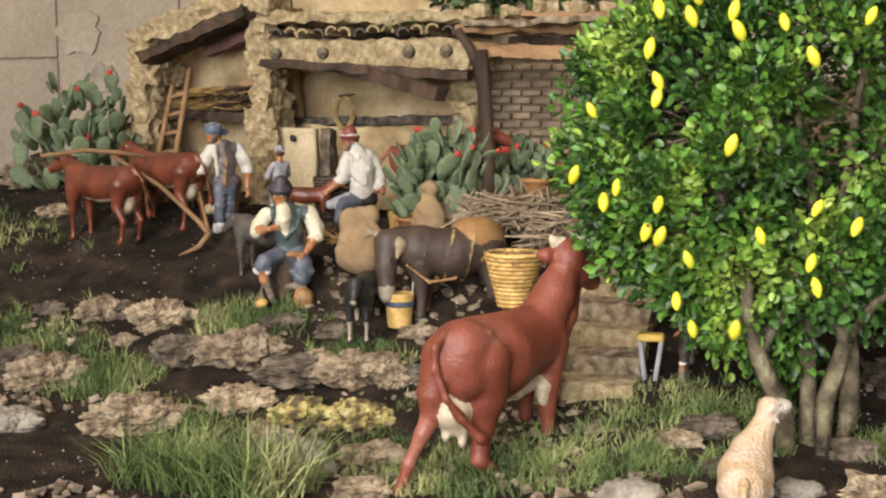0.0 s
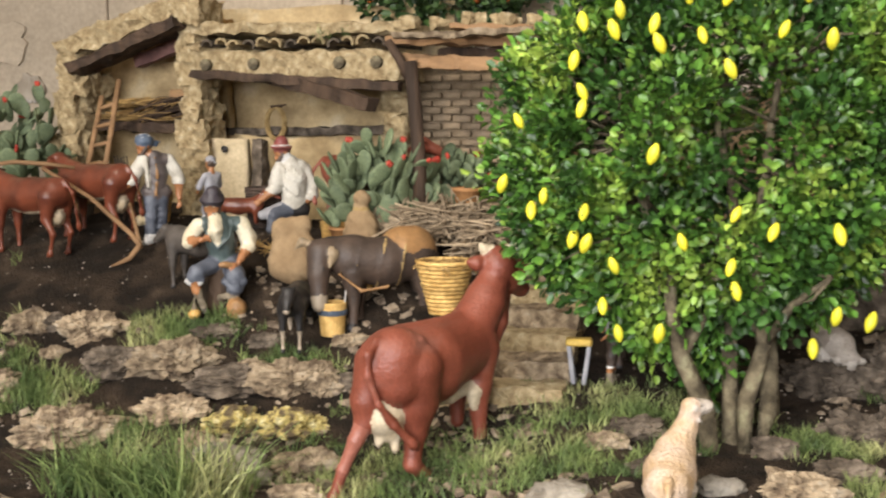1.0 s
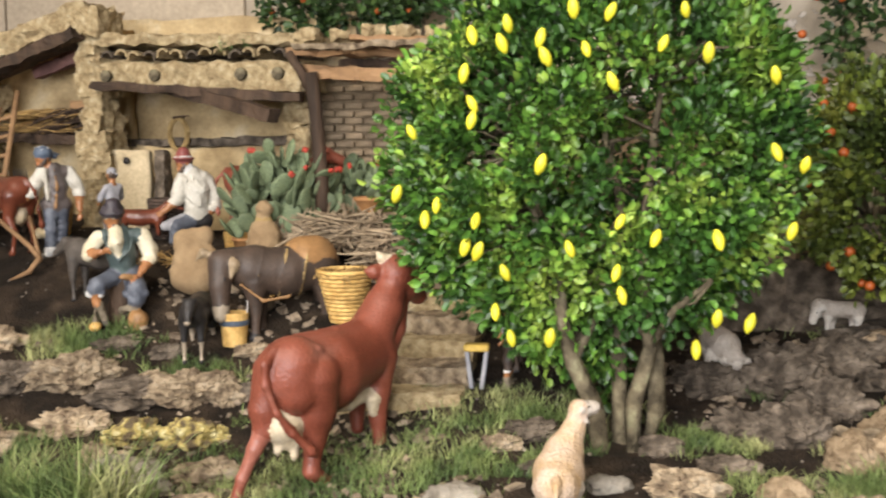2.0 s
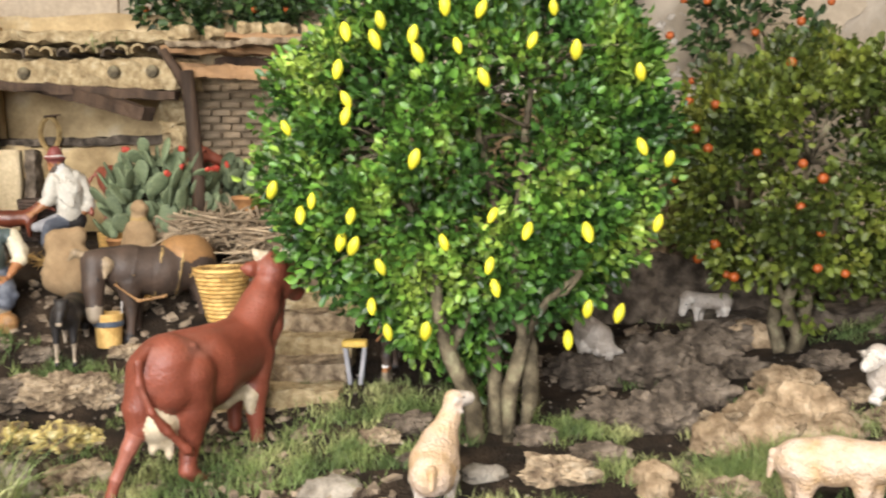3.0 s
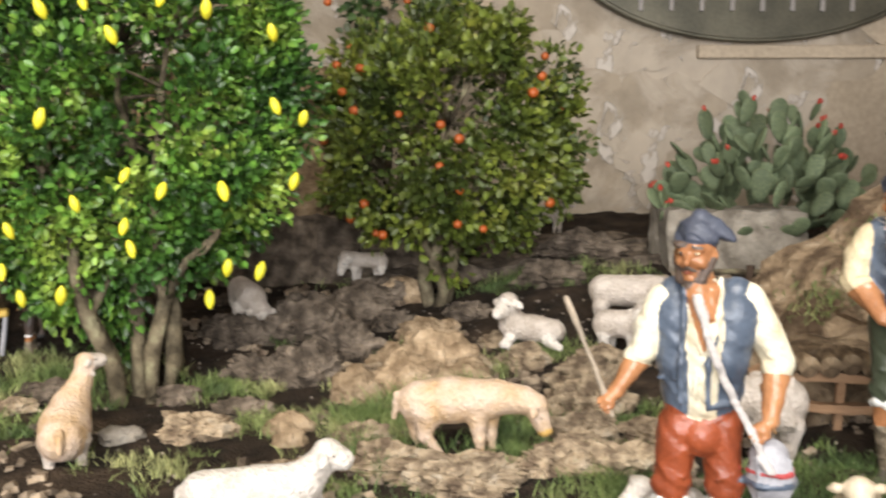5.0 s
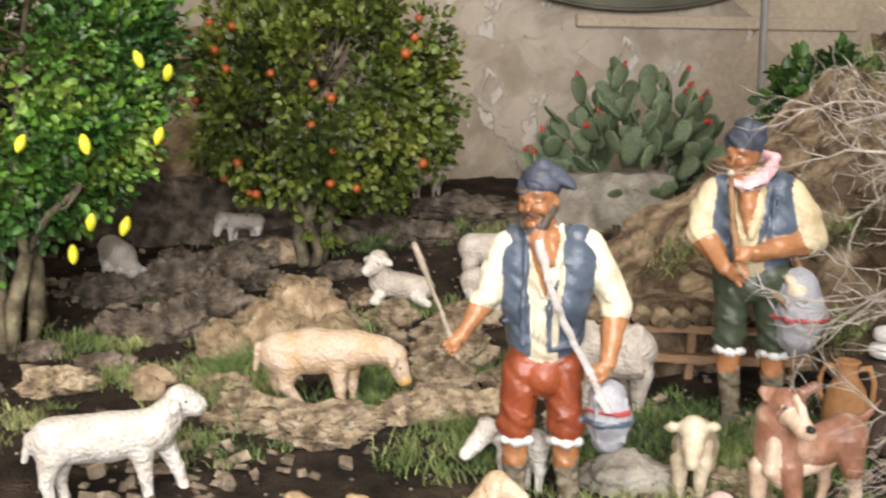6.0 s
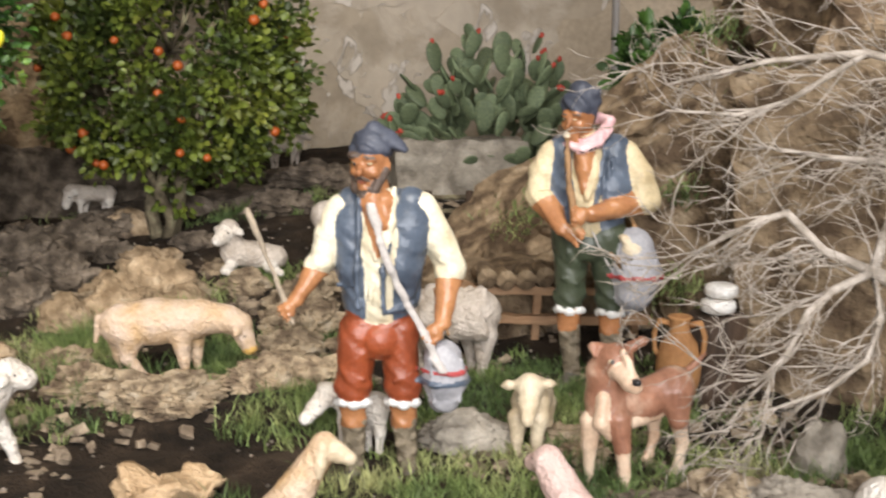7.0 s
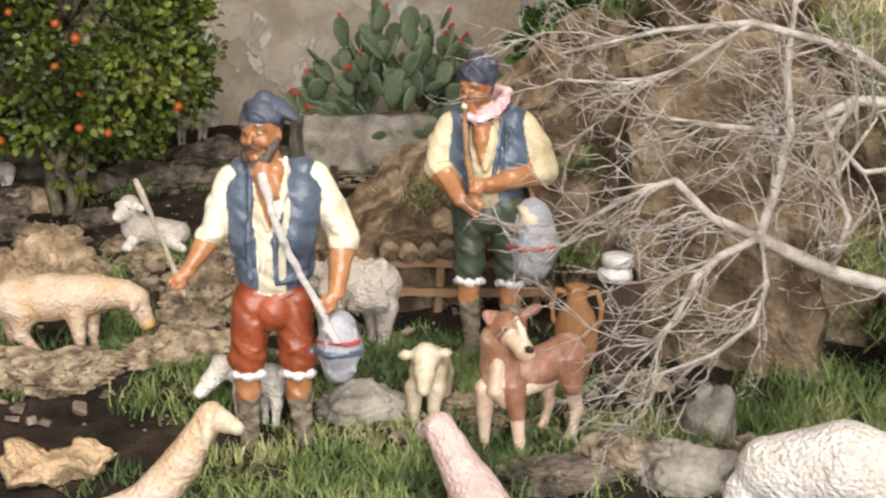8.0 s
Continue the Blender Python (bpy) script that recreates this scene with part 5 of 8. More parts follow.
# the shepherd: blue waistcoat open over a white shirt, rust-red breeches, bag on a long strap
s = Sculpt(.0703)
s.limb((.0, -.34, 2.86), (.0, .38, 2.86), .36, .36, TROUSERRED)
s.limb((.02, -.28, 3.18), (.02, .30, 3.18), .30, .30, TROUSERRED)
s.ball((.22, .03, 2.72), (.26, .36, .36), TROUSERRED)
leg(s, (.02, -.37, 2.70), (.06, -.44, 1.80), .37, .30, (.0, -.44, .30), (.35, -.58, .10), TROUSERRED, .235)
leg(s, (.02, .34, 2.70), (.10, .43, 1.80), .36, .30, (.06, .52, .30), (.40, .66, .12), TROUSERRED, .235)
for a, b in (((.36, -.16, 2.60), (.30, -.46, 2.36)), ((.34, .18, 2.62), (.34, .44, 2.30)), ((.33, -.28, 2.05), (.28, -.58, 2.16)), ((.36, .26, 2.02), (.34, .56, 2.14)), ((.30, -.30, 3.04), (.34, .0, 2.92)), ((.34, .04, 2.92), (.30, .34, 3.06))):
    s.limb(a, b, .05, .035, TROUSERRED)
chain(s, ((.0, .0, 3.25), (.02, .0, 3.80), (.02, .0, 4.50), (-.04, .0, 5.02)), (.42, .47, .52, .38), SHIRT)
chain(s, ((.0, -.22, 3.28), (.04, -.34, 4.0), (.0, -.42, 4.7), (-.06, -.46, 5.08)), (.36, .40, .42, .27), VEST)
chain(s, ((.0, .26, 3.28), (.04, .36, 4.0), (.0, .50, 4.7), (-.06, .56, 5.08)), (.36, .42, .44, .27), VEST)
s.limb((-.22, -.3, 3.4), (-.24, -.3, 4.9), .36, .40, VEST)
s.limb((-.22, .4, 3.4), (-.24, .4, 4.9), .36, .40, VEST)
# hems of the waistcoat and folds of the cloth
chain(s, ((.34, -.34, 5.16), (.46, -.34, 4.6), (.50, -.38, 4.0), (.42, -.36, 3.34)), (.055, .06, .06, .06), VEST)
chain(s, ((.30, .24, 5.18), (.46, .16, 4.5), (.54, .06, 4.0), (.46, .08, 3.24)), (.055, .06, .06, .06), VEST)
chain(s, ((.36, .10, 3.24), (.36, .40, 3.30), (.18, .60, 3.36)), (.06, .06, .05), VEST)
for q in range(6):
    s.limb((.36 - .03 * q, .34 + .05 * q, 4.75 - .18 * q), (.44 - .03 * q, .30 + .07 * q, 3.8 - .05 * q), .05, .03, VEST)
    s.limb((.34 - .02 * q, -.44 - .05 * q, 4.7 - .2 * q), (.38 - .04 * q, -.46 - .03 * q, 3.7), .045, .03, VEST)
# bare chest in the open collar
chain(s, ((.26, -.10, 5.12), (.42, -.06, 4.8), (.50, -.03, 4.22)), (.24, .17, .05), SKIN)
s.limb((.26, .10, 5.12), (.44, .08, 4.74), .20, .10, SKIN)
chain(s, ((.24, -.30, 5.22), (.42, -.20, 4.7), (.52, -.06, 4.16)), (.07, .06, .045), SHIRT)
chain(s, ((.24, .26, 5.34), (.44, .22, 4.8), (.54, .04, 4.16)), (.07, .07, .045), SHIRT)
for q in range(4):
    s.limb((.48, -.22 + .09 * q, 4.0 - .1 * q), (.50, -.24 + .08 * q, 3.35), .035, .025, SHIRT)
s.limb((-.02, -.02, 5.0), (.02, -.10, 5.62), .27, .23, SKIN)
sleeve(s, ((-.02, -.66, 4.98), (.04, -.84, 4.50), (.06, -.94, 4.14)), (.25, .26, .25), SHIRT, .22, (.32, -1.40, 3.46), (.36, -1.53, 3.33), .175)
sleeve(s, ((-.04, .76, 5.00), (.0, 1.00, 4.50), (.02, 1.24, 4.00)), (.26, .29, .27), SHIRT, .24, (.42, 1.08, 3.06), (.48, .94, 2.92), .20)
for q in range(5):
    s.limb((.22, -.78 - .03 * q, 4.75 - .13 * q), (.22, -1.02, 4.55 - .12 * q), .05, .03, SHIRT)
    s.limb((.22, .82 + .06 * q, 4.75 - .16 * q), (.26, 1.20 + .04 * q, 4.50 - .13 * q), .055, .03, SHIRT)
at = head(s, (.12, -.15, 5.72), .465, -24)
for z, dx, rr in ((.46, 0, 1.0), (.62, -.06, 1.0), (.80, -.10, .92), (.98, -.14, .78)):
    s.ball(at(-.08 + dx, .04, z), (rr * .41, rr * .39, .09), CAP, (0, -10, -24))
chain(s, (at(-.1, .0, .9), at(-.2, .1, 1.20)), (.30, .20), CAP)
chain(s, (at(-.2, .1, 1.22), at(-.35, .6, .98), at(-.4, 1.0, .70), at(-.4, 1.22, .60)), (.16, .16, .12, .06), CAP)
chain(s, (at(.1, -.2, 1.10), at(-.1, .6, 1.0), at(-.3, 1.25, .55)), (.07, .08, .05), CAP)
s.ball(at(.50, -.3, .42), (.16, .16, .07), BEARD)
# strap and striped bag
for g in (-.045, 0, .045):
    chain(s, ((.50, -.14 + g, 5.10), (.66, .02 + g, 4.5), (.66, .20 + g, 4.0), (.62, .48 + g, 3.4), (.62, .74 + g, 2.95), (.70, 1.05 + g, 2.28)), (.042, .042, .042, .042, .042, .042), STRAP)
s.limb((.1, .95, 3.6), (.2, 1.2, 2.8), .035, .035, SADDLE)
chain(s, ((.30, 1.10, 2.40), (.32, 1.14, 2.05), (.32, 1.12, 1.72)), (.34, .40, .30), BAGGREY)
s.ball((.32, 1.13, 2.03), (.47, .48, .11), VEST)
s.ball((.31, 1.12, 2.22), (.45, .46, .05), REDBAND)
for q in range(6):
    s.limb((.64 - .03 * q, .85 + .11 * q, 2.5 - .07 * (q % 2)), (.56, .92 + .09 * q, 1.7), .05, .04, BAGGREY)
chain(s, ((.42, -1.46, 3.08), (.30, -1.72, 3.80), (.10, -1.95, 4.30), (-.10, -2.22, 4.95)), (.055, .06, .06, .07), STAFF)
shepherd = tagged(s.build("shepherd_figurine", .0019, .0012, folds=.0007), "painted clay shepherd with blue vest and rust-red trousers", "figurine")
rest(shepherd, .493, 1.262, -100.5, z=-.008)

# the piper: dark green breeches, woollen cap, pink scarf and a shoulder bag with a gourd
s = Sculpt(.0865)
s.limb((.0, -.22, 2.66), (.0, .36, 2.66), .38, .38, TROUSERGREEN)
s.ball((.22, .05, 2.50), (.22, .34, .30), TROUSERGREEN)
leg(s, (.02, -.24, 2.55), (.06, -.24, 1.54), .34, .25, (.0, -.17, .20), (.32, -.34, .06), TROUSERGREEN, .205)
leg(s, (.02, .36, 2.55), (.04, .48, 1.50), .34, .25, (.0, .52, .30), (.30, .62, .14), TROUSERGREEN, .205)
for a, b in (((.34, -.30, 2.40), (.30, -.12, 2.2)), ((.32, .24, 2.35), (.30, .48, 2.1)), ((.28, -.38, 1.95), (.30, -.12, 1.85)), ((.26, .36, 1.9), (.26, .60, 1.82)), ((.30, -.34, 2.85), (.36, .1, 2.72))):
    s.limb(a, b, .05, .03, TROUSERGREEN)
chain(s, ((.0, .02, 2.85), (.02, .0, 3.5), (-.02, .0, 4.15)), (.42, .44, .34), SHIRTTAN)
chain(s, ((.0, -.20, 2.85), (.02, -.32, 3.5), (-.04, -.42, 4.12)), (.34, .37, .27), VEST)
chain(s, ((.0, .26, 2.85), (.02, .42, 3.5), (-.04, .46, 4.12)), (.36, .40, .29), VEST)
s.limb((-.18, -.2, 3.0), (-.22, -.2, 4.1), .36, .34, VEST)
s.limb((-.18, .3, 3.0), (-.22, .3, 4.1), .38, .34, VEST)
chain(s, ((.26, -.34, 4.2), (.40, -.30, 3.7), (.42, -.22, 3.1)), (.05, .055, .055), VEST)
chain(s, ((.26, .28, 4.22), (.42, .22, 3.7), (.44, .12, 3.05)), (.05, .055, .055), VEST)
for q in range(5):
    s.limb((.34 - .02 * q, .36 + .06 * q, 4.1 - .1 * q), (.42 - .04 * q, .34 + .08 * q, 3.2), .045, .03, VEST)
    s.limb((.32 - .03 * q, -.40 - .04 * q, 4.0 - .1 * q), (.36 - .04 * q, -.34 - .05 * q, 3.2), .04, .03, VEST)
chain(s, ((.24, -.06, 4.16), (.38, -.06, 3.8), (.43, -.04, 3.45)), (.20, .15, .07), SKIN)
chain(s, ((.34, .12, 4.0), (.44, .10, 3.7), (.46, .0, 3.35)), (.07, .09, .08), SHIRTTAN)
s.limb((-.02, -.05, 4.1), (.04, -.12, 4.5), .22, .20, SKIN)
sleeve(s, ((-.02, -.60, 4.08), (.0, -.74, 3.72), (.06, -.80, 3.36)), (.22, .26, .25), SHIRTTAN, .18, (.60, -.40, 2.86), (.66, -.24, 2.79), .19)
sleeve(s, ((-.04, .66, 4.06), (.0, .86, 3.66), (.04, 1.00, 3.30)), (.24, .29, .27), SHIRTTAN, .18, (.62, .08, 3.10), (.68, -.08, 3.10), .19)
for q in range(4):
    s.limb((.18, .72 + .07 * q, 3.95 - .16 * q), (.22, .98, 3.72 - .1 * q), .045, .03, SHIRTTAN)
    s.limb((.18, -.66, 3.9 - .13 * q), (.2, -.86, 3.75 - .12 * q), .04, .03, SHIRTTAN)
at = head(s, (.16, -.18, 4.64), .375, -30, beard=False, nod=.12)
for z, rr in ((.32, .94), (.50, .96), (.68, .94), (.86, .90), (1.04, .80)):
    s.ball(at(-.12, .02, z), (rr * .34, rr * .335, .065), CAP, (0, -12, -30))
chain(s, (at(-.1, 0, .8), at(-.15, .1, 1.20)), (.29, .22), CAP)
chain(s, (at(-.2, .25, 1.15), at(-.3, .70, 1.12), at(-.35, .75, .8)), (.15, .13, .10), CAP)
chain(s, ((.36, -.36, 4.25), (.42, -.10, 4.16), (.30, .16, 4.26), (.10, .34, 4.50)), (.07, .09, .10, .10), SCARF)
chain(s, ((.34, -.10, 4.28), (.26, .20, 4.40), (.0, .36, 4.62), (-.2, .2, 4.66), (-.2, -.3, 4.5)), (.06, .09, .09, .10, .10), SCARF)
chain(s, ((.47, -.30, 4.19), (.50, -.08, 4.11), (.36, .22, 4.24), (.16, .42, 4.46)), (.018, .018, .018, .018), BLACK)
chain(s, (at(1.0, 0, -.55), (.62, -.32, 3.7), (.72, -.16, 2.85)), (.055, .065, .10), WOOD)
s.ball(at(1.0, 0, -.52), .075, HORN)
for q in range(6):
    s.ball((.66 + .012 * q, -.30 + .02 * q, 3.75 - .12 * q), .022, BLACK)
chain(s, ((.44, .02, 3.0), (.48, .24, 2.5), (.44, .46, 2.1)), (.03, .03, .03), STRAP)
s.limb((.05, .72, 3.1), (.15, .90, 2.7), .05, .05, SADDLE)
chain(s, ((.16, .84, 2.52), (.22, .88, 2.05), (.24, .84, 1.72), (.24, .78, 1.40)), (.32, .44, .34, .10), BAGGREY)
s.ball((.23, .87, 2.02), (.51, .51, .07), REDBAND)
s.ball((.36, .80, 2.48), (.18, .19, .16), CREAM)
s.limb((.36, .74, 2.58), (.36, .64, 2.68), .10, .08, CREAM)
chain(s, ((.46, .42, 2.42), (.50, .72, 2.16)), (.06, .09), WOOD)
for q in range(5):
    s.limb((.60 - .05 * q, .62 + .14 * q, 2.35), (.42, .70 + .07 * q, 1.6), .05, .03, BAGGREY)
piper = tagged(s.build("piper_figurine", .0022, .0014, folds=.0008), "painted clay piper in dark green trousers playing a wooden pipe", "figurine")
rest(piper, .858, 1.50, -111, z=.03)

# the ploughman, leaning on the plough with one arm
s = Sculpt(.1464)
s.limb((.0, -.02, .78), (.0, .14, .78), .15, .15, TROUSERBLUE)
for y, x in ((-.02, .05), (.16, -.04)):
    chain(s, ((x, y, .75), (x, y - .02, .45), (x, y - .03, .12)), (.14, .12, .10), TROUSERBLUE)
    s.limb((x + .02, y - .03, .10), (x + .04, y - .05, .07), .11, .10, WHITECUFF)
    s.limb((x, y - .03, .06), (x + .03, y - .03, .0), .07, .06, SKIN)
    s.limb((x, y - .03, .0), (x + .05, y - .14, -.01), .06, .05, SHOE)
for q in range(5):
    s.limb((.13, -.12, .72 - .11 * q), (.15, .06, .68 - .12 * q), .025, .015, TROUSERBLUE)
    s.limb((.08, .08, .70 - .11 * q), (.10, .26, .66 - .10 * q), .025, .015, TROUSERBLUE)
chain(s, ((.0, .06, .88), (.0, .08, 1.2), (.0, .06, 1.5)), (.19, .20, .14), VESTBROWN)
s.limb((-.02, -.08, 1.46), (-.02, .22, 1.46), .12, .12, VESTBROWN)
s.limb((.0, -.06, .90), (.0, .20, .90), .15, .15, VESTBROWN)
s.limb((.14, -.10, 1.50), (.19, -.06, 1.0), .06, .04, SHIRTGREY)
chain(s, ((.16, .06, 1.5), (.21, .1, 1.2), (.19, .06, .86)), (.022, .022, .022), SADDLE)
s.limb((.0, -.02, 1.5), (.02, -.08, 1.66), .09, .085, SKIN)
sleeve(s, ((.04, -.16, 1.44), (.08, -.26, 1.26), (.08, -.30, 1.12)), (.12, .13, .11), SHIRTGREY, .12, (.12, -.62, .88), (.12, -.70, .86), .075)
sleeve(s, ((-.04, .30, 1.46), (-.04, .40, 1.28), (-.04, .46, 1.14)), (.12, .125, .11), SHIRTGREY, .10, (.02, .46, .78), (.04, .46, .68), .075)
at = head(s, (.04, -.12, 1.70), .165, -62)
s.ball(at(-.05, 0, .55), (.175, .17, .13), KERCHIEF)
chain(s, (at(-.7, .1, .4), at(-1.1, .2, .35), at(-1.9, .1, .42)), (.06, .05, .02), KERCHIEF)
chain(s, (at(-.7, .1, .3), at(-1.2, .3, .15), at(-1.5, .3, .1)), (.05, .04, .015), KERCHIEF)
for q in range(14):
    a, e = q * 2.4, .25 + .09 * q
    s.ball(at(-.05 + 1.06 * math.cos(a) * math.cos(e), 1.04 * math.sin(a) * math.cos(e), .55 + .80 * math.sin(e)), .022, WHITECUFF)
s.ball((.08, -.22, .40), (.10, .10, .11), SHIRTTAN)
s.limb((.08, -.18, .48), (.08, -.14, .60), .05, .03, SHIRTTAN)
ploughman = tagged(s.build("ploughman_figurine", .0032, .0018, folds=.0008), "painted clay ploughman in brown vest and spotted kerchief", "figurine")
rest(ploughman, -1.80, 2.60, -56.4)

# the seated farmer at his meal
s = Sculpt(.1316)
s.limb((-.05, .0, -.1), (-.05, .0, .55), .30, .26, WOODDARK)
s.limb((.0, -.12, .68), (.0, .14, .68), .19, .19, TROUSERBLUE)
chain(s, ((.05, -.10, .70), (.34, -.44, .56), (.36, -.50, .50)), (.17, .155, .13), TROUSERBLUE)
chain(s, ((.05, .14, .68), (.38, .20, .50), (.40, .20, .30)), (.18, .18, .17), TROUSERBLUE)
s.limb((.44, .04, .40), (.44, .34, .40), .09, .09, TROUSERBLUE)
s.limb((.34, -.58, .42), (.36, -.40, .40), .085, .08, WHITECUFF)
s.limb((.36, -.48, .40), (.34, -.46, .24), .09, .09, SKIN)
stocking(s, (.34, -.45, .26), (.30, -.34, -.06), (.42, -.30, -.12), .085)
s.limb((.40, -.06, .12), (.40, .12, .16), .075, .07, STOCKING)
stocking(s, (.40, .18, .26), (.40, .16, -.04), (.54, .22, -.10), .11)
for q in range(5):
    s.limb((.30 + .03 * q, -.34, .66 - .06 * q), (.44, -.48, .60 - .04 * q), .03, .018, TROUSERBLUE)
    s.limb((.50, .06, .54 - .07 * q), (.56, .30, .52 - .06 * q), .03, .018, TROUSERBLUE)
chain(s, ((.0, .0, .75), (.06, -.04, 1.1), (.08, -.06, 1.42)), (.22, .26, .19), VESTGREEN)
s.limb((.04, -.28, 1.38), (.04, .24, 1.38), .14, .14, VESTGREEN)
chain(s, ((.20, -.12, 1.48), (.28, -.12, 1.28), (.30, -.08, 1.04)), (.12, .13, .05), SHIRT)
for z in (1.36, 1.26, 1.14):
    s.ball((.42 - .02 * (1.36 - z), -.08, z), .016, SADDLE)
chain(s, ((.20, -.30, 1.46), (.30, -.26, 1.16), (.34, -.08, .96), (.32, .12, 1.16), (.20, .18, 1.46)), (.03, .03, .03, .03, .03), VESTGREEN)
s.limb((.06, -.08, 1.5), (.12, -.12, 1.62), .12, .11, SKIN)
sleeve(s, ((.04, -.40, 1.36), (.10, -.54, 1.18), (.16, -.58, 1.06)), (.14, .14, .12), SHIRT, .10, (.42, -.36, 1.14), (.46, -.28, 1.16), .085)
sleeve(s, ((.02, .34, 1.36), (.04, .44, 1.12), (.10, .46, .98)), (.15, .16, .13), SHIRT, .12, (.36, .28, .74), (.42, .18, .68), .09)
for q in range(4):
    s.limb((.16, .30 + .03 * q, 1.34 - .1 * q), (.18, .52, 1.20 - .07 * q), .035, .02, SHIRT)
s.ball((.46, .04, .70), (.08, .15, .07), SADDLE, (0, 0, 12))
at = head(s, (.16, -.16, 1.70), .21, -14, nod=.20)
s.ball(at(-.05, 0, .46), (.26, .25, .06), CAPDARK, (0, 8, 0))
chain(s, (at(-.1, 0, .55), at(-.15, .05, 1.0)), (.20, .15), CAPDARK)
chain(s, (at(.1, -.5, .75), at(-.2, .1, 1.1), at(-.3, .6, .7)), (.08, .09, .08), CAPDARK)
s.ball((.40, -.50, -.16), (.12, .12, .10), MUZZLE)
chain(s, ((.40, -.50, -.08), (.40, -.50, .10), (.40, -.49, .22)), (.06, .03, .015), STOCKING)
chain(s, ((.50, .22, -.20), (.50, .22, -.06)), (.15, .19), SADDLE)
seated = tagged(s.build("seated_farmer_figurine", .0030, .0018, folds=.0008), "seated painted clay farmer in dark cap and grey-green vest", "figurine")
rest(seated, -1.475, 2.39, -59.7)

# the farmer in a red hat, seated half turned away
s = Sculpt(.1478)
s.limb((.0, .0, .05), (.0, .16, .05), .24, .22, WOODDARK)
s.limb((.0, .02, .38), (.0, .26, .38), .18, .18, BLACK)
chain(s, ((.05, .04, .38), (.20, -.20, .30), (.22, -.26, .05)), (.16, .13, .10), TROUSERBLUE)
s.limb((.10, -.12, .40), (.22, -.40, .30), .12, .10, BAGGREY)
chain(s, ((.0, .14, .52), (.0, .14, .90), (.0, .08, 1.20)), (.22, .25, .17), SHIRTGREY)
s.limb((-.02, -.06, 1.14), (-.02, .26, 1.14), .14, .14, SHIRTGREY)
for q in range(6):
    s.limb((.20, -.02 + .06 * q, 1.14), (.24, .02 + .05 * q, .60), .022, .015, SHIRTGREY)
s.limb((.02, .02, 1.22), (.04, .0, 1.30), .12, .12, WHITECUFF)
sleeve(s, ((.08, -.10, 1.10), (.12, -.16, .86), (.14, -.18, .76)), (.13, .14, .12), SHIRTGREY, .10, (.22, -.40, .58), (.22, -.46, .54), .08)
sleeve(s, ((-.06, .34, 1.08), (-.08, .44, .80), (-.06, .46, .64)), (.13, .14, .13), SHIRTGREY, .10, (.04, .30, .46), (.06, .24, .42), .08)
at = head(s, (.04, -.06, 1.40), .17, -70)
s.ball(at(0, 0, .44), (.235, .225, .04), CAPRED)
chain(s, (at(0, 0, .5), at(0, 0, .95)), (.155, .13), CAPRED)
s.ball(at(0, 0, .58), (.175, .172, .038), WHITECUFF)
redhat = tagged(s.build("farmer_figurine", .0034, .0018, folds=.0008), "painted clay farmer in white shirt and red felt hat", "figurine")
rest(redhat, -1.50, 2.76, -62.9)

helper = figurine("grey-blue painted clay figurine behind the ploughman", -1.685, 2.70, 160, .20, BAGGREY, BAGGREY, BAGGREY, BAGGREY, TROUSERBLUE,
                  (((.03, -.05, -.13), (.10, -.02, -.20)), ((.05, .05, -.14), (.12, .02, -.22))), "kerchief", False, res=.0045)
# ---- plants ----
def leaf_cloud(name, centres, normals, per, spread, size, material, parent, seed, wide=.6, droop=.0):
    """A crown of single folded leaves in loose clumps round the given twig ends."""
    r = np.random.RandomState(seed)
    n = len(centres) * per
    ctr = np.repeat(np.array(centres), per, 0)
    nor = np.repeat(np.array(normals), per, 0)
    off = r.normal(0, 1, (n, 3))
    off /= np.linalg.norm(off, axis=1)[:, None]
    off *= (spread * r.uniform(.15, 1, n) ** .6)[:, None]
    pos = ctr + off
    d = off / spread + nor * .7 + r.normal(0, .45, (n, 3)) + np.array((0, 0, .25 - droop))
    d /= np.linalg.norm(d, axis=1)[:, None]
    up = r.normal(0, .6, (n, 3)) + nor * .6 + np.array((0, -.3, .7))
    sd = np.cross(d, up)
    sd /= np.linalg.norm(sd, axis=1)[:, None] + 1e-9
    nn = np.cross(sd, d)
    ln = size * r.uniform(.6, 1.25, n)
    tpl = ((0, 0, 0), (.28, .42, .17), (.72, .40, .14), (1, 0, -.10), (.72, -.40, .14), (.28, -.42, .17), (.5, 0, 0))
    V = np.zeros((n, 7, 3))
    for k, (a, b, h) in enumerate(tpl):
        V[:, k] = pos + d * (a * ln)[:, None] + sd * (b * wide * 1.2 * ln)[:, None] + nn * (h * ln)[:, None]
    base = np.arange(n)[:, None] * 7
    F = np.concatenate([base + np.array(q) for q in ((0, 6, 2, 1), (0, 5, 4, 6))], 0)
    T = np.concatenate([base + np.array(q) for q in ((6, 3, 2), (6, 4, 3))], 0)
    ob = mesh_object(name, V.reshape(-1, 3), F.tolist() + T.tolist(), [material])
    ob.parent = parent
    ob["kind"] = "stuff"
    return ob


def fruit_mesh(name, rx, rz, material, tip=0.0):
    b = bmesh.new()
    bmesh.ops.create_uvsphere(b, u_segments=12, v_segments=9, radius=1)
    for v in b.verts:
        z = v.co.z
        v.co = Vector((v.co.x * rx, v.co.y * rx, z * rz + tip * (abs(z) ** 6) * math.copysign(1, z)))
    me = bpy.data.meshes.new(name)
    b.to_mesh(me)
    b.free()
    me.materials.append(material)
    me.polygons.foreach_set("use_smooth", np.ones(len(me.polygons), dtype=bool))
    return me


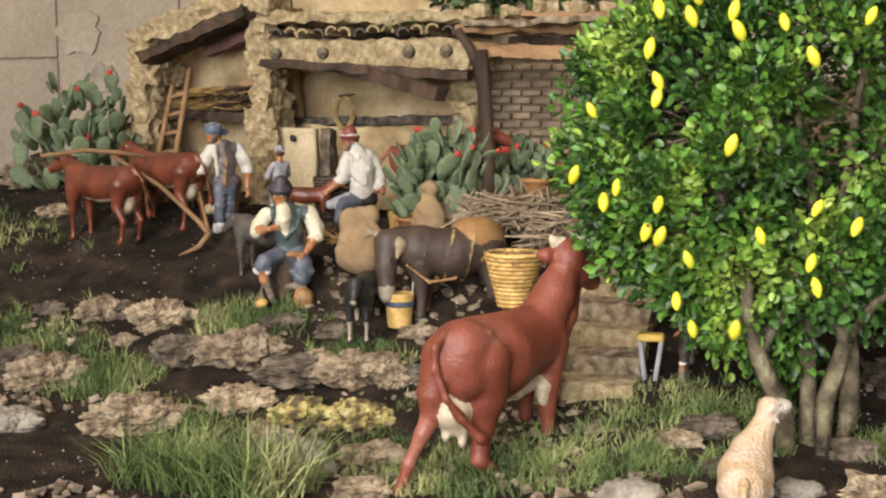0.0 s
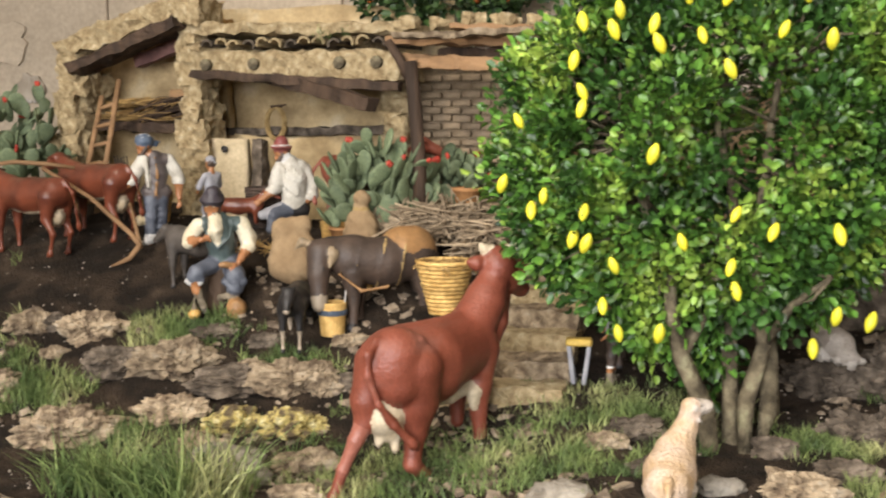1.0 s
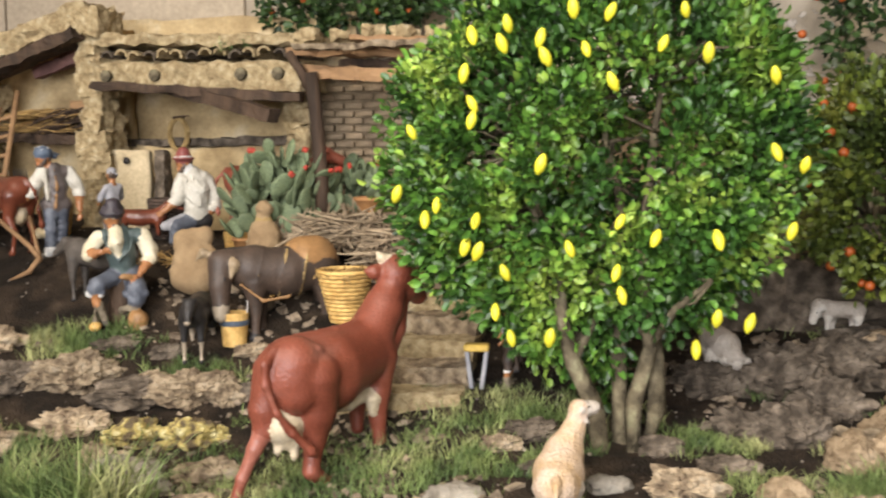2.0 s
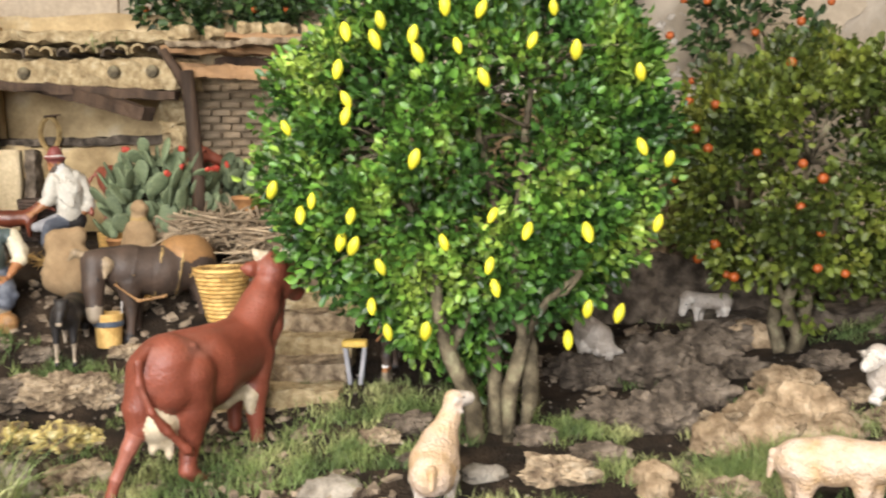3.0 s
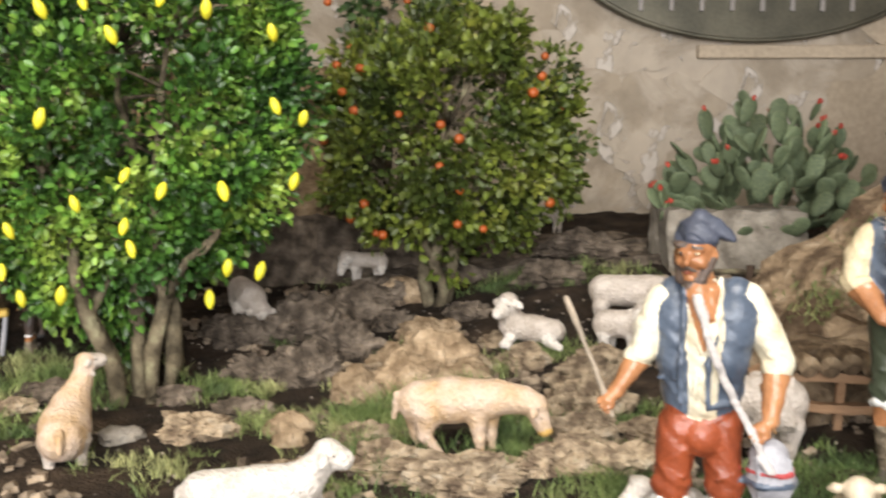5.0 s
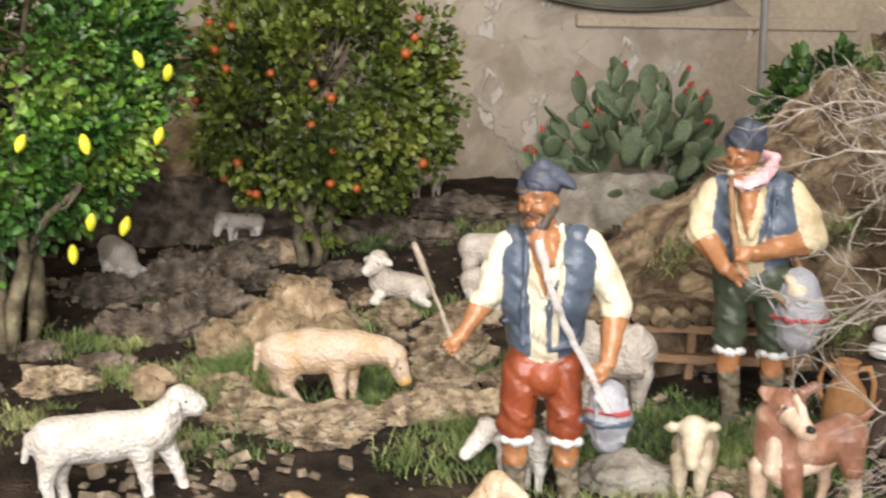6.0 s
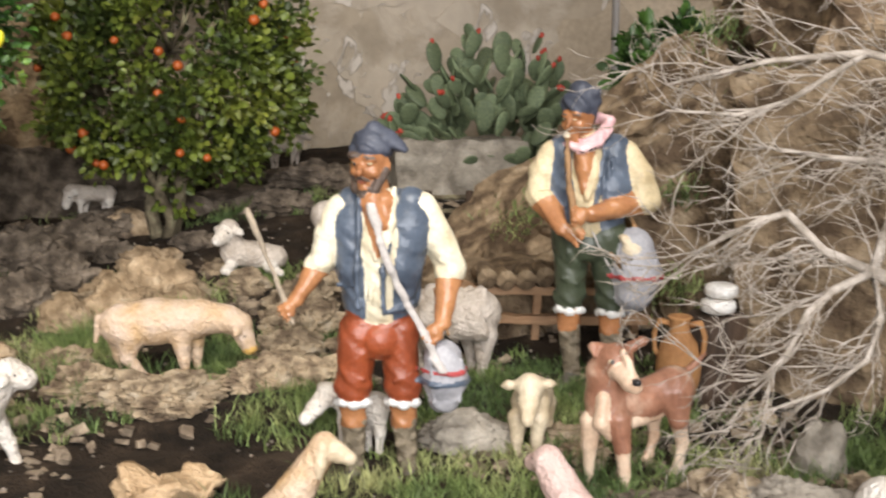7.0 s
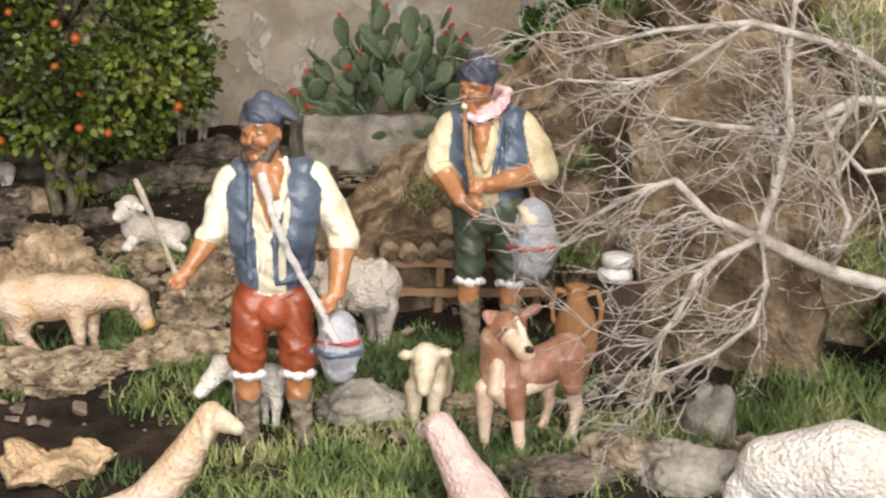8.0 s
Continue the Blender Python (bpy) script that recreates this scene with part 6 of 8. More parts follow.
def crown_points(centre, radii, count, seed, inner=.55, skip=None):
    r = np.random.RandomState(seed)
    out, nrm = [], []
    while len(out) < count:
        v = r.normal(0, 1, 3)
        v /= np.linalg.norm(v)
        q = r.uniform(inner, 1.0) ** .6
        p = v * q
        w = 1 + .16 * noise.noise(Vector(v * 2.3) + Vector((seed, 0, 0)))
        p = p * w
        pt = np.array(centre) + p * np.array(radii)
        if skip and skip(pt, v):
            continue
        out.append(pt)
        nrm.append(v)
    return out, nrm


def tree(name, label, base, centre, radii, clumps, per, spread, leaf, material, seed, stems=5, thick=.016, inner=.55, skip=None, wide=.6, fan=1.1):
    t = new(name)
    tagged(t, label, "tree")
    r = random.Random(seed)
    pts, nrm = crown_points(centre, radii, clumps, seed, inner, skip)
    runs, ends = [], []
    for k in range(stems):
        a = 2 * math.pi * (k + r.random() * .5) / stems
        top = Vector(centre) + Vector((math.cos(a) * radii[0] * .45, math.sin(a) * radii[1] * .45, radii[2] * r.uniform(-.15, .45)))
        b0 = Vector(base) + Vector((math.cos(a) * thick * fan, math.sin(a) * thick * fan * .6, -.03))
        wob = [Vector((r.uniform(-.016, .016), r.uniform(-.016, .016), 0)) for _ in range(7)]
        line = [b0] + [b0.lerp(top, q / 7) + wob[q - 1] + Vector((0, 0, .02 * math.sin(q * .45))) for q in range(1, 7)] + [top]
        m1, m2 = line[3], line[5]
        runs.append((line, [thick * (1.15 - .12 * q) * r.uniform(.88, 1.12) for q in range(8)]))
        side = line[2] + Vector((r.uniform(-.12, .12), r.uniform(-.08, .08), r.uniform(.12, .2)))
        runs.append(([line[2], line[2].lerp(side, .5) + Vector((r.uniform(-.015, .015), 0, .01)), side], [thick * .6, thick * .45, thick * .25]))
        ends.append(side)
        ends += [m1.lerp(m2, .5), m2, m2.lerp(top, .5), top]
    tubes("trunk", runs, BARK, t, 9)
    twigs = []
    for p, v in zip(pts[::2], nrm[::2]):
        q = Vector(p)
        e = min(ends, key=lambda w: (w - q).length)
        mid = e.lerp(q, .5) + Vector((r.uniform(-.02, .02), r.uniform(-.02, .02), r.uniform(-.01, .03)))
        twigs.append(([e, mid, q], [thick * .28, thick * .18, thick * .07]))
    tubes("twig", twigs, BARK, t, 5)["kind"] = "stuff"
    leaf_cloud("crown", pts, nrm, per, spread, leaf, material, t, seed, wide)
    return t


LC, LR = (-.335, 2.06, .53), (.372, .185, .36)


def lemon_skip(p, v):
    # the crown hangs lower on one side, and is open over the stems
    if p[2] < .30 and -.31 < p[0] < -.13:
        return True
    if p[2] < .45 - (p[0] + .71) * .92:
        return True
    if p[1] < 2.0 and noise.noise(Vector((p[0] * 9, p[2] * 9, 4))) > .28:
        return True
    if p[0] > -.15 and p[2] < .285 + (p[0] + .15) * 1.3:
        return True
    return False


lemon_tree = tree("lemon_tree", "dense green lemon tree full of yellow lemons", (-.275, 1.93, gz(-.275, 1.93)), LC, LR, 470, 74, .056, .0185, LEAF, 11, stems=5, thick=.0145, skip=lemon_skip, wide=.60, fan=2.6)
lem = fruit_mesh("lemon", .0086, .0142, LEMON, .003)
rng = random.Random(5)
for x, z in ((-0.351, 0.793), (-0.291, 0.785), (-0.176, 0.787), (-0.401, 0.746), (-0.391, 0.715), (-0.326, 0.726), (-0.466, 0.739), (-0.521, 0.755), (-0.282, 0.674), (-0.138, 0.718), (-0.207, 0.733), (-0.036, 0.683), (-0.512, 0.642), (-0.512, 0.615), (-0.627, 0.596), (-0.659, 0.490), (-0.577, 0.474), (-0.601, 0.449), (-0.505, 0.451), (-0.526, 0.407),
             (-0.503, 0.400), (-0.393, 0.545), (-0.457, 0.366), (-0.347, 0.410), (-0.267, 0.455), (-0.274, 0.372), (-0.266, 0.334), (-0.212, 0.429), (-0.117, 0.426), (-0.005, 0.437), (-0.032, 0.563), (0.012, 0.542), (-0.457, 0.248), (-0.388, 0.254), (-0.480, 0.295), (-0.067, 0.282), (-0.118, 0.294), (-0.152, 0.237), (-0.530, 0.692), (-0.459, 0.771)):
    u = max(0, 1 - ((x - LC[0]) / .42) ** 2 - ((z - .53) / .40) ** 2)
    ob = new("lemon", lem)
    ob.parent = lemon_tree
    ob.matrix_world = pose(x, LC[1] - .23 * math.sqrt(u), z, rng.uniform(-25, 25), rng.uniform(-28, 28), rng.uniform(0, 360)) @ Matrix.Scale(rng.uniform(.85, 1.12), 4)


def orange_tree(label, base, centre, radii, clumps, per, seed, fruits, material, leaf=.026, spread=.05, inner=.55):
    t = tree("orange_tree", label, base, centre, radii, clumps, per, spread, leaf, material, seed, stems=3, thick=.015, inner=inner, wide=.66, fan=.5)
    r = random.Random(seed)
    for k in range(fruits):
        a, e = r.uniform(-math.pi * .98, -.02), r.uniform(-.9, .9)
        v = Vector((math.cos(a) * math.cos(e) * radii[0], math.sin(a) * math.cos(e) * radii[1], math.sin(e) * radii[2])) * r.uniform(.90, 1.06)
        ob = new("orange", ORANGE_MESH)
        ob.parent = t
        ob.matrix_world = Matrix.Translation(Vector(centre) + v) @ Matrix.Scale(r.uniform(.8, 1.15), 4)
    return t


ORANGE_MESH = fruit_mesh("orange", .0100, .0098, ORANGE)
orange_tree("bushy orange tree with small orange fruit", (.275, 2.51, gz(.275, 2.51)), (.305, 2.53, .50), (.29, .24, .27), 220, 52, 21, 24, LEAFORANGE, .020)
orange_tree("sparse dark orange tree growing against the wall", (.22, 3.10, gz(.22, 3.1)), (.23, 3.08, .82), (.22, .12, .17), 34, 26, 22, 12, LEAFDARK, inner=.3)
orange_tree("dark orange tree rising behind the farmhouse roof", (-1.15, 3.24, .2), (-1.17, 3.14, .985), (.27, .10, .13), 70, 34, 23, 16, LEAFDARK)
orange_tree("small dark orange tree beside the old wall", (-.15, 3.2, .15), (-.16, 3.14, .95), (.10, .08, .13), 30, 30, 24, 3, LEAFDARK)
tree("laurel_bush", "glossy dark green bush on the bank beside the wall", (1.37, 2.35, .10), (1.365, 2.32, .48), (.085, .08, .125), 40, 26, .045, .034, LEAFBUSH, 31, stems=3, thick=.008, inner=.4)


def pad_mesh():
    b = bmesh.new()
    bmesh.ops.create_uvsphere(b, u_segments=14, v_segments=9, radius=1)
    for v in b.verts:
        z = v.co.z
        w = .56 + .12 * z
        v.co = Vector((v.co.x * w * .5 * 1.15, v.co.y * .085, (z + 1) * .5))
    me = bpy.data.meshes.new("pad")
    b.to_mesh(me)
    b.free()
    me.materials.append(PAD)
    me.polygons.foreach_set("use_smooth", np.ones(len(me.polygons), dtype=bool))
    return me


PAD_MESH, PEAR_MESH = pad_mesh(), fruit_mesh("fruit", .0055, .0085, PADFRUIT)


def cactus(label, base, half, height, pads, seed, size=.055, fruit=10, front=0):
    """A prickly pear: flat pads growing out of the rims of older pads."""
    t = new("prickly_pear")
    tagged(t, label, "cactus")
    r = random.Random(seed)
    live, made = [], 0
    for k in range(max(3, pads // 7)):
        x = base[0] + r.uniform(-.6, .6) * half
        y = base[1] + r.uniform(-.35, .35) * half
        live.append((Matrix.Translation((x, y, base[2] - .01)) @ pose(0, 0, 0, r.uniform(-15, 15), 70 * (x - base[0]) / half, r.uniform(-50, 50)), 0))
    tips = []
    while made < pads and live:
        m, depth = live.pop(0)
        s = size * r.uniform(.75, 1.2) * (1 - .04 * depth)
        ob = new("pad", PAD_MESH)
        ob.parent = t
        ob.matrix_world = m @ Matrix.Scale(s, 4)
        made += 1
        grown = 0
        for q in range(r.choice((1, 2, 2, 3))):
            a = r.uniform(-60, 60)
            rim = Vector((math.sin(radians(a)) * s * .30, 0, s * (.60 + .36 * math.cos(radians(a)))))
            m2 = m @ Matrix.Translation(rim) @ pose(0, 0, 0, r.uniform(-35, 35), a * .75, r.uniform(-60, 60))
            end = m2 @ Vector((0, 0, s))
            u = Vector(((end.x - base[0]) / half, (end.y - base[1]) / (half * .7), (end.z - base[2]) / height))
            if end.z > base[2] + .01 and u.x ** 2 + u.y ** 2 + u.z ** 2 * .9 < 1:
                live.append((m2, depth + 1))
                grown += 1
        if not grown:
            tips.append((m, s))
    while made < pads * 3:
        a, e, q = r.uniform(0, 6.283), r.uniform(.05, 1.35), r.uniform(.35, 1) ** .6
        v = Vector((math.cos(a) * math.cos(e) * half, math.sin(a) * math.cos(e) * half * .7, math.sin(e) * height)) * q
        s = size * r.uniform(.7, 1.15)
        d = (Vector((v.x / half, v.y / half, v.z / height + .35)).normalized() + Vector((r.uniform(-.5, .5), r.uniform(-.5, .5), r.uniform(-.3, .5)))).normalized()
        m = Matrix.Translation(Vector(base) + v - d * s) @ d.to_track_quat("Z", "Y").to_matrix().to_4x4() @ pose(0, 0, 0, 0, 0, r.uniform(-70, 70))
        ob = new("pad", PAD_MESH)
        ob.parent = t
        ob.matrix_world = m @ Matrix.Scale(s, 4)
        made += 1
        if q > .9 and e > .5:
            tips.append((m, s))
    r.shuffle(tips)
    for m, s in tips[:fruit]:
        for a in (0, r.uniform(15, 35), -r.uniform(15, 35))[:r.choice((1, 2, 3))]:
            ob = new("fruit", PEAR_MESH)
            ob.parent = t
            ob.matrix_world = m @ Matrix.Translation((math.sin(radians(a)) * s * .30, 0, s * (.66 + .34 * math.cos(radians(a))))) @ pose(0, 0, 0, 0, a * .6, 0)
    return t


cactus("blue-green prickly pear with red fruit beside the lean-to post", (-1.225, 2.74, .355), .20, .235, 55, 3, .066, 12)
cactus("prickly pear in front of the thin brick wall", (-1.06, 2.86, .37), .12, .19, 24, 4, .055, 7)
cactus("prickly pear behind the ploughing oxen", (-2.38, 2.78, gz(-2.38, 2.78) + .02), .27, .36, 55, 5, .066, 10)
cactus("tall prickly pear with red fruit against the wall", (1.09, 2.70, .27), .30, .34, 70, 6, .070, 16)

# bare grey shrub with a maze of twigs
shrub = new("bare_shrub")
tagged(shrub, "bare pale grey shrub with many thin tangled twigs", "shrub")
rng = random.Random(9)
mains = [([(1.44, .88, gz(1.44, .88) - .03), (1.36, .93, .10), (1.215, 1.01, .212), (1.13, 1.045, .235), (1.052, 1.08, .274)], [.017, .015, .012, .011, .010]),
         ([(1.052, 1.08, .274), (1.085, 1.10, .33), (1.115, 1.12, .40), (1.12, 1.14, .47), (1.14, 1.16, .56)], [.008, .0075, .007, .006, .004]),
         ([(1.052, 1.08, .274), (.99, 1.09, .300), (.945, 1.10, .345), (.915, 1.11, .335), (.85, 1.13, .30)], [.008, .007, .006, .0045, .0025]),
         ([(1.052, 1.08, .274), (.99, 1.07, .255), (.955, 1.06, .235), (.925, 1.05, .19), (.885, 1.05, .155)], [.007, .006, .005, .004, .002]),
         ([(1.052, 1.08, .274), (1.055, 1.06, .22), (1.03, 1.05, .175), (.97, 1.04, .145), (.89, 1.04, .125)], [.006, .005, .004, .003, .0015]),
         ([(1.36, .93, .10), (1.38, .98, .30), (1.30, 1.08, .43), (1.21, 1.12, .435), (1.13, 1.14, .395), (1.02, 1.15, .405), (.93, 1.16, .42)], [.014, .012, .010, .009, .006, .004, .002]),
         ([(1.30, 1.08, .43), (1.20, 1.13, .50), (1.08, 1.16, .53), (.97, 1.19, .52), (.84, 1.21, .49)], [.008, .007, .006, .004, .002]),
         ([(1.21, 1.12, .435), (1.16, 1.10, .39), (1.19, 1.07, .35), (1.27, 1.05, .36)], [.007, .006, .005, .003]),
         ([(1.08, 1.16, .53), (.98, 1.17, .47), (.92, 1.18, .455), (.83, 1.19, .46)], [.005, .004, .003, .0015]),
         ([(1.13, 1.045, .235), (1.15, 1.04, .30), (1.13, 1.05, .345), (1.17, 1.03, .42)], [.006, .005, .004, .002])]
tubes("branch", [(p, [q * .86 for q in r]) for p, r in mains], TWIG, shrub, 8)
small = []


def sprout(p, d, length, rad, depth):
    pts, q, dd = [p], p.copy(), d.copy()
    n = 4
    for k in range(n):
        dd = (dd + Vector((rng.uniform(-.42, .34), rng.uniform(-.3, .3), rng.uniform(-.42, .42)))).normalized()
        q = q + dd * length / n
        pts.append(q.copy())
    small.append((pts, [rad * (1 - .8 * k / n) for k in range(n + 1)]))
    if depth:
        for k in range(1, n + 1):
            for _ in range(1):
                if rng.random() < .85:
                    side = (dd + Vector((rng.uniform(-1, .6), rng.uniform(-.6, .6), rng.uniform(-.9, .9)))).normalized()
                    sprout(pts[k], side, length * rng.uniform(.35, .6), rad * .65, depth - 1)


for pts, rad in mains[1:]:
    for a, b, r0 in zip(pts, pts[1:], rad):
        for k in range(4):
            f = rng.random()
            d = (Vector(b) - Vector(a)).normalized() + Vector((rng.uniform(-1.0, .5), rng.uniform(-.5, .5), rng.uniform(-.8, .8)))
            sprout(Vector(a).lerp(Vector(b), f), d.normalized(), rng.uniform(.07, .16), min(r0 * .40, .0017), 2)
tubes("twig", small, TWIG, shrub, 4)["kind"] = "stuff"
# ---- cork cliff and bark slabs on one side ----
def cliff(label, at, size, turn, seed, material=CORK, amp=.022, freq=9, category="bark slab"):
    ob = part("bark_slab", rough_block(*size, seed, amp, freq, 12), material)
    ob.matrix_world = pose(*at, *turn)
    return tagged(ob, label, category)


cliff("long slanting slab of brown cork bark", (1.02, 2.00, .26), (.80, .22, .13), (0, -36, 6), 201)
cliff("long slanting slab of brown cork bark", (1.10, 1.86, .21), (.74, .16, .10), (0, -40, 8), 202, amp=.016, freq=14)
cliff("rough brown cork slab under the bench", (.98, 1.90, .08), (.55, .30, .22), (0, -10, 5), 203)
cliff("upright slab of grey-brown cork bark", (1.215, 1.40, .20), (.27, .07, .62), (-8, -6, -38), 204, amp=.012, freq=16)
cliff("upright slab of brown cork bark", (1.26, 1.66, .16), (.36, .16, .56), (-6, -24, -25), 205, amp=.018, freq=12)
cliff("steep brown cork cliff with grass", (1.62, 1.52, .25), (.62, .38, .95), (0, 6, -35), 206, amp=.04, freq=6, category="cliff")
cliff("steep brown cork cliff with grass", (1.70, 1.15, .06), (.56, .42, .44), (0, 4, -40), 207, amp=.04, freq=7, category="cliff")
cliff("dark brown cork cliff behind the shrub", (1.86, 2.05, .26), (.55, .40, .95), (0, -20, -10), 208, amp=.04, freq=6, category="cliff")
cliff("pale flat block of tufa at the foot of the wall", (.985, 2.66, .215), (.33, .20, .20), (0, 0, -4), 209, ROCKGREY, .008, 12, "stone block")
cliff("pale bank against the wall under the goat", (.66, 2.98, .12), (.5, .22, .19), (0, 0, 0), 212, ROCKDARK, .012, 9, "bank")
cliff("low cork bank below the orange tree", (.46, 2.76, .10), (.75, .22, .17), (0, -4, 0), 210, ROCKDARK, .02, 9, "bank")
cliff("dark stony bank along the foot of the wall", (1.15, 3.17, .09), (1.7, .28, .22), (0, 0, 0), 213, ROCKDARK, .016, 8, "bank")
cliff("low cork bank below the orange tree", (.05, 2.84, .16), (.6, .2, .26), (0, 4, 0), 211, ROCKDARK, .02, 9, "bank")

# ---- rocks ----
ROCKS = {"R": (ROCK, "craggy beige limestone rock lying on dark soil"), "D": (ROCKDARK, "rough dark brown rock half sunk in the soil"), "G": (ROCKGREY, "smooth grey-beige rock among the grass"),
         "Y": (ROCKYELLOW, "rock on the dark soil with warm yellow light in its colour"), "W": (ROCKGREY, "small pale rounded stone on the soil"), "T": (ROCKTAN, "tan rounded cork rock with grass")}


def rock(x, y, sx, sy, sz, rz, seed, kind):
    b = bmesh.new()
    bmesh.ops.create_icosphere(b, subdivisions=5 if sx > .06 else 4, radius=1)
    o = Vector((seed * 1.37, seed * .71, seed * 2.3))
    sharp = .5 if kind in "GTW" else 1.0
    for v in b.verts:
        n = v.co.normalized()
        f1 = noise.voronoi(n * 1.7 + o)[0]
        f2 = noise.voronoi(n * 4.5 + o)[0]
        d = .92 + .34 * noise.noise(n * 1.3 + o) + sharp * .42 * (f1[1] - f1[0] - .25) + sharp * .20 * (f2[1] - f2[0] - .2) + .12 * noise.noise(n * 7 + o) + .07 * noise.noise(n * 17 + o)
        z = n.z
        v.co = Vector((n.x * sx * d * 1.05, n.y * sy * d * 1.05, z * sz * d))
    m, label = ROCKS[kind]
    ob = tagged(part("rock", b, m, None, "", kind in "GTW"), label, "rock", "rocks of the crib")
    ob.matrix_world = pose(x, y, gz(x, y) + sz * .25, 0, 0, rz)
    return ob


rock(-1.879, 2.224, 0.061, 0.037, 0.033, 39, 0, "R")
rock(-1.722, 2.226, 0.072, 0.043, 0.047, 37, 1, "R")
rock(-1.819, 2.240, 0.041, 0.024, 0.024, 38, 2, "D")
rock(-1.461, 2.159, 0.091, 0.055, 0.055, 33, 3, "R")
rock(-1.590, 2.135, 0.075, 0.045, 0.041, 35, 4, "D")
rock(-1.840, 1.986, 0.083, 0.050, 0.046, 42, 5, "R")
rock(-1.949, 2.011, 0.072, 0.043, 0.039, 43, 6, "D")
rock(-1.532, 1.872, 0.097, 0.058, 0.051, 38, 7, "R")
rock(-1.374, 2.000, 0.069, 0.041, 0.034, 33, 8, "R")
rock(-1.122, 1.750, 0.084, 0.050, 0.056, 31, 9, "G")
rock(-1.165, 2.138, 0.086, 0.051, 0.041, 27, 10, "R")
rock(-1.285, 2.166, 0.042, 0.025, 0.025, 29, 11, "R")
# the two Y rocks carry a painted pool of warm light
rock(-1.224, 1.987, 0.066, 0.040, 0.033, 30, 12, "Y")
rock(-1.093, 1.995, 0.070, 0.042, 0.036, 27, 13, "Y")
rock(-1.085, 2.130, 0.040, 0.024, 0.031, 25, 14, "R")
rock(-1.003, 1.859, 0.060, 0.036, 0.030, 26, 15, "R")
rock(-1.764, 2.148, 0.033, 0.020, 0.020, 38, 16, "R")
rock(-1.289, 2.126, 0.105, 0.063, 0.035, 30, 17, "D")
rock(-1.749, 1.778, 0.065, 0.039, 0.035, 44, 18, "G")
rock(-0.947, 1.705, 0.051, 0.031, 0.022, 27, 19, "R")
rock(-1.225, 1.599, 0.038, 0.023, 0.023, 36, 20, "R")
rock(-1.241, 1.889, 0.048, 0.029, 0.032, 32, 21, "R")
rock(-2.023, 2.208, 0.042, 0.025, 0.021, 42, 22, "D")
rock(-1.296, 2.262, 0.037, 0.022, 0.022, 28, 23, "D")
rock(-1.428, 2.271, 0.050, 0.030, 0.023, 31, 24, "D")
rock(-2.615, 2.822, 0.099, 0.059, 0.070, 42, 25, "R")
rock(-2.331, 2.591, 0.057, 0.034, 0.024, 41, 27, "R")
rock(-1.102, 2.280, 0.042, 0.025, 0.021, 24, 28, "R")
rock(-1.039, 2.154, 0.040, 0.024, 0.024, 24, 29, "D")
rock(-0.494, 1.670, 0.048, 0.029, 0.024, 15, 30, "G")
rock(-0.473, 1.897, 0.039, 0.023, 0.020, 12, 31, "R")
rock(-0.435, 1.957, 0.055, 0.033, 0.024, 11, 32, "D")
rock(-0.269, 1.741, 0.033, 0.020, 0.020, 7, 33, "W")
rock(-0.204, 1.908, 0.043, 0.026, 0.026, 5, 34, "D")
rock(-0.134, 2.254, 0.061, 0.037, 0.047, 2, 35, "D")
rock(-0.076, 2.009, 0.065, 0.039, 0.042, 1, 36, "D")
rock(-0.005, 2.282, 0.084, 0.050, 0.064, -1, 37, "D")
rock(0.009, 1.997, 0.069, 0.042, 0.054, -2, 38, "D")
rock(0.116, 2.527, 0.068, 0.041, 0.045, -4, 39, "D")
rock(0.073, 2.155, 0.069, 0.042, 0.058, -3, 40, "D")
rock(0.119, 1.981, 0.059, 0.036, 0.036, -5, 41, "R")
rock(-0.172, 2.568, 0.044, 0.027, 0.023, 3, 42, "D")
rock(-0.091, 1.844, 0.051, 0.031, 0.022, 1, 43, "D")
rock(-0.148, 1.744, 0.061, 0.037, 0.032, 3, 44, "R")
rock(-0.013, 1.757, 0.040, 0.024, 0.027, -1, 45, "T")
rock(-0.376, 1.793, 0.041, 0.025, 0.022, 10, 46, "D")
rock(0.178, 2.328, 0.046, 0.028, 0.035, -6, 47, "D")
rock(0.237, 2.218, 0.061, 0.036, 0.050, -4, 48, "T")
rock(0.162, 2.043, 0.046, 0.028, 0.046, -3, 49, "T")
rock(0.306, 2.039, 0.051, 0.031, 0.031, -7, 50, "R")
rock(0.208, 1.961, 0.074, 0.044, 0.035, -4, 51, "T")
rock(0.375, 2.165, 0.038, 0.023, 0.020, -8, 52, "R")
rock(0.413, 2.066, 0.052, 0.031, 0.031, -9, 53, "R")
rock(0.493, 1.947, 0.060, 0.036, 0.042, -12, 54, "R")
rock(0.552, 2.036, 0.057, 0.034, 0.038, -13, 55, "R")
rock(0.435, 1.671, 0.056, 0.034, 0.042, -12, 56, "R")
rock(0.104, 1.698, 0.048, 0.029, 0.026, -1, 57, "R")
rock(0.135, 1.613, 0.054, 0.032, 0.030, -2, 58, "R")
rock(0.241, 1.575, 0.090, 0.050, 0.018, -6, 59, "R")
rock(0.382, 1.572, 0.065, 0.039, 0.034, -11, 60, "R")
rock(-0.008, 1.700, 0.026, 0.017, 0.029, 3, 61, "T")
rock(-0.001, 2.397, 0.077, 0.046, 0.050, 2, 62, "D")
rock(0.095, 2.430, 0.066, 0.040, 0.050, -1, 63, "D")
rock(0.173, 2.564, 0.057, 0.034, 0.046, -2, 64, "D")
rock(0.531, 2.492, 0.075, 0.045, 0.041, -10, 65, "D")
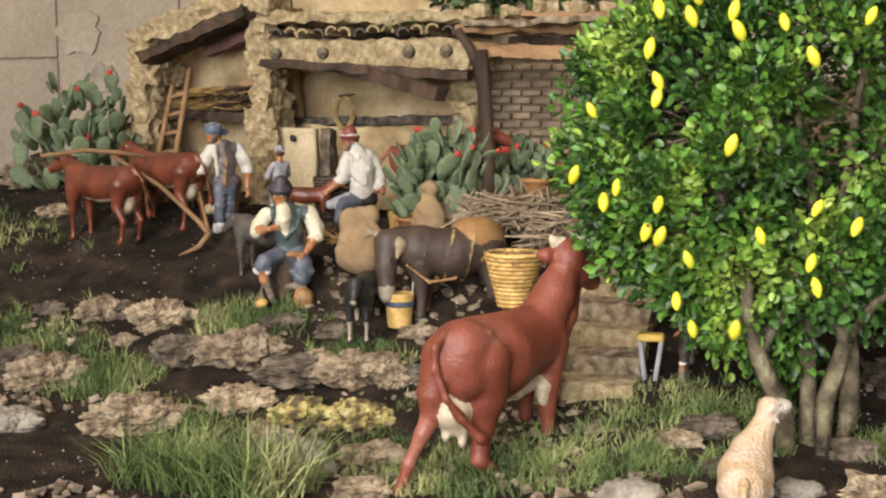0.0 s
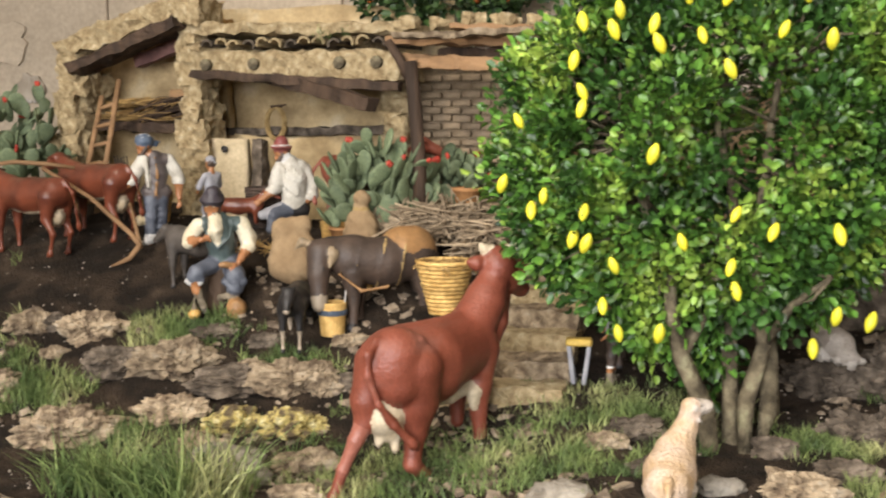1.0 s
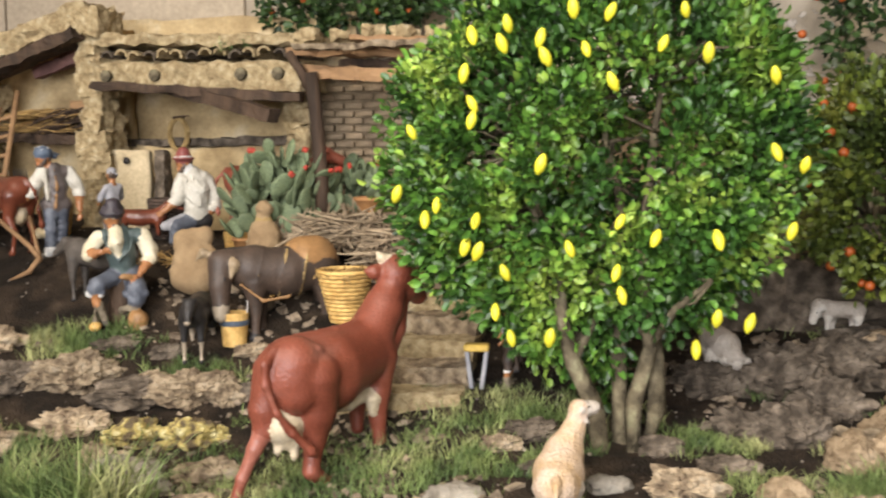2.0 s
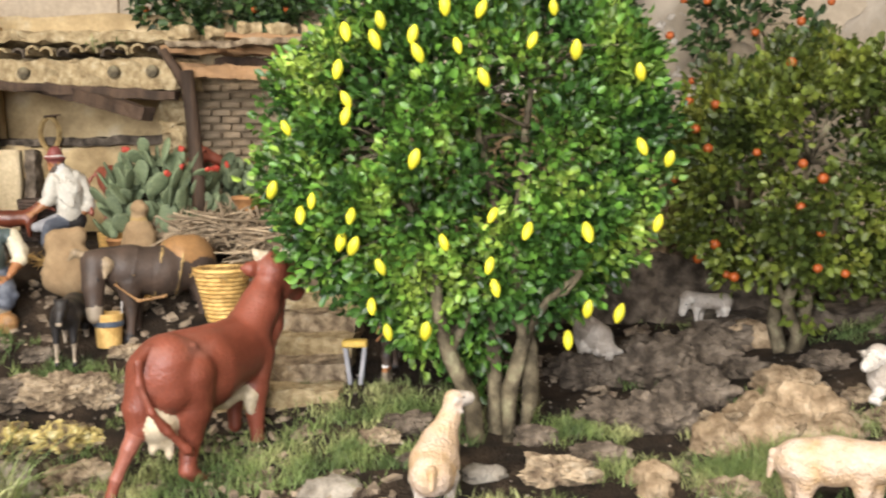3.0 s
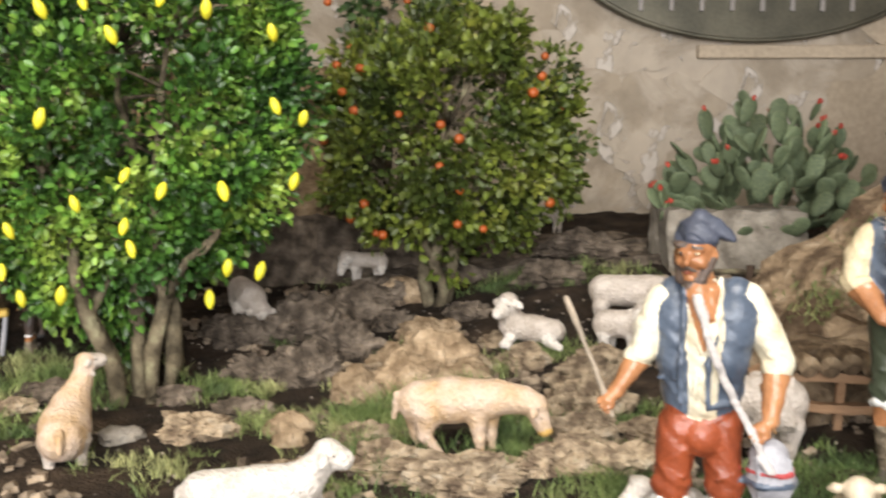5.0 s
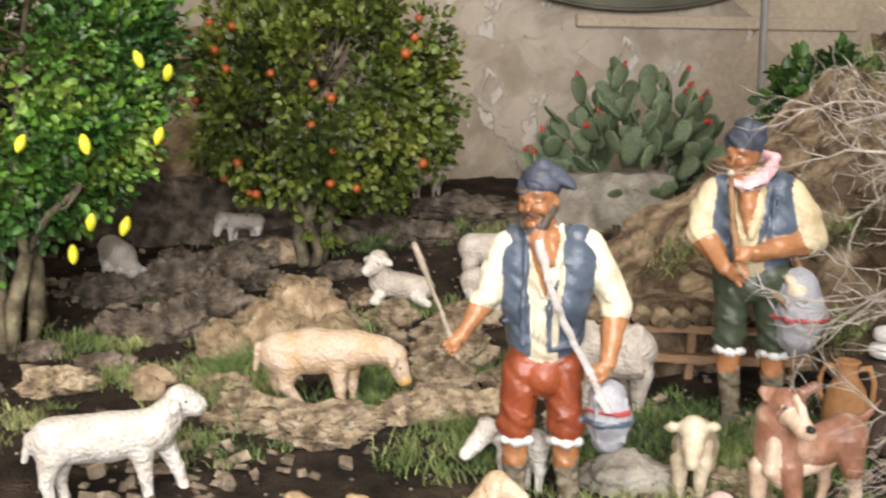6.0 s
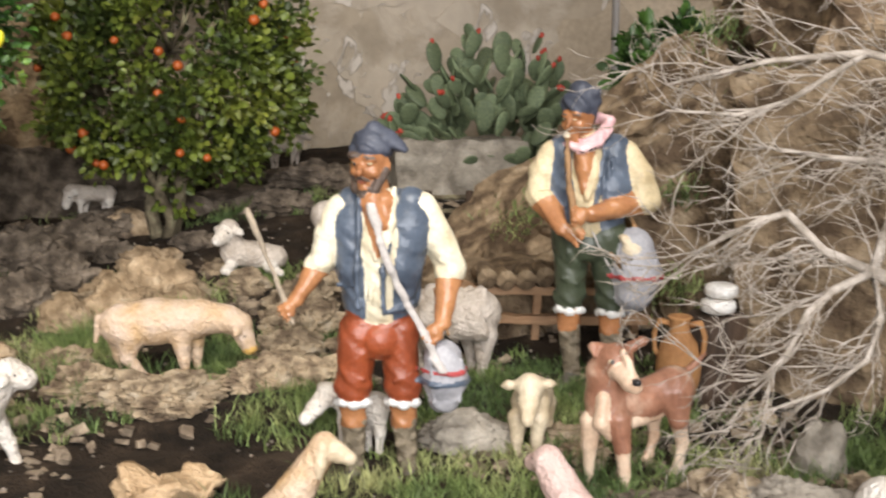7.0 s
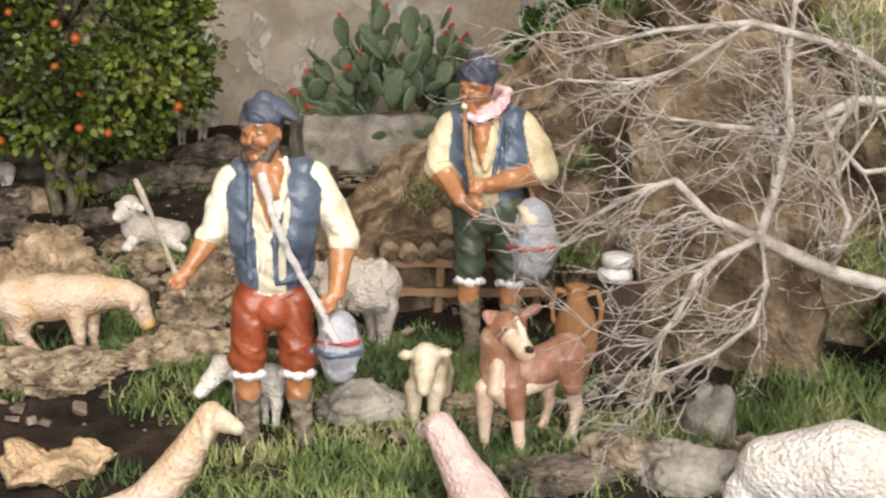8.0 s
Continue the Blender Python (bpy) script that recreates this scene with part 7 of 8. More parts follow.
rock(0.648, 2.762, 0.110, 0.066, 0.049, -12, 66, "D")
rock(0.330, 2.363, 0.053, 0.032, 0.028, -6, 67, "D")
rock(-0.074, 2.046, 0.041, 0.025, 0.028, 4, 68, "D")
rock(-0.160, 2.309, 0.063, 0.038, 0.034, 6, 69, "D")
rock(0.478, 1.793, 0.066, 0.039, 0.051, -9, 70, "R")
rock(0.426, 1.633, 0.048, 0.029, 0.031, -8, 71, "R")
rock(0.196, 1.570, 0.100, 0.050, 0.018, -0, 72, "R")
rock(0.001, 1.567, 0.046, 0.027, 0.025, 6, 76, "R")
rock(0.616, 1.305, 0.063, 0.038, 0.038, -15, 77, "G")
rock(0.748, 1.300, 0.038, 0.023, 0.018, -20, 78, "R")
rock(0.760, 1.246, 0.033, 0.020, 0.018, -21, 79, "R")
rock(0.863, 1.077, 0.051, 0.031, 0.041, -28, 80, "R")
rock(0.787, 1.074, 0.067, 0.040, 0.020, -25, 81, "D")
rock(0.930, 1.021, 0.061, 0.037, 0.045, -32, 82, "G")
rock(1.034, 1.135, 0.034, 0.035, 0.058, -33, 83, "G")
rock(0.444, 1.686, 0.054, 0.032, 0.038, -6, 84, "R")
rock(0.455, 1.853, 0.044, 0.026, 0.035, -6, 85, "R")
rock(0.239, 1.518, 0.088, 0.053, 0.039, 0, 86, "R")
rock(0.211, 2.570, 0.059, 0.035, 0.047, 1, 89, "T")
rock(1.037, 1.055, 0.032, 0.019, 0.026, -35, 90, "R")
rock(1.035, 1.294, 0.032, 0.019, 0.029, -30, 91, "R")
rock(.175, 1.93, .062, .045, .058, -4, 92, "T")
rock(.235, 2.02, .070, .050, .072, -8, 93, "T")
rock(.290, 1.97, .050, .036, .040, -8, 94, "T")
rock(.095, 1.90, .045, .032, .045, 5, 95, "T")
rock(.47, 1.56, .055, .036, .040, -12, 96, "R")
rock(.545, 1.66, .050, .034, .036, -14, 97, "R")
# driftwood
w = rough_block(.11, .05, .03, 301, .012, 26, 6)
ob = tagged(part("driftwood", w, WOOLTAN, None, "", True), "twisted ochre piece of driftwood on the soil", "driftwood")
ob.matrix_world = pose(.235, 1.225, gz(.235, 1.225) + .014, 8, 6, 20)


# ---- props of the farmyard ----
def sack(label, x, y, w, h, rz, tied=True):
    s = Sculpt(h)
    q = w / h / 2
    s.ball((0, 0, .30), (q * 1.05, q * .8, .32), BURLAP)
    s.ball((.02, 0, .52), (q * .95, q * .72, .30), BURLAP)
    if tied:
        s.limb((0, 0, .70), (.01, 0, .80), q * .62, q * .34, BURLAP)
        s.limb((.01, 0, .84), (.02, 0, .99), q * .36, q * .60, BURLAP)
        s.ball((.01, 0, .82), (q * .44, q * .44, .025), ROPE)
    else:
        s.limb((-.12, 0, .78), (.14, 0, .84), q * .55, q * .42, BURLAP)
        s.limb((-.20, .02, .86), (.20, 0, .92), .07, .09, BURLAP)
    ob = s.build("burlap_sack", .004, .006, folds=.0012)
    tagged(ob, label, "sack")
    return rest(ob, x, y, rz)


sack("full open burlap sack standing on the soil", -1.335, 2.47, .125, .165, 20, False)
sack("tied full burlap sack with a gathered neck", -1.235, 2.64, .095, .13, 0)


def wicker_basket(label, at, r0, r1, h, material=WICKER, rings=13, fill=STRAW, seed=1):
    t = new("wicker_basket")
    t.location = at
    tagged(t, label, "basket")
    V, F = [], []
    for k in range(rings):
        f = k / (rings - 1)
        r, z = r0 + (r1 - r0) * f, h * f
        n, m = 26, 6
        base = len(V)
        for i in range(n):
            a = 2 * math.pi * i / n
            wob = .0022 * math.cos(a * 13 + math.pi * k)
            for j in range(m):
                c2 = 2 * math.pi * j / m
                rr = r + wob + h / rings * .62 * math.cos(c2)
                V.append((rr * math.cos(a), rr * math.sin(a), z + h / rings * .58 * math.sin(c2)))
        for i in range(n):
            for j in range(m):
                F.append((base + i * m + j, base + ((i + 1) % n) * m + j, base + ((i + 1) % n) * m + (j + 1) % m, base + i * m + (j + 1) % m))
    ob = mesh_object("weave", V, F, [material])
    ob.parent = t
    b = lathe([(r0 * .98, 0), (r0 * 1.0, .004)], 20)
    part("bottom", b, material, t)
    if fill:
        r = random.Random(seed)
        runs = []
        for k in range(110):
            a, q = r.uniform(0, 6.28), r1 * math.sqrt(r.random())
            p = Vector((q * math.cos(a), q * math.sin(a), h * r.uniform(.86, .98)))
            d = Vector((r.uniform(-1, 1), r.uniform(-1, 1), r.uniform(-.1, .7))).normalized() * r.uniform(.02, .05)
            runs.append(([p - d * .5, p + Vector((0, 0, .006)), p + d * .5], [.0012, .0014, .0008]))
        tubes("straw_fill", runs, fill, t, 4)["kind"] = "stuff"
    return t


wicker_basket("tapered wicker pannier full of straw on the donkey", (-.893, 2.29, .200), .028, .056, .105)
wicker_basket("tapered wicker pannier on the far side of the donkey", (-1.15, 2.50, .195), .026, .042, .085, seed=2)
wicker_basket("dark wicker basket beside the door", (-1.575, 2.80, gz(-1.575, 2.8)), .045, .055, .10, WICKERDARK, fill=None)
wicker_basket("yellow wicker basket behind the ploughman", (-1.87, 2.72, gz(-1.87, 2.72)), .030, .042, .08)
wicker_basket("small yellow basket below the prickly pear", (-1.345, 2.73, gz(-1.345, 2.73)), .03, .035, .04, fill=None)

bucket = new("feed_bucket")
bucket.location = (-1.155, 2.300, .132)
tagged(bucket, "pale canvas feed bucket hung on the donkey's muzzle", "bucket")
part("body", lathe([(.024, 0), (.026, .002), (.032, .072), (.030, .074), (.029, .070), (.022, .006)], 22), WICKER, bucket)
part("stripe", lathe([(.0305, .046), (.0322, .048), (.0326, .056), (.0310, .058)], 22), VEST, bucket, "blue-grey stripe")
tubes("strap", [([(.030, 0, .07), (.020, .03, .115), (-.022, .070, .165)], [.002] * 3), ([(-.030, 0, .07), (-.036, .03, .115), (-.062, .072, .160)], [.002] * 3)], STRAP, bucket)

plough = new("wooden_plough")
tagged(plough, "long wooden plough with a beam drawn by the oxen", "plough")
tubes("beam", [([(-2.06, 2.50, .475), (-1.93, 2.52, .40), (-1.80, 2.50, .315), (-1.765, 2.49, .285)], [.005, .006, .0065, .007])], WOOD, plough, 8)
tubes("handle", [([(-1.765, 2.49, .28), (-1.80, 2.52, .34), (-1.84, 2.56, .385)], [.0055, .0045, .004])], WOOD, plough, 8)
tubes("share", [([(-1.765, 2.49, .29), (-1.79, 2.48, .255), (-1.84, 2.47, gz(-1.84, 2.47))], [.007, .007, .003])], WOOD, plough, 8)
tubes("yoke", [([(-2.24, 2.44, .475), (-2.13, 2.48, .49), (-2.06, 2.51, .485), (-1.99, 2.54, .475)], [.005, .006, .006, .005])], WOOD, plough, 8)

ladder = new("wooden_ladder")
tagged(ladder, "worn wooden ladder leaning against the farmhouse", "ladder")
A0, A1, B0, B1 = Vector((-2.158, 2.76, .32)), Vector((-2.115, 2.84, .665)), Vector((-2.085, 2.75, .32)), Vector((-2.050, 2.83, .71))
for p, q in ((A0, A1), (B0, B1)):
    tubes("rail", [([p, p.lerp(q, .5) + Vector((.003, 0, 0)), q], [.0085, .008, .0075])], WOOD, ladder, 8)
for k in range(6):
    f = .14 + .15 * k
    tubes("rung", [([A0.lerp(A1, f), B0.lerp(B1, f * .93)], [.006, .006])], WOOD, ladder, 6)


def pile(name, label, category, at, ext, count, length, rad, material, seed, along=None):
    r = random.Random(seed)
    runs = []
    for k in range(count):
        p = Vector(at) + Vector((r.gauss(0, .45) * ext[0], r.gauss(0, .45) * ext[1], ext[2] * r.random() ** 1.4))
        d = Vector((r.uniform(-1, 1), r.uniform(-.7, .7), r.uniform(-.28, .3)))
        if along:
            d = Vector(along) + d * .35
        d = d.normalized() * length * r.uniform(.5, 1.2)
        runs.append(([p - d * .5, p + Vector((r.uniform(-.006, .006), 0, r.uniform(-.006, .008))), p + d * .5], [rad, rad * r.uniform(.8, 1.2), rad * .5]))
    ob = tubes(name, runs, material, None, 5)
    return tagged(ob, label, category, kind="stuff")


pile("straw_heap", "loose straw lying on the farmhouse shelf", "straw", (-2.05, 2.96, .600), (.13, .05, .055), 260, .13, .0020, STRAW, 1, (1, 0, .05))
pile("brushwood", "dark brushwood stacked on the farmhouse shelf", "brushwood", (-1.97, 2.95, .605), (.10, .05, .05), 120, .10, .0026, WOODDARK, 2, (1, 0, .3))
pile("brushwood", "heap of dry grey twigs behind the donkey", "brushwood", (-.985, 2.60, .335), (.13, .07, .06), 300, .13, .0024, TWIGS, 3)
pile("brushwood", "heap of dry grey twigs behind the donkey", "brushwood", (-.88, 2.52, .30), (.08, .06, .06), 120, .11, .0024, TWIGS, 4)
pile("straw_heap", "loose straw strewn on the ground by the sacks", "straw", (-1.42, 2.62, gz(-1.42, 2.62) + .004), (.16, .06, .012), 160, .07, .0015, STRAW, 5)

crate = tagged(part("wooden_crate", box(.085, .06, .035, None, .003), WOOD), "small brown wooden crate on the straw shelf", "crate")
crate.matrix_world = pose(-1.95, 3.02, .668, 0, 0, 4)
coil = new("rope_coil")
tagged(coil, "straw rope ring hanging on a wall peg", "rope")
runs = []
for k in range(3):
    runs.append(([(.028 * math.cos(a / 16 * 6.2832) + .002 * k, .003 * k, .045 * math.sin(a / 16 * 6.2832)) for a in range(17)], [.0048] * 17))
tubes("ring", runs, ROPE, coil, 6)
tubes("peg", [([(-.005, .05, .048), (-.004, -.012, .047)], [.005, .004]), ([(.0, -.012, .048), (.045, -.012, .052)], [.003, .002])], WOODDARK, coil, 6)
coil.location = (-1.665, 3.02, .588)
fork = new("pitchfork")
tagged(fork, "dark iron pitchfork stuck behind the oxen", "fork")
tubes("handle", [([(-1.97, 2.72, gz(-1.97, 2.72)), (-1.985, 2.74, .455)], [.004, .004])], WOODDARK, fork)
for k in range(5):
    tubes("tine", [([(-1.985, 2.74, .45), (-2.0 + .009 * k, 2.735, .475), (-2.005 + .010 * k, 2.73, .50)], [.003, .0022, .001])], IRON, fork)


def pot(label, x, y, z, r, h):
    t = tagged(part("flower_pot", lathe([(r * .62, 0), (r * .66, .003), (r * .90, h * .78), (r, h * .80), (r * 1.02, h), (r * .88, h), (r * .84, h * .86), (r * .5, h * .85)], 24), TERRACOTTA, None, "", True), label, "pot")
    t.location = (x, y, z)
    return t


pot("round terracotta flower pot on the stone terrace", -1.015, 2.80, .385, .038, .044)
pot("small terracotta pot below the prickly pear", -1.31, 2.69, gz(-1.31, 2.69), .032, .04)

# bench with rolled bark, jar, stump and cheeses
bench = new("wooden_bench")
tagged(bench, "low rustic plank bench behind the piper", "bench")
for z, y, w in ((.135, 1.72, .06), (.085, 1.70, .022)):
    ob = part("plank", rough_block(.34, w, .014, int(z * 1000), .0018, 30, 9), SHELFWOOD, bench)
    ob.matrix_world = pose(.885, y, z + .0, 0, 2, -8)
for x, y in ((.735, 1.735), (.86, 1.715), (1.03, 1.69)):
    ob = part("leg", box(.014, .014, .125, None, .002), SHELFWOOD, bench)
    ob.matrix_world = pose(x, y, .07, 0, 3, -8)
for k in range(7):
    b = lathe([(.010, 0), (.017, .001), (.018, .06), (.011, .061)], 12)
    ob = tagged(part("bark_roll", b, CORK), "short rolled piece of cork bark on the bench", "bark", "bark rolls on the bench")
    ob.matrix_world = pose(.765 + .032 * k, 1.685 - .004 * k, .158 + (.0 if k % 3 else .004), -88, 8 * math.sin(k), -8 + 10 * math.sin(k * 2))
jar = new("clay_jar")
tagged(jar, "two-handled terracotta jar beside the dog", "jar")
part("body", lathe([(.020, 0), (.024, .003), (.036, .035), (.038, .055), (.030, .082), (.017, .098), (.016, .112), (.021, .116), (.018, .118), (.012, .110)], 24), TERRACOTTA, jar, "", True)
for g in (-1, 1):
    tubes("handle", [([(g * .016, 0, .107), (g * .034, 0, .110), (g * .042, 0, .092), (g * .040, 0, .072), (g * .032, 0, .062)], [.0045] * 5)], TERRACOTTA, jar, 8)
jar.matrix_world = pose(.955, 1.375, gz(.955, 1.375) + .004, 0, 0, -35) @ Matrix.Diagonal((.86, .86, 1.12, 1))
stump = tagged(part("tree_stump", lathe([(.052, 0), (.046, .02), (.043, .07), (.045, .122), (.040, .126)], 22), WOODDARK, None, "", True), "dark wooden stump serving as a table", "stump")
stump.matrix_world = pose(1.03, 1.405, gz(1.03, 1.405))
for k, (dx, dz, s) in enumerate(((0, .130, 1.0), (.004, .153, .95))):
    b = lathe([(.018, 0), (.024, .003), (.026, .010), (.024, .018), (.017, .021)], 20)
    ob = tagged(part("cheese", b, CHEESE, None, "", True), "small white round cheese on the stump", "cheese", "cheeses on the stump")
    ob.matrix_world = pose(1.025 + dx, 1.395, gz(1.03, 1.405) + dz, 0, 0, 30 * k) @ Matrix.Scale(s, 4)
fence = new("stick_fence")
tagged(fence, "low fence of bark-covered sticks near the wall", "fence")
for k in range(5):
    tubes("post", [([(.82 + .085 * k, 2.30 - .03 * k, gz(.85, 2.3) - .02), (.822 + .085 * k, 2.30 - .03 * k, gz(.85, 2.3) + .075 + .01 * math.sin(k * 3))], [.010, .009])], WOODDARK, fence, 8)
for z in (.03, .06):
    tubes("rail", [([(.80, 2.305, gz(.85, 2.3) + z), (1.0, 2.24, gz(.85, 2.3) + z + .006), (1.18, 2.16, gz(.85, 2.3) + z)], [.006, .006, .005])], BARK, fence, 7)

# small tool bench and barrel of the group beside the steps
stool = new("tool_stool")
tagged(stool, "small grey stool with a yellow top by the steps", "stool")
ob = part("top", box(.05, .03, .014, None, .003), CLOTHYELLOW, stool)
ob.matrix_world = pose(-.585, 2.19, gz(-.585, 2.19) + .082, 0, 0, 10)
for dx in (-.015, .015):
    ob = part("leg", box(.009, .02, .078, None, .002), BAGGREY, stool)
    ob.matrix_world = pose(-.585 + dx, 2.19, gz(-.585, 2.19) + .038, 0, dx * 500, 10)
figurine("small painted clay figurine in brown beside the steps", -.52, 2.20, 200, .185, SADDLE, BAGGREY, BAGGREY, DONKEY, STOCKING, (((.03, -.05, -.13), (.10, -.02, -.20)), ((.05, .05, -.14), (.12, .02, -.22))), "hat", False, res=.0045)


# ---- grass ----
def grass(name, label, patches, seed, width=.0022):
    r = np.random.RandomState(seed)
    P, H = [], []
    for x, y, rx, ry, count, h in patches:
        q = np.sqrt(r.uniform(0, 1, count))
        a = r.uniform(0, 2 * np.pi, count)
        px, py = x + rx * q * np.cos(a), y + ry * q * np.sin(a)
        tuft = r.normal(0, 1, (max(3, count // 28), 2)) * .5
        ctr = np.stack([x + rx * tuft[:, 0], y + ry * tuft[:, 1]], 1)[r.randint(0, len(tuft), count)]
        near = r.uniform(0, 1, count) < .75
        px = np.where(near, ctr[:, 0] + r.normal(0, .009, count), px)
        py = np.where(near, ctr[:, 1] + r.normal(0, .009, count), py)
        P.append(np.stack([px, py], 1))
        H.append(h * r.uniform(.45, 1.25, count))
    P, H = np.concatenate(P), np.concatenate(H)
    n = len(P)
    Z = np.array([gz(x, y) for x, y in P]) - .003
    base = np.stack([P[:, 0], P[:, 1], Z], 1)
    lean = r.normal(0, .42, (n, 2))
    d = np.stack([lean[:, 0], lean[:, 1], np.ones(n)], 1)
    d /= np.linalg.norm(d, axis=1)[:, None]
    a = r.uniform(0, np.pi, n)
    sd = np.stack([np.cos(a), np.sin(a), np.zeros(n)], 1) * (width * r.uniform(.6, 1.3, n))[:, None] * .5
    mid = base + d * (H * .55)[:, None]
    tip = base + d * H[:, None] + np.stack([lean[:, 0], lean[:, 1], -.25 * np.abs(lean).sum(1)], 1) * (H * .45)[:, None]
    V = np.stack([base - sd, base + sd, mid - sd * .8, mid + sd * .8, tip], 1).reshape(-1, 3)
    k = np.arange(n)[:, None] * 5
    F = (k + np.array((0, 1, 3, 2))).tolist() + (k + np.array((2, 3, 4))).tolist()
    return tagged(mesh_object(name, V, F, [GRASS]), label, "grass", kind="stuff")


grass("grass", "short green grass tufts on the dark soil", [
    (-.78, 1.84, .30, .16, 3400, .034), (-.52, 2.05, .20, .12, 1900, .032), (-.48, 1.82, .14, .10, 1000, .028), (-1.50, 2.27, .15, .07, 1500, .040),
    (-2.02, 2.10, .28, .10, 1900, .036), (-1.72, 2.02, .12, .08, 1400, .045), (-1.19, 2.19, .12, .06, 1100, .030), (-1.50, 1.92, .14, .06, 900, .040), (-2.55, 2.45, .35, .12, 1500, .035)], 1)
grass("grass", "green grass growing round the rocks and sheep", [
    (-.13, 1.97, .10, .07, 1300, .030), (.11, 1.72, .08, .07, 1100, .040), (.28, 2.02, .07, .05, 700, .042), (.33, 1.63, .09, .06, 900, .030), (.45, 2.10, .06, .04, 500, .030),
    (.55, 2.55, .22, .10, 1200, .030), (-.02, 2.28, .06, .05, 450, .030), (.08, 1.50, .12, .06, 600, .025), (-.2, 1.62, .12, .06, 500, .026), (.15, 2.75, .2, .1, 600, .03), (.14, 1.62, .06, .05, 500, .036), (.36, 1.74, .07, .05, 500, .034), (.30, 1.86, .08, .05, 500, .036), (-.04, 1.78, .07, .05, 450, .03), (.47, 1.58, .07, .06, 600, .034), (.22, 2.14, .06, .04, 350, .036), (.20, 1.86, .06, .03, 700, .050), (.28, 1.89, .05, .03, 500, .050), (.43, 1.56, .05, .04, 500, .034), (.12, 1.78, .07, .05, 900, .046), (.46, 1.48, .06, .06, 800, .032)], 2)
grass("grass", "thick dark green grass round the shepherds", [
    (.76, 1.42, .24, .17, 8200, .026), (.56, 1.12, .24, .14, 4200, .030), (.88, 1.12, .18, .12, 2200, .030), (.42, 1.42, .12, .10, 1200, .030), (.58, 1.75, .12, .10, 1000, .03),
    (1.12, 1.12, .14, .10, 1800, .042), (1.22, .98, .18, .10, 2200, .045), (.38, 1.02, .14, .08, 1000, .030), (.85, 1.95, .15, .1, 700, .03), (1.3, 1.2, .2, .12, 900, .05)], 3)
grass("grass", "tall tuft of long green grass blades", [(-1.19, 1.60, .13, .06, 900, .115), (-1.08, 1.62, .06, .04, 260, .15), (-1.3, 1.62, .08, .05, 300, .08)], 4, .0032)

# tufts clinging to the cork slabs and cliffs
def tuft(label, spots, seed):
    r = np.random.RandomState(seed)
    V, F = [], []
    for x, y, z, rad, count, h in spots:
        for k in range(count):
            p = np.array((x, y, z)) + r.normal(0, rad * .5, 3) * (1, .6, .6)
            d = np.array((r.normal(0, .5), r.normal(-.35, .4), r.uniform(.3, 1)))
            d = d / np.linalg.norm(d) * h * r.uniform(.5, 1.2)
            a = r.uniform(0, 6.28)
            s = np.array((math.cos(a), math.sin(a), 0)) * .0013
            i = len(V)
            V += [p - s, p + s, p + d * .55 + s * .8, p + d * .55 - s * .8, p + d * (1, 1, .8)]
            F += [(i, i + 1, i + 2, i + 3), (i + 3, i + 2, i + 4)]
    return tagged(mesh_object("grass_tuft", V, F, [GRASS]), label, "grass", kind="stuff")


tuft("green grass tufts growing out of the cork cliff", [(1.34, 1.22, .20, .07, 380, .05), (1.42, 1.20, .10, .10, 520, .05), (1.46, 1.34, .42, .10, 420, .05), (1.36, 1.32, .52, .08, 320, .05), (1.22, 1.62, .48, .06, 200, .03),
      (1.10, 1.66, .30, .05, 160, .03), (1.03, 1.55, .16, .05, 200, .03), (1.30, 1.38, .06, .08, 380, .05), (.98, 1.88, .33, .06, 160, .025), (.86, 1.80, .24, .06, 200, .025), (1.25, 1.85, .56, .06, 160, .03)], 6)
tuft("small green plants rooted on the farmhouse roof", [(-1.42, 2.84, .815, .02, 90, .03), (-1.36, 2.84, .82, .015, 90, .03)], 7)

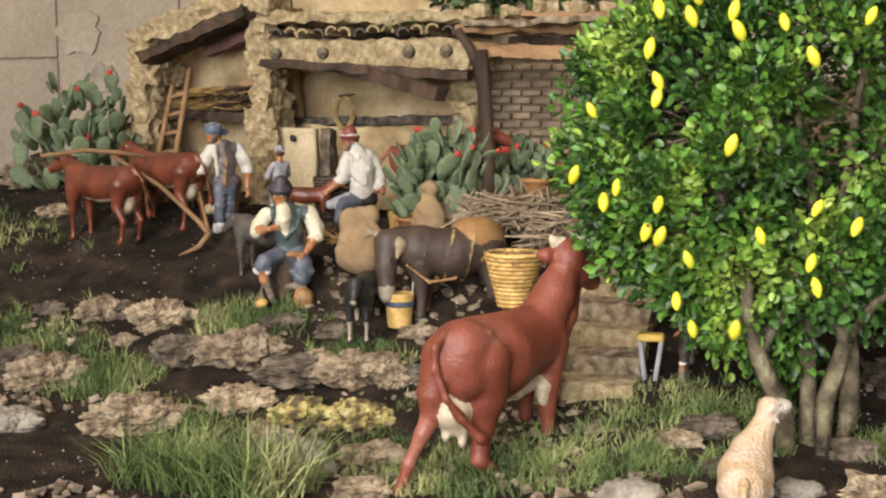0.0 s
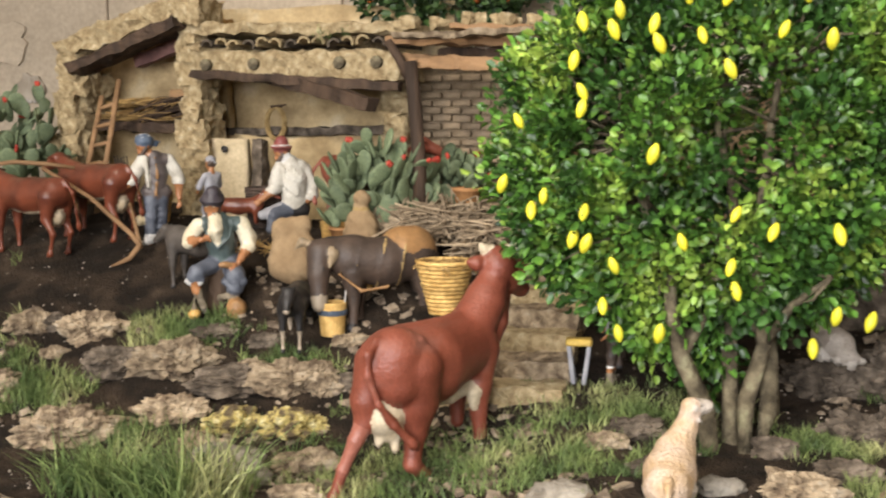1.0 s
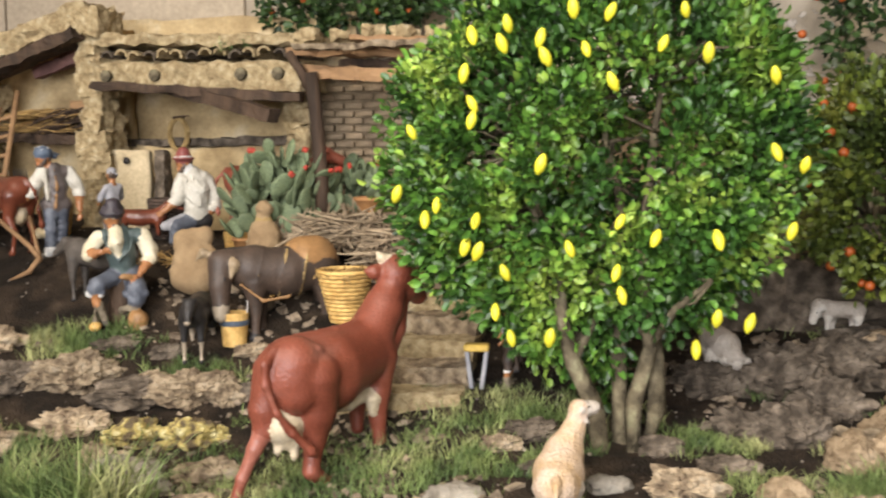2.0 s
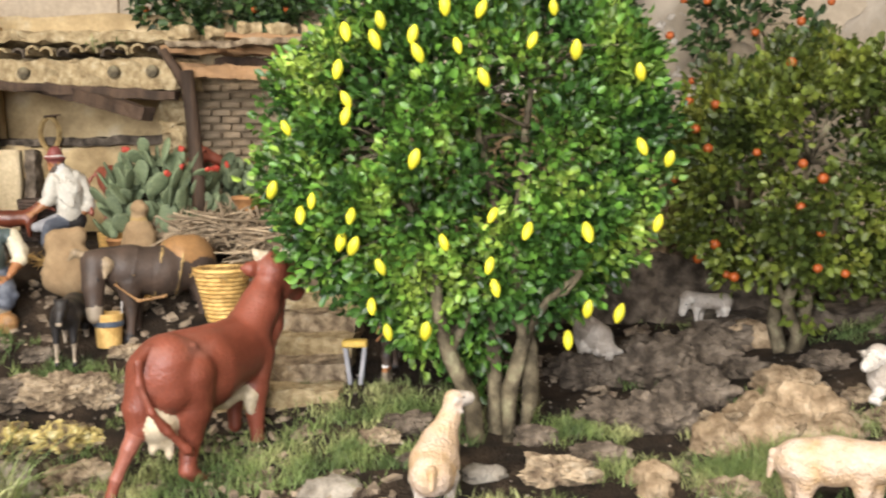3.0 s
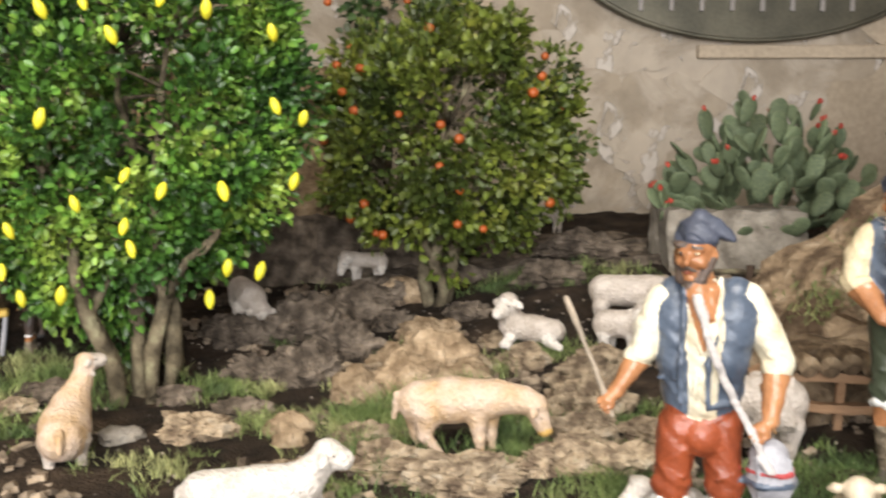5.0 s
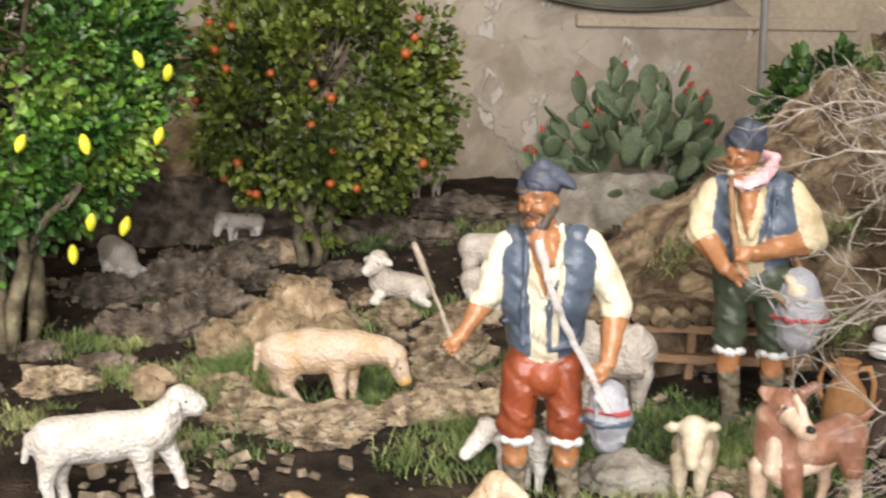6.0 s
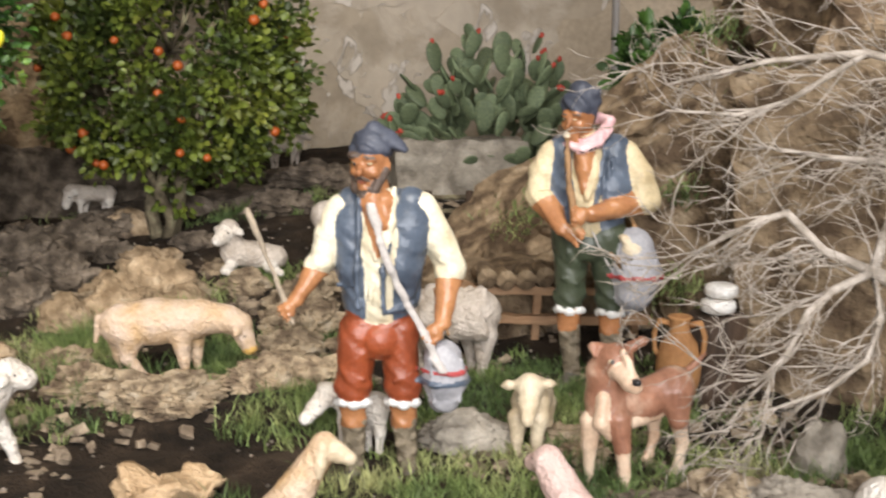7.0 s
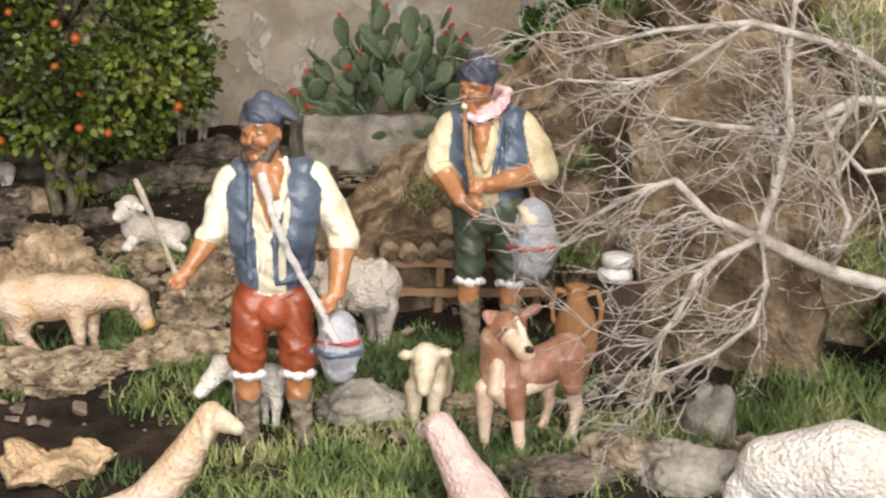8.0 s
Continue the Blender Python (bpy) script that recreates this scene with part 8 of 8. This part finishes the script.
# broken stone chips between the rocks
rng = random.Random(33)
V, F = [], []
CUBE = [(-1, -1, -1), (1, -1, -1), (1, 1, -1), (-1, 1, -1), (-1, -1, 1), (1, -1, 1), (1, 1, 1), (-1, 1, 1)]
QUADS = [(0, 3, 2, 1), (4, 5, 6, 7), (0, 1, 5, 4), (1, 2, 6, 5), (2, 3, 7, 6), (3, 0, 4, 7)]
placed = 0
while placed < 2600:
    x, y = rng.uniform(-2.2, 1.1), rng.uniform(1.05, 2.7)
    if noise.noise(Vector((x * 4.2, y * 4.2, 2.5))) < .02 or (x < -1.45 and y > 2.28):
        continue
    s = rng.choice((.004, .005, .006, .007, .008, .010))
    m = pose(x, y, gz(x, y) + s * .25, rng.uniform(-30, 30), rng.uniform(-30, 30), rng.uniform(0, 360)) @ Matrix.Diagonal((s * rng.uniform(.8, 1.6), s, s * rng.uniform(.5, .9), 1))
    i = len(V)
    V += [m @ (Vector(q) * rng.uniform(.6, 1.05)) for q in CUBE]
    F += [tuple(i + k for k in q) for q in QUADS]
    placed += 1
CHIP = mat("stone_chips", c(.30, .235, .165), c(.11, .08, .055), .9, 30, 150, .8, .25, .6, island=.4)
tagged(mesh_object("stone_chips", V, F, [CHIP], False), "broken beige stone chips strewn between the rocks", "stones", kind="stuff")

# loose soil crumbs and white pebbles
rng = random.Random(12)
V, F = [], []
for k in range(2600):
    x, y = rng.uniform(-2.6, 1.3), rng.uniform(1.0, 2.8)
    s = rng.uniform(.0015, .0042)
    z = gz(x, y) + bumpy(x, y) + s * .4
    i = len(V)
    V += [(x + s * rng.uniform(.6, 1), y, z), (x, y + s, z), (x - s, y, z), (x, y - s * rng.uniform(.6, 1), z), (x, y, z + s * .8), (x, y, z - s)]
    F += [(i, i + 1, i + 4), (i + 1, i + 2, i + 4), (i + 2, i + 3, i + 4), (i + 3, i, i + 4), (i + 1, i, i + 5), (i + 2, i + 1, i + 5), (i + 3, i + 2, i + 5), (i, i + 3, i + 5)]
PEBBLE = mat("pebbles", c(.30, .25, .20), c(.10, .08, .06), .85, 3, 200, .3, .3, .8, island=.6)
tagged(mesh_object("pebbles", V, F, [PEBBLE], False), "tiny loose pebbles and crumbs on the soil", "pebbles", kind="stuff")
